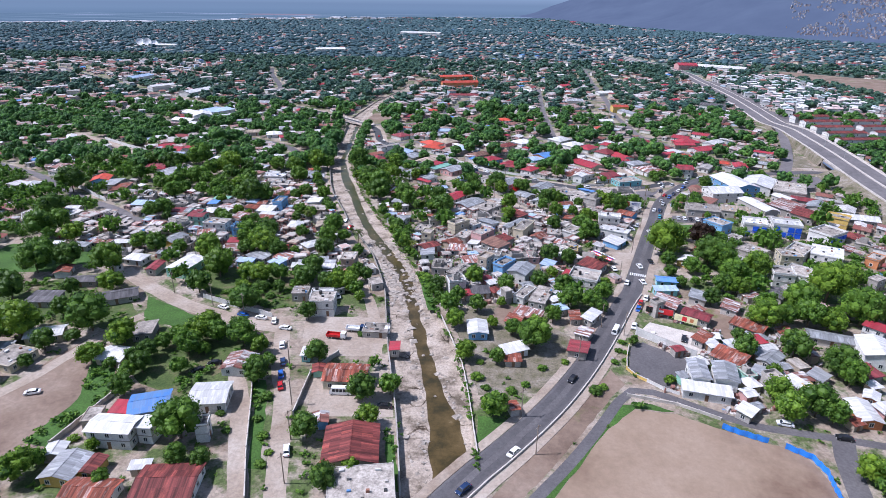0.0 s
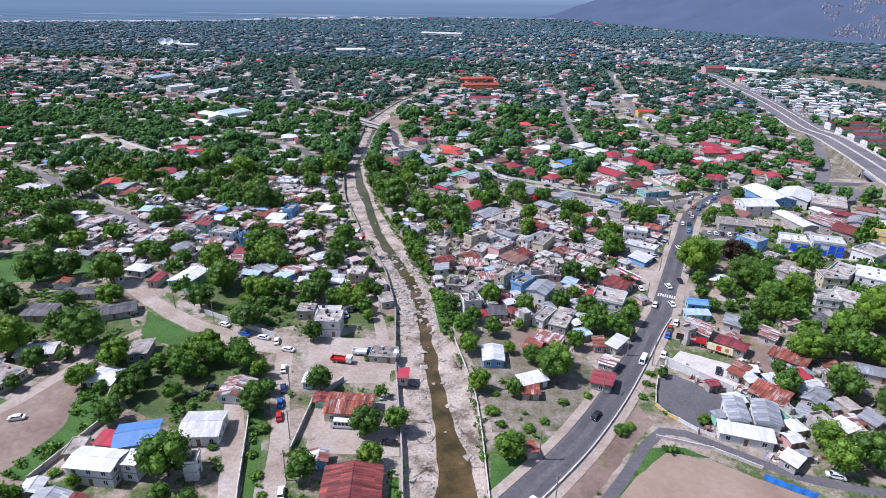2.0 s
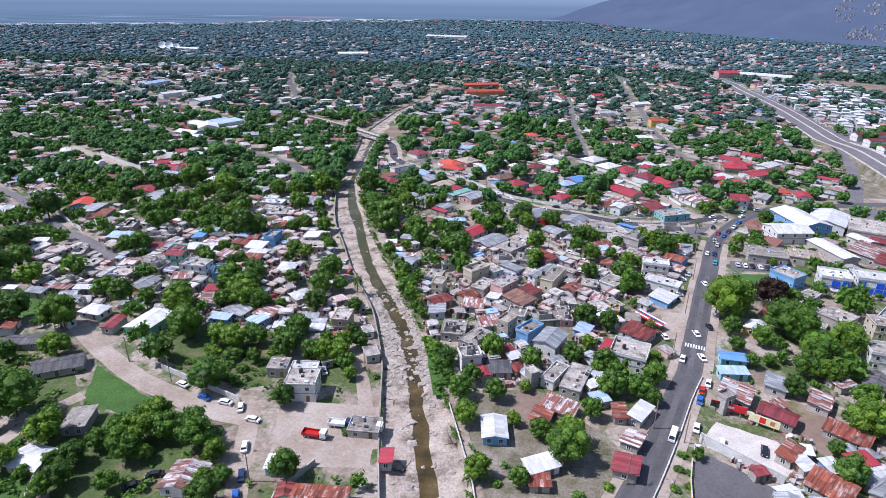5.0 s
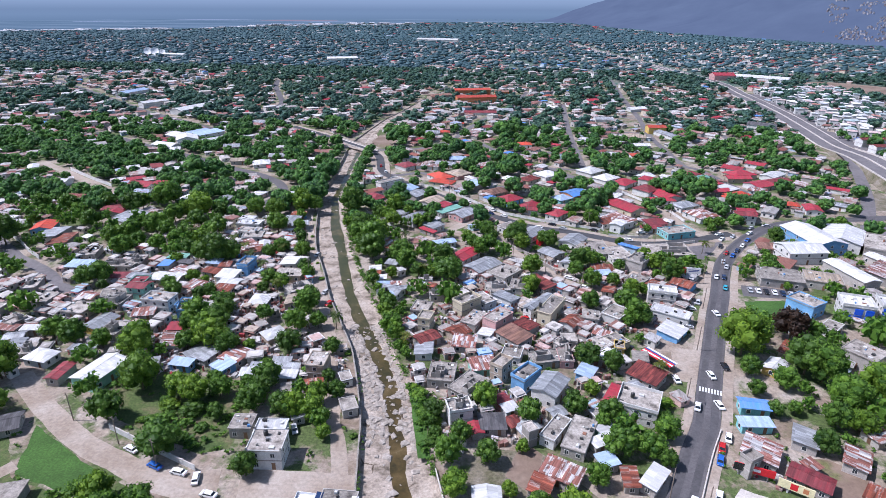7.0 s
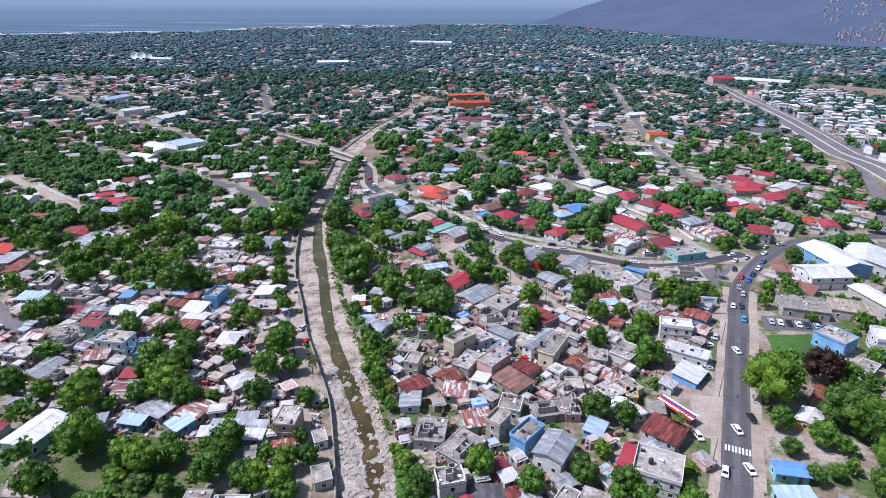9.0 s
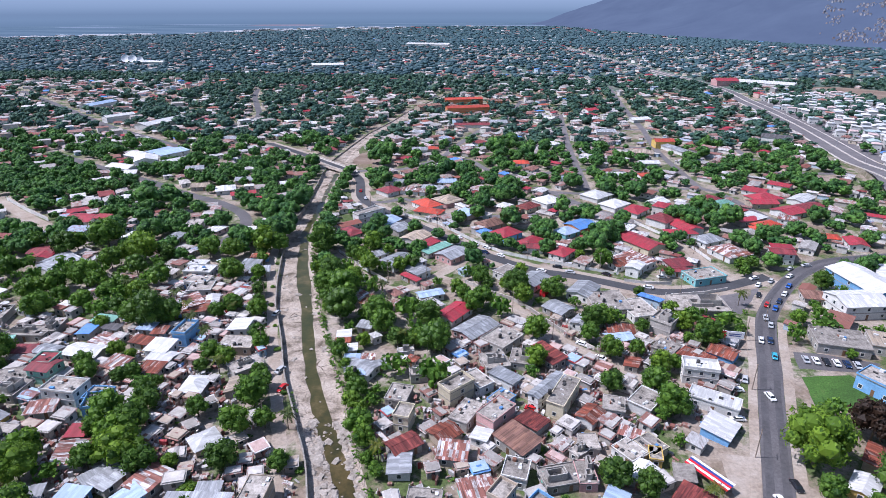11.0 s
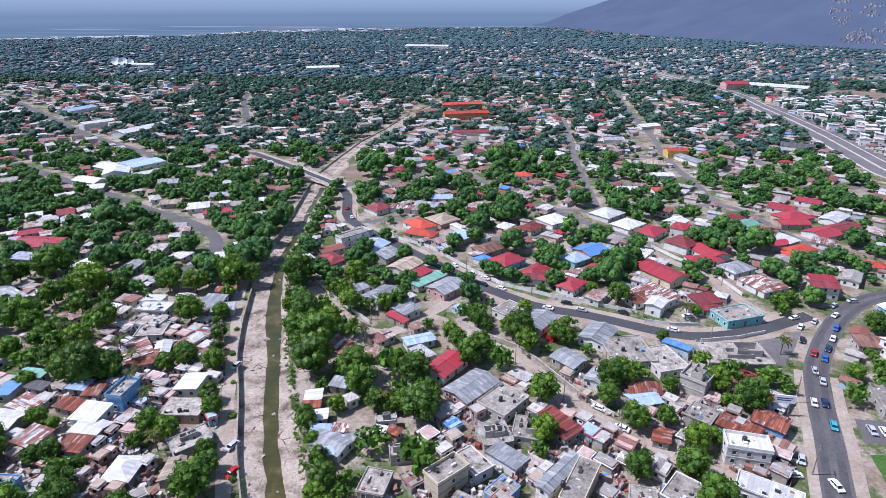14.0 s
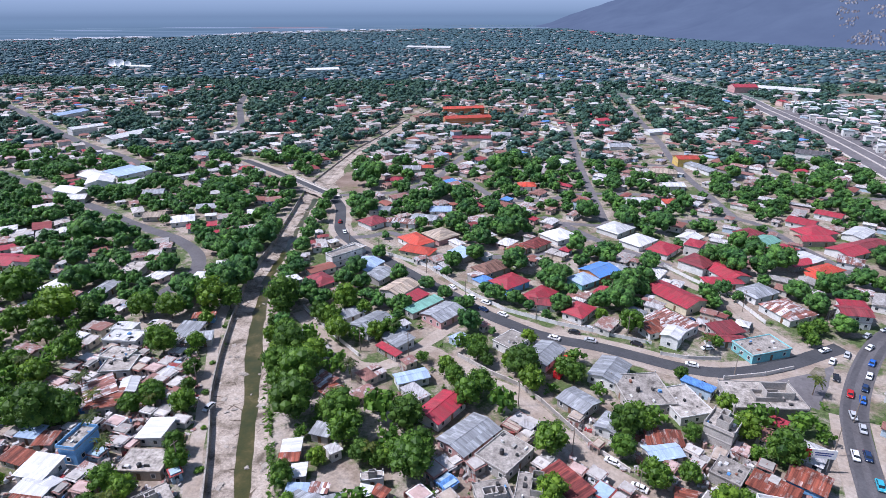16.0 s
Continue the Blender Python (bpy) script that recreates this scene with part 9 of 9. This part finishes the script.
for x, y, w, d, rot in far_plots:
    if y > 900:
        continue
    if y > 460 or (not crowded(x, y) and LAND.rand() < 0.5):
        patchwork.append((x, y, w, d, rot))
        continue
    c, s = math.cos(rot), math.sin(rot)
    cut = LAND.uniform(0.35, 0.65)
    for u0, u1 in ((0, cut), (cut, 1)) if w > 5.2 else ((0, 1),):
        e = LAND.uniform(0.35, 0.65)
        for v0, v1 in ((0, e), (e, 1)) if d > 5.4 and LAND.rand() < 0.5 else ((0, 1),):
            p, q = ((u0 + u1) / 2 - 0.5) * w, ((v0 + v1) / 2 - 0.5) * d
            k = LAND.uniform(0.94, 1.04)
            patchwork.append((x + p * c - q * s, y + p * s + q * c, (u1 - u0) * w * k - 0.1, (v1 - v0) * d * k - 0.1, rot + LAND.uniform(-0.07, 0.07)))
town("shacks", [p for p in patchwork if crowded(p[0], p[1])], "crowded low shacks under patched grey and rusty sheet roofs", True, False, SHACK_ROOF, SHACK_WALL)
town("town_houses", [p for p in patchwork if not crowded(p[0], p[1])], "many small low houses with grey, white, rusty and red roofs among trees", True)
town("housing_estate", ESTATE, "rows of small white two-storey houses with pale roofs", True, True, island_paint("estate_roofs", [(0, (0.60, 0.60, 0.60)), (0.28, (0.46, 0.47, 0.49)), (0.48, (0.55, 0.42, 0.40)), (0.64, (0.38, 0.47, 0.48)), (0.76, (0.66, 0.65, 0.63)), (0.88, (0.42, 0.20, 0.16))]), WALLS["white"])
town("distant_houses", [p for p in far_plots if p[1] >= 900 and LAND.rand() < 0.85], "small pale houses scattered far off among trees", False)


def woods(name, spots, variants, mat, label, smooth=False):
    """Many trees in one mesh. spots: x, y, radius, height."""
    arrays = []
    for v, q in variants:
        arrays.append((np.array(v), q))
    verts, quads, base = [], [], 0
    r = np.random.RandomState(21)
    for x, y, s, h in spots:
        v, q = arrays[r.randint(len(arrays))]
        a = r.uniform(0, 6.283)
        c, sn = math.cos(a), math.sin(a)
        w = np.stack([x + s * 1.1 * (v[:, 0] * c - v[:, 1] * sn), y + s * 1.1 * (v[:, 0] * sn + v[:, 1] * c), h * 0.5 + v[:, 2] * h * 0.52], 1)
        verts.append(w)
        quads.append(q + base)
        base += len(v)
    return joined(name, verts, quads, mat, label, "trees", smooth)


def quad_crown(seed, lumps, leaves, leaf):
    v, f = crown_arrays(seed, lumps, leaves, leaf, True)
    return v, np.array(f)


def rounded_crown(seed, lumps, sprays, leaf):
    """A crown of rounded, uneven clumps with loose sprays on their outline."""
    r = random.Random(seed)
    nr = np.random.RandomState(seed)
    ball = np.array([tuple(p) for p in ICO1[0]])
    tri = np.array(ICO1[1])
    cs = [(0, 0, -0.05, 0.66)]
    for i in range(lumps):
        a, z = i * 2.39996 + r.uniform(-0.6, 0.6), 1 - 1.45 * (i + 0.5) / lumps
        q = math.sqrt(max(0.08, 1 - z * z))
        k = r.uniform(0.5, 0.74)
        cs.append((q * math.cos(a) * k, q * math.sin(a) * k, z * k * 0.95, r.uniform(0.2, 0.4) if lumps > 6 else r.uniform(0.27, 0.44)))
    v, f, o = [], [], 0
    for x, y, z, s in cs:
        v.append(ball * nr.uniform(0.78, 1.18, (len(ball), 1)) * s + (x, y, z))
        f.append(tri + o)
        o += len(ball)
    if sprays:
        c = np.array(cs)[nr.randint(0, len(cs), sprays)]
        d = nr.normal(size=(sprays, 3))
        d[:, 2] = np.abs(d[:, 2]) * 0.9
        d /= np.linalg.norm(d, axis=1)[:, None]
        p = c[:, :3] + d * c[:, 3:4] * nr.uniform(0.92, 1.2, (sprays, 1))
        t = np.cross(d + nr.normal(size=(sprays, 3)) * 0.5, nr.normal(size=(sprays, 3)))
        t /= np.linalg.norm(t, axis=1)[:, None]
        b = np.cross(d, t)
        k = leaf * nr.uniform(0.6, 1.3, (sprays, 1))
        v.append(np.stack([p - t * k, p + t * k * 0.8 - b * k * 0.7, p + b * k * 0.9 + d * k * 0.4], 1).reshape(-1, 3))
        f.append(np.arange(sprays * 3).reshape(-1, 3) + o)
    return np.concatenate(v), np.concatenate(f)


def gaps(step, ylo, yhi, keep, rmin, rmax, margin=25):
    """Spots for trees on ground that is still free."""
    out = []
    y = ylo
    while y < yhi:
        for xx in np.arange(-0.95 * y - margin, 0.70 * y + 15 + margin, step):
            x, q = xx + LAND.uniform(-0.5, 0.5) * step, y + LAND.uniform(-0.5, 0.5) * step
            if LAND.rand() > keep(x, q):
                continue
            r = LAND.uniform(rmin, rmax) * (0.75 + 0.5 * LAND.rand())
            i, j = int((x - X0) / CELL), int((q - Y0) / CELL)
            if 0 <= i < NX and 0 <= j < NY and not OCC[max(0, i - 1) : i + 2, max(0, j - 1) : j + 2].any():
                out.append((x, q, r, r * (LAND.uniform(1.7, 2.3) if q < 400 else LAND.uniform(1.5, 2.0))))
                mark_disc(x, q, r * 0.62)
        y += step * 0.9
    return out


def leafy(x, y):
    if crowded(x, y):
        return 0.55 if x < -60 else 0.32
    if x < -430 and 820 < y < 1060:
        return 0.12
    if y < 205 and x < 40:
        return 0.85 if x < -112 else 0.45 if x < -48 else 0.15
    green = 0.3 if x < -105 and 230 < y else -0.3 if x > 85 and y < 300 else 0.0
    if x < -215 and 395 < y < 560:
        return 0.97
    if x < -105 and 300 < y < 560:
        return 0.9 if y < 430 else 0.74
    if x < -105 and 560 <= y < 900:
        return 0.52 + 0.5 * noise.noise((x / 85, y / 85, 11))
    if y > 430 and x > -105:
        return 0.41 + 0.6 * noise.noise((x / 85, y / 85, 11))
    return 0.66 + 0.5 * noise.noise((x / 85, y / 85, 11)) + green * (1 if y < 470 else 0.2)


spots = gaps(6.5, 95, 520, leafy, 3.4, 5.2) + gaps(4.0, 95, 520, lambda x, y: 0.6 * leafy(x, y), 1.8, 3.0)
near_spots = [s for s in spots if s[1] < 340 and abs(s[0]) < 160][:NEAR_TREES]
used = set(id(s) for s in near_spots)
for x, y, r, h in near_spots:
    tree(x, y, r, h)
MIDC = [quad_crown(s, 8, 104, 0.175) for s in (41, 42, 43, 44)]
ROUND = [rounded_crown(s, 13, 110, 0.13) for s in (41, 42, 43, 44, 45, 46)]
LOWC = [rounded_crown(s, 4, 12, 0.26) for s in (51, 52, 53, 54)]
TINY = [rounded_crown(s, 1, 0, 0.5) for s in (61, 62, 63, 64)]
others = [s for s in spots if id(s) not in used]
woods("trees_of_the_town", [s for s in others if s[1] < 370], MIDC, LEAF_STUFF, "dense green trees between the houses of the town")
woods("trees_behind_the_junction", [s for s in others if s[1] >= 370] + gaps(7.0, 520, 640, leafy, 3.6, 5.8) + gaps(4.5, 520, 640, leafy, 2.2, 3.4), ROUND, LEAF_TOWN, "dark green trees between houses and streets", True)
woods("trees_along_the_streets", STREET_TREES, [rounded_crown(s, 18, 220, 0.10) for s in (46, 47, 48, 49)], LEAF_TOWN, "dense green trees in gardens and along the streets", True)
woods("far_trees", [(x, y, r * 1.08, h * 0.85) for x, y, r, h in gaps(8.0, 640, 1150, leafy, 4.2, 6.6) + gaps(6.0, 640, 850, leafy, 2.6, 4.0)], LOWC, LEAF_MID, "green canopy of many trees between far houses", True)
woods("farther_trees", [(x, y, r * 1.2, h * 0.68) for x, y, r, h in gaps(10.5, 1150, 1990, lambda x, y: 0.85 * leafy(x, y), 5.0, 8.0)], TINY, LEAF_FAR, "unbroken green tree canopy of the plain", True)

# Beyond, the plain is canopy with pale roofs here and there.
far_spots, pale_plots, shed_plots = [], [], []


def edge_of_town(x):
    return float(np.interp(x, (-2400, -1918, -1400, -1245, -867, -300, 900), (2100, 2400, 2690, 3210, 3580, 3820, 3820)))


y = 1990.0
while y < 3820:
    step = 16 + (y - 1990) / 90
    for xx in np.arange(-0.96 * y, 0.7 * y, step):
        x, q = xx + LAND.uniform(-0.5, 0.5) * step, y + LAND.uniform(-0.5, 0.5) * step
        if hill_height(x, q) > 1 or q > edge_of_town(x):
            continue
        n = noise.noise((x / 240, q / 340, 17))
        if edge_of_town(x) - (170 if x < -1300 else 420) < q and x < -500:
            if LAND.rand() < 0.5 and noise.noise((x / 130, q / 60, 31)) > 0.0:
                shed_plots.append((x, q, LAND.uniform(16, 46), LAND.uniform(10, 22), LAND.uniform(-0.4, 0.4)))
            continue
        if LAND.rand() < 0.16 + 0.25 * max(0, n):
            pale_plots.append((x, q, step * LAND.uniform(0.6, 1.3), step * LAND.uniform(0.4, 0.7), LAND.uniform(-0.4, 0.4)))
        elif LAND.rand() < 0.95 - n * 0.2:
            far_spots.append((x, q, step * LAND.uniform(0.5, 0.75), LAND.uniform(7, 11)))
    y += step
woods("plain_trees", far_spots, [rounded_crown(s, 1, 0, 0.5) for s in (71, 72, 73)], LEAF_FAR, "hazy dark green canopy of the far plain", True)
town("plain_houses", pale_plots, "pale roofs scattered over the far plain", False)
# Roof greys lean to blue, a haze tint held in the colour.
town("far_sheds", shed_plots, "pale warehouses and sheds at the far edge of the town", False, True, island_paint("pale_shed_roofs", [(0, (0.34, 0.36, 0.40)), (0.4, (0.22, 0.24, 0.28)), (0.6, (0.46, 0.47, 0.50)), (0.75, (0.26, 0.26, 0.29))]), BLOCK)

# ---- weeds, bushes and scrap between the houses ----
weeds = []
for k in range(5000):
    y = 95 + 400 * LAND.rand()
    x = LAND.uniform(-0.95 * y - 20, 0.70 * y + 30)
    i, j = int((x - X0) / CELL), int((y - Y0) / CELL)
    if OCC[i, j] or noise.noise((x / 22, y / 22, 15)) < (0.05 if crowded(x, y) else -0.12):
        continue
    r = LAND.uniform(0.35, 1.3)
    weeds.append((x, y, r, r * 1.2))
woods("weeds_and_bushes", weeds, [quad_crown(s, 3, 22, 0.34) for s in (81, 82, 83)], LEAF_STUFF, "low green weeds and bushes on bare yards")

def within(pts, x, y):
    hit = False
    for (ax, ay), (bx, by) in zip(pts, np.roll(pts, -1, 0)):
        if (ay > y) != (by > y) and x < (bx - ax) * (y - ay) / (by - ay) + ax:
            hit = not hit
    return hit


def clear_of(x, y, r):
    """No house or road stands here."""
    for cx, cy, a, b, rot in TAKEN:
        if abs(cx - x) < 20 and abs(cy - y) < 20:
            c, s = math.cos(rot), math.sin(rot)
            if abs((x - cx) * c + (y - cy) * s) < a + r and abs(-(x - cx) * s + (y - cy) * c) < b + r:
                return False
    return all((((line - (x, y)) ** 2).sum(1)).min() > (half + r + 1) ** 2 for line, half in PATHS)


scrub = []
for pts in WILD:
    lo, hi = pts.min(0), pts.max(0)
    for k in range(int((hi - lo).prod() / 6)):
        x, y = LAND.uniform(lo[0], hi[0]), LAND.uniform(lo[1], hi[1])
        r = LAND.uniform(0.3, 1.0) ** 2 * 1.9 + 0.25
        if noise.noise((x / 9, y / 9, 25)) > (0.46 if x > -10 else -0.05) and within(pts, x, y) and clear_of(x, y, r * 0.6):
            scrub.append((x, y, r, r * 1.25))
for k in range(900):
    y = LAND.uniform(120, 560)
    a, wa, wb, b = river_at(y)
    r = LAND.uniform(0.25, 1.0)
    if noise.noise((0, y / 14, 33)) > -0.1:
        scrub.append((b + LAND.uniform(-1.0, 1.4), y, r, r * 1.3))
    elif LAND.rand() < 0.3:
        scrub.append((a + LAND.uniform(-0.3, 0.8), y, r * 0.7, r))
woods("scrub_bushes", scrub, [quad_crown(s, 3, 20, 0.32) for s in (84, 85, 86)], LEAF_STUFF, "dry green bushes and weeds on the waste ground")
fv, fq, base = [], [], 0
for x, y, w, d, rot in [p for p in far_plots if p[1] < 420]:
    if not crowded(x, y) and LAND.rand() < 0.6:
        continue
    c, s = math.cos(rot), math.sin(rot)
    for side in range(2):
        n = LAND.randint(3, 8)
        u, v = w / 2 * LAND.choice((-1, 1)), d / 2 + 0.6
        along = LAND.rand() < 0.5
        for k in range(n):
            p, q = (u - math.copysign(k * 0.9, u), v + side * 0.5) if along else (u + math.copysign(0.7, u), v - k * 0.9)
            px, py = x + p * c - q * s, y + p * s + q * c
            if OCC[int((px - X0) / CELL), int((py - Y0) / CELL)]:
                continue
            h, t = LAND.uniform(1.4, 2.1), rot + (0 if along else 1.5708) + LAND.uniform(-0.08, 0.08)
            e = np.array([(-0.44, -0.03, 0), (0.44, -0.03, 0), (0.44, 0.03, 0), (-0.44, 0.03, 0), (-0.44, -0.03, h), (0.44, -0.03, h), (0.44, 0.03, h), (-0.44, 0.03, h)])
            fv.append(np.stack([px + e[:, 0] * math.cos(t) - e[:, 1] * math.sin(t), py + e[:, 0] * math.sin(t) + e[:, 1] * math.cos(t), e[:, 2]], 1))
            fq.append(CUBE_Q + base)
            base += 8
joined("yard_fences", fv, fq, SHACK_ROOF, "patchy fences of old zinc sheets around the yards", "fences")
scrap_v, scrap_q, base = [], [], 0
for k in range(13000):
    a, b, c, d = CROWDED[LAND.randint(len(CROWDED))]
    x, y = a + c * LAND.uniform(-1, 1), b + d * LAND.uniform(-1, 1)
    i, j = int((x - X0) / CELL), int((y - Y0) / CELL)
    if OCC[i, j] or not crowded(x, y):
        continue
    w, l, h = LAND.uniform(0.25, 1.3), LAND.uniform(0.3, 2.2), LAND.uniform(0.08, 1.0) ** 2 * 1.6 + 0.06
    t = LAND.uniform(0, 3.2)
    q = np.array([(-w, -l, 0), (w, -l, 0), (w, l, 0), (-w, l, 0), (-w, -l, 1), (w, -l, 1), (w, l, 1), (-w, l, 1)]) * (0.5, 0.5, h) + np.array([(0, 0, 0)] * 4 + [(0, 0, 0), (0, 0, 0.25 * h), (0, 0, 0.1 * h), (0, 0, 0)])
    scrap_v.append(np.stack([x + q[:, 0] * math.cos(t) - q[:, 1] * math.sin(t), y + q[:, 0] * math.sin(t) + q[:, 1] * math.cos(t), q[:, 2]], 1))
    scrap_q.append(CUBE_Q + base)
    base += 8
joined("scrap_and_debris", scrap_v, scrap_q, SHACK_ROOF, "scattered scrap sheets, blocks and debris in the yards", "debris")

# ---- sky behind everything ----
HAZE, _ns, _ls = graph("far_haze")
_co = _ns.new("ShaderNodeNewGeometry").outputs["Position"]
_sep = _ns.new("ShaderNodeSeparateXYZ")
_ls.new(_co, _sep.inputs[0])
_mr = _ns.new("ShaderNodeMapRange")
_mr.inputs["From Min"].default_value, _mr.inputs["From Max"].default_value = 0, 300
_ls.new(_sep.outputs["Z"], _mr.inputs["Value"])
_r = ramp(_ns, [(0.0, (0.138, 0.212, 0.312)), (0.12, (0.165, 0.245, 0.355)), (0.22, (0.165, 0.240, 0.350)), (0.36, (0.222, 0.308, 0.432)), (0.6, (0.285, 0.380, 0.520)), (1.0, (0.335, 0.435, 0.585))])
_ls.new(_mr.outputs[0], _r.inputs[0])
_em = _ns.new("ShaderNodeEmission")
_ls.new(_r.outputs[0], _em.inputs["Color"])
_ls.new(_em.outputs[0], _ns["Material Output"].inputs["Surface"])
bv, bf = [], []
for k in range(41):
    a = radians(-62 + 124 * k / 40)
    bv += [(4680 * math.sin(a), 4680 * math.cos(a), -5), (4680 * math.sin(a), 4680 * math.cos(a), 700)]
    if k:
        bf.append((2 * k - 2, 2 * k - 1, 2 * k + 1, 2 * k))
tagged(link_mesh("backdrop_sky", bv, bf, HAZE), "pale blue hazy sky low over the plain", "sky", kind="structure")
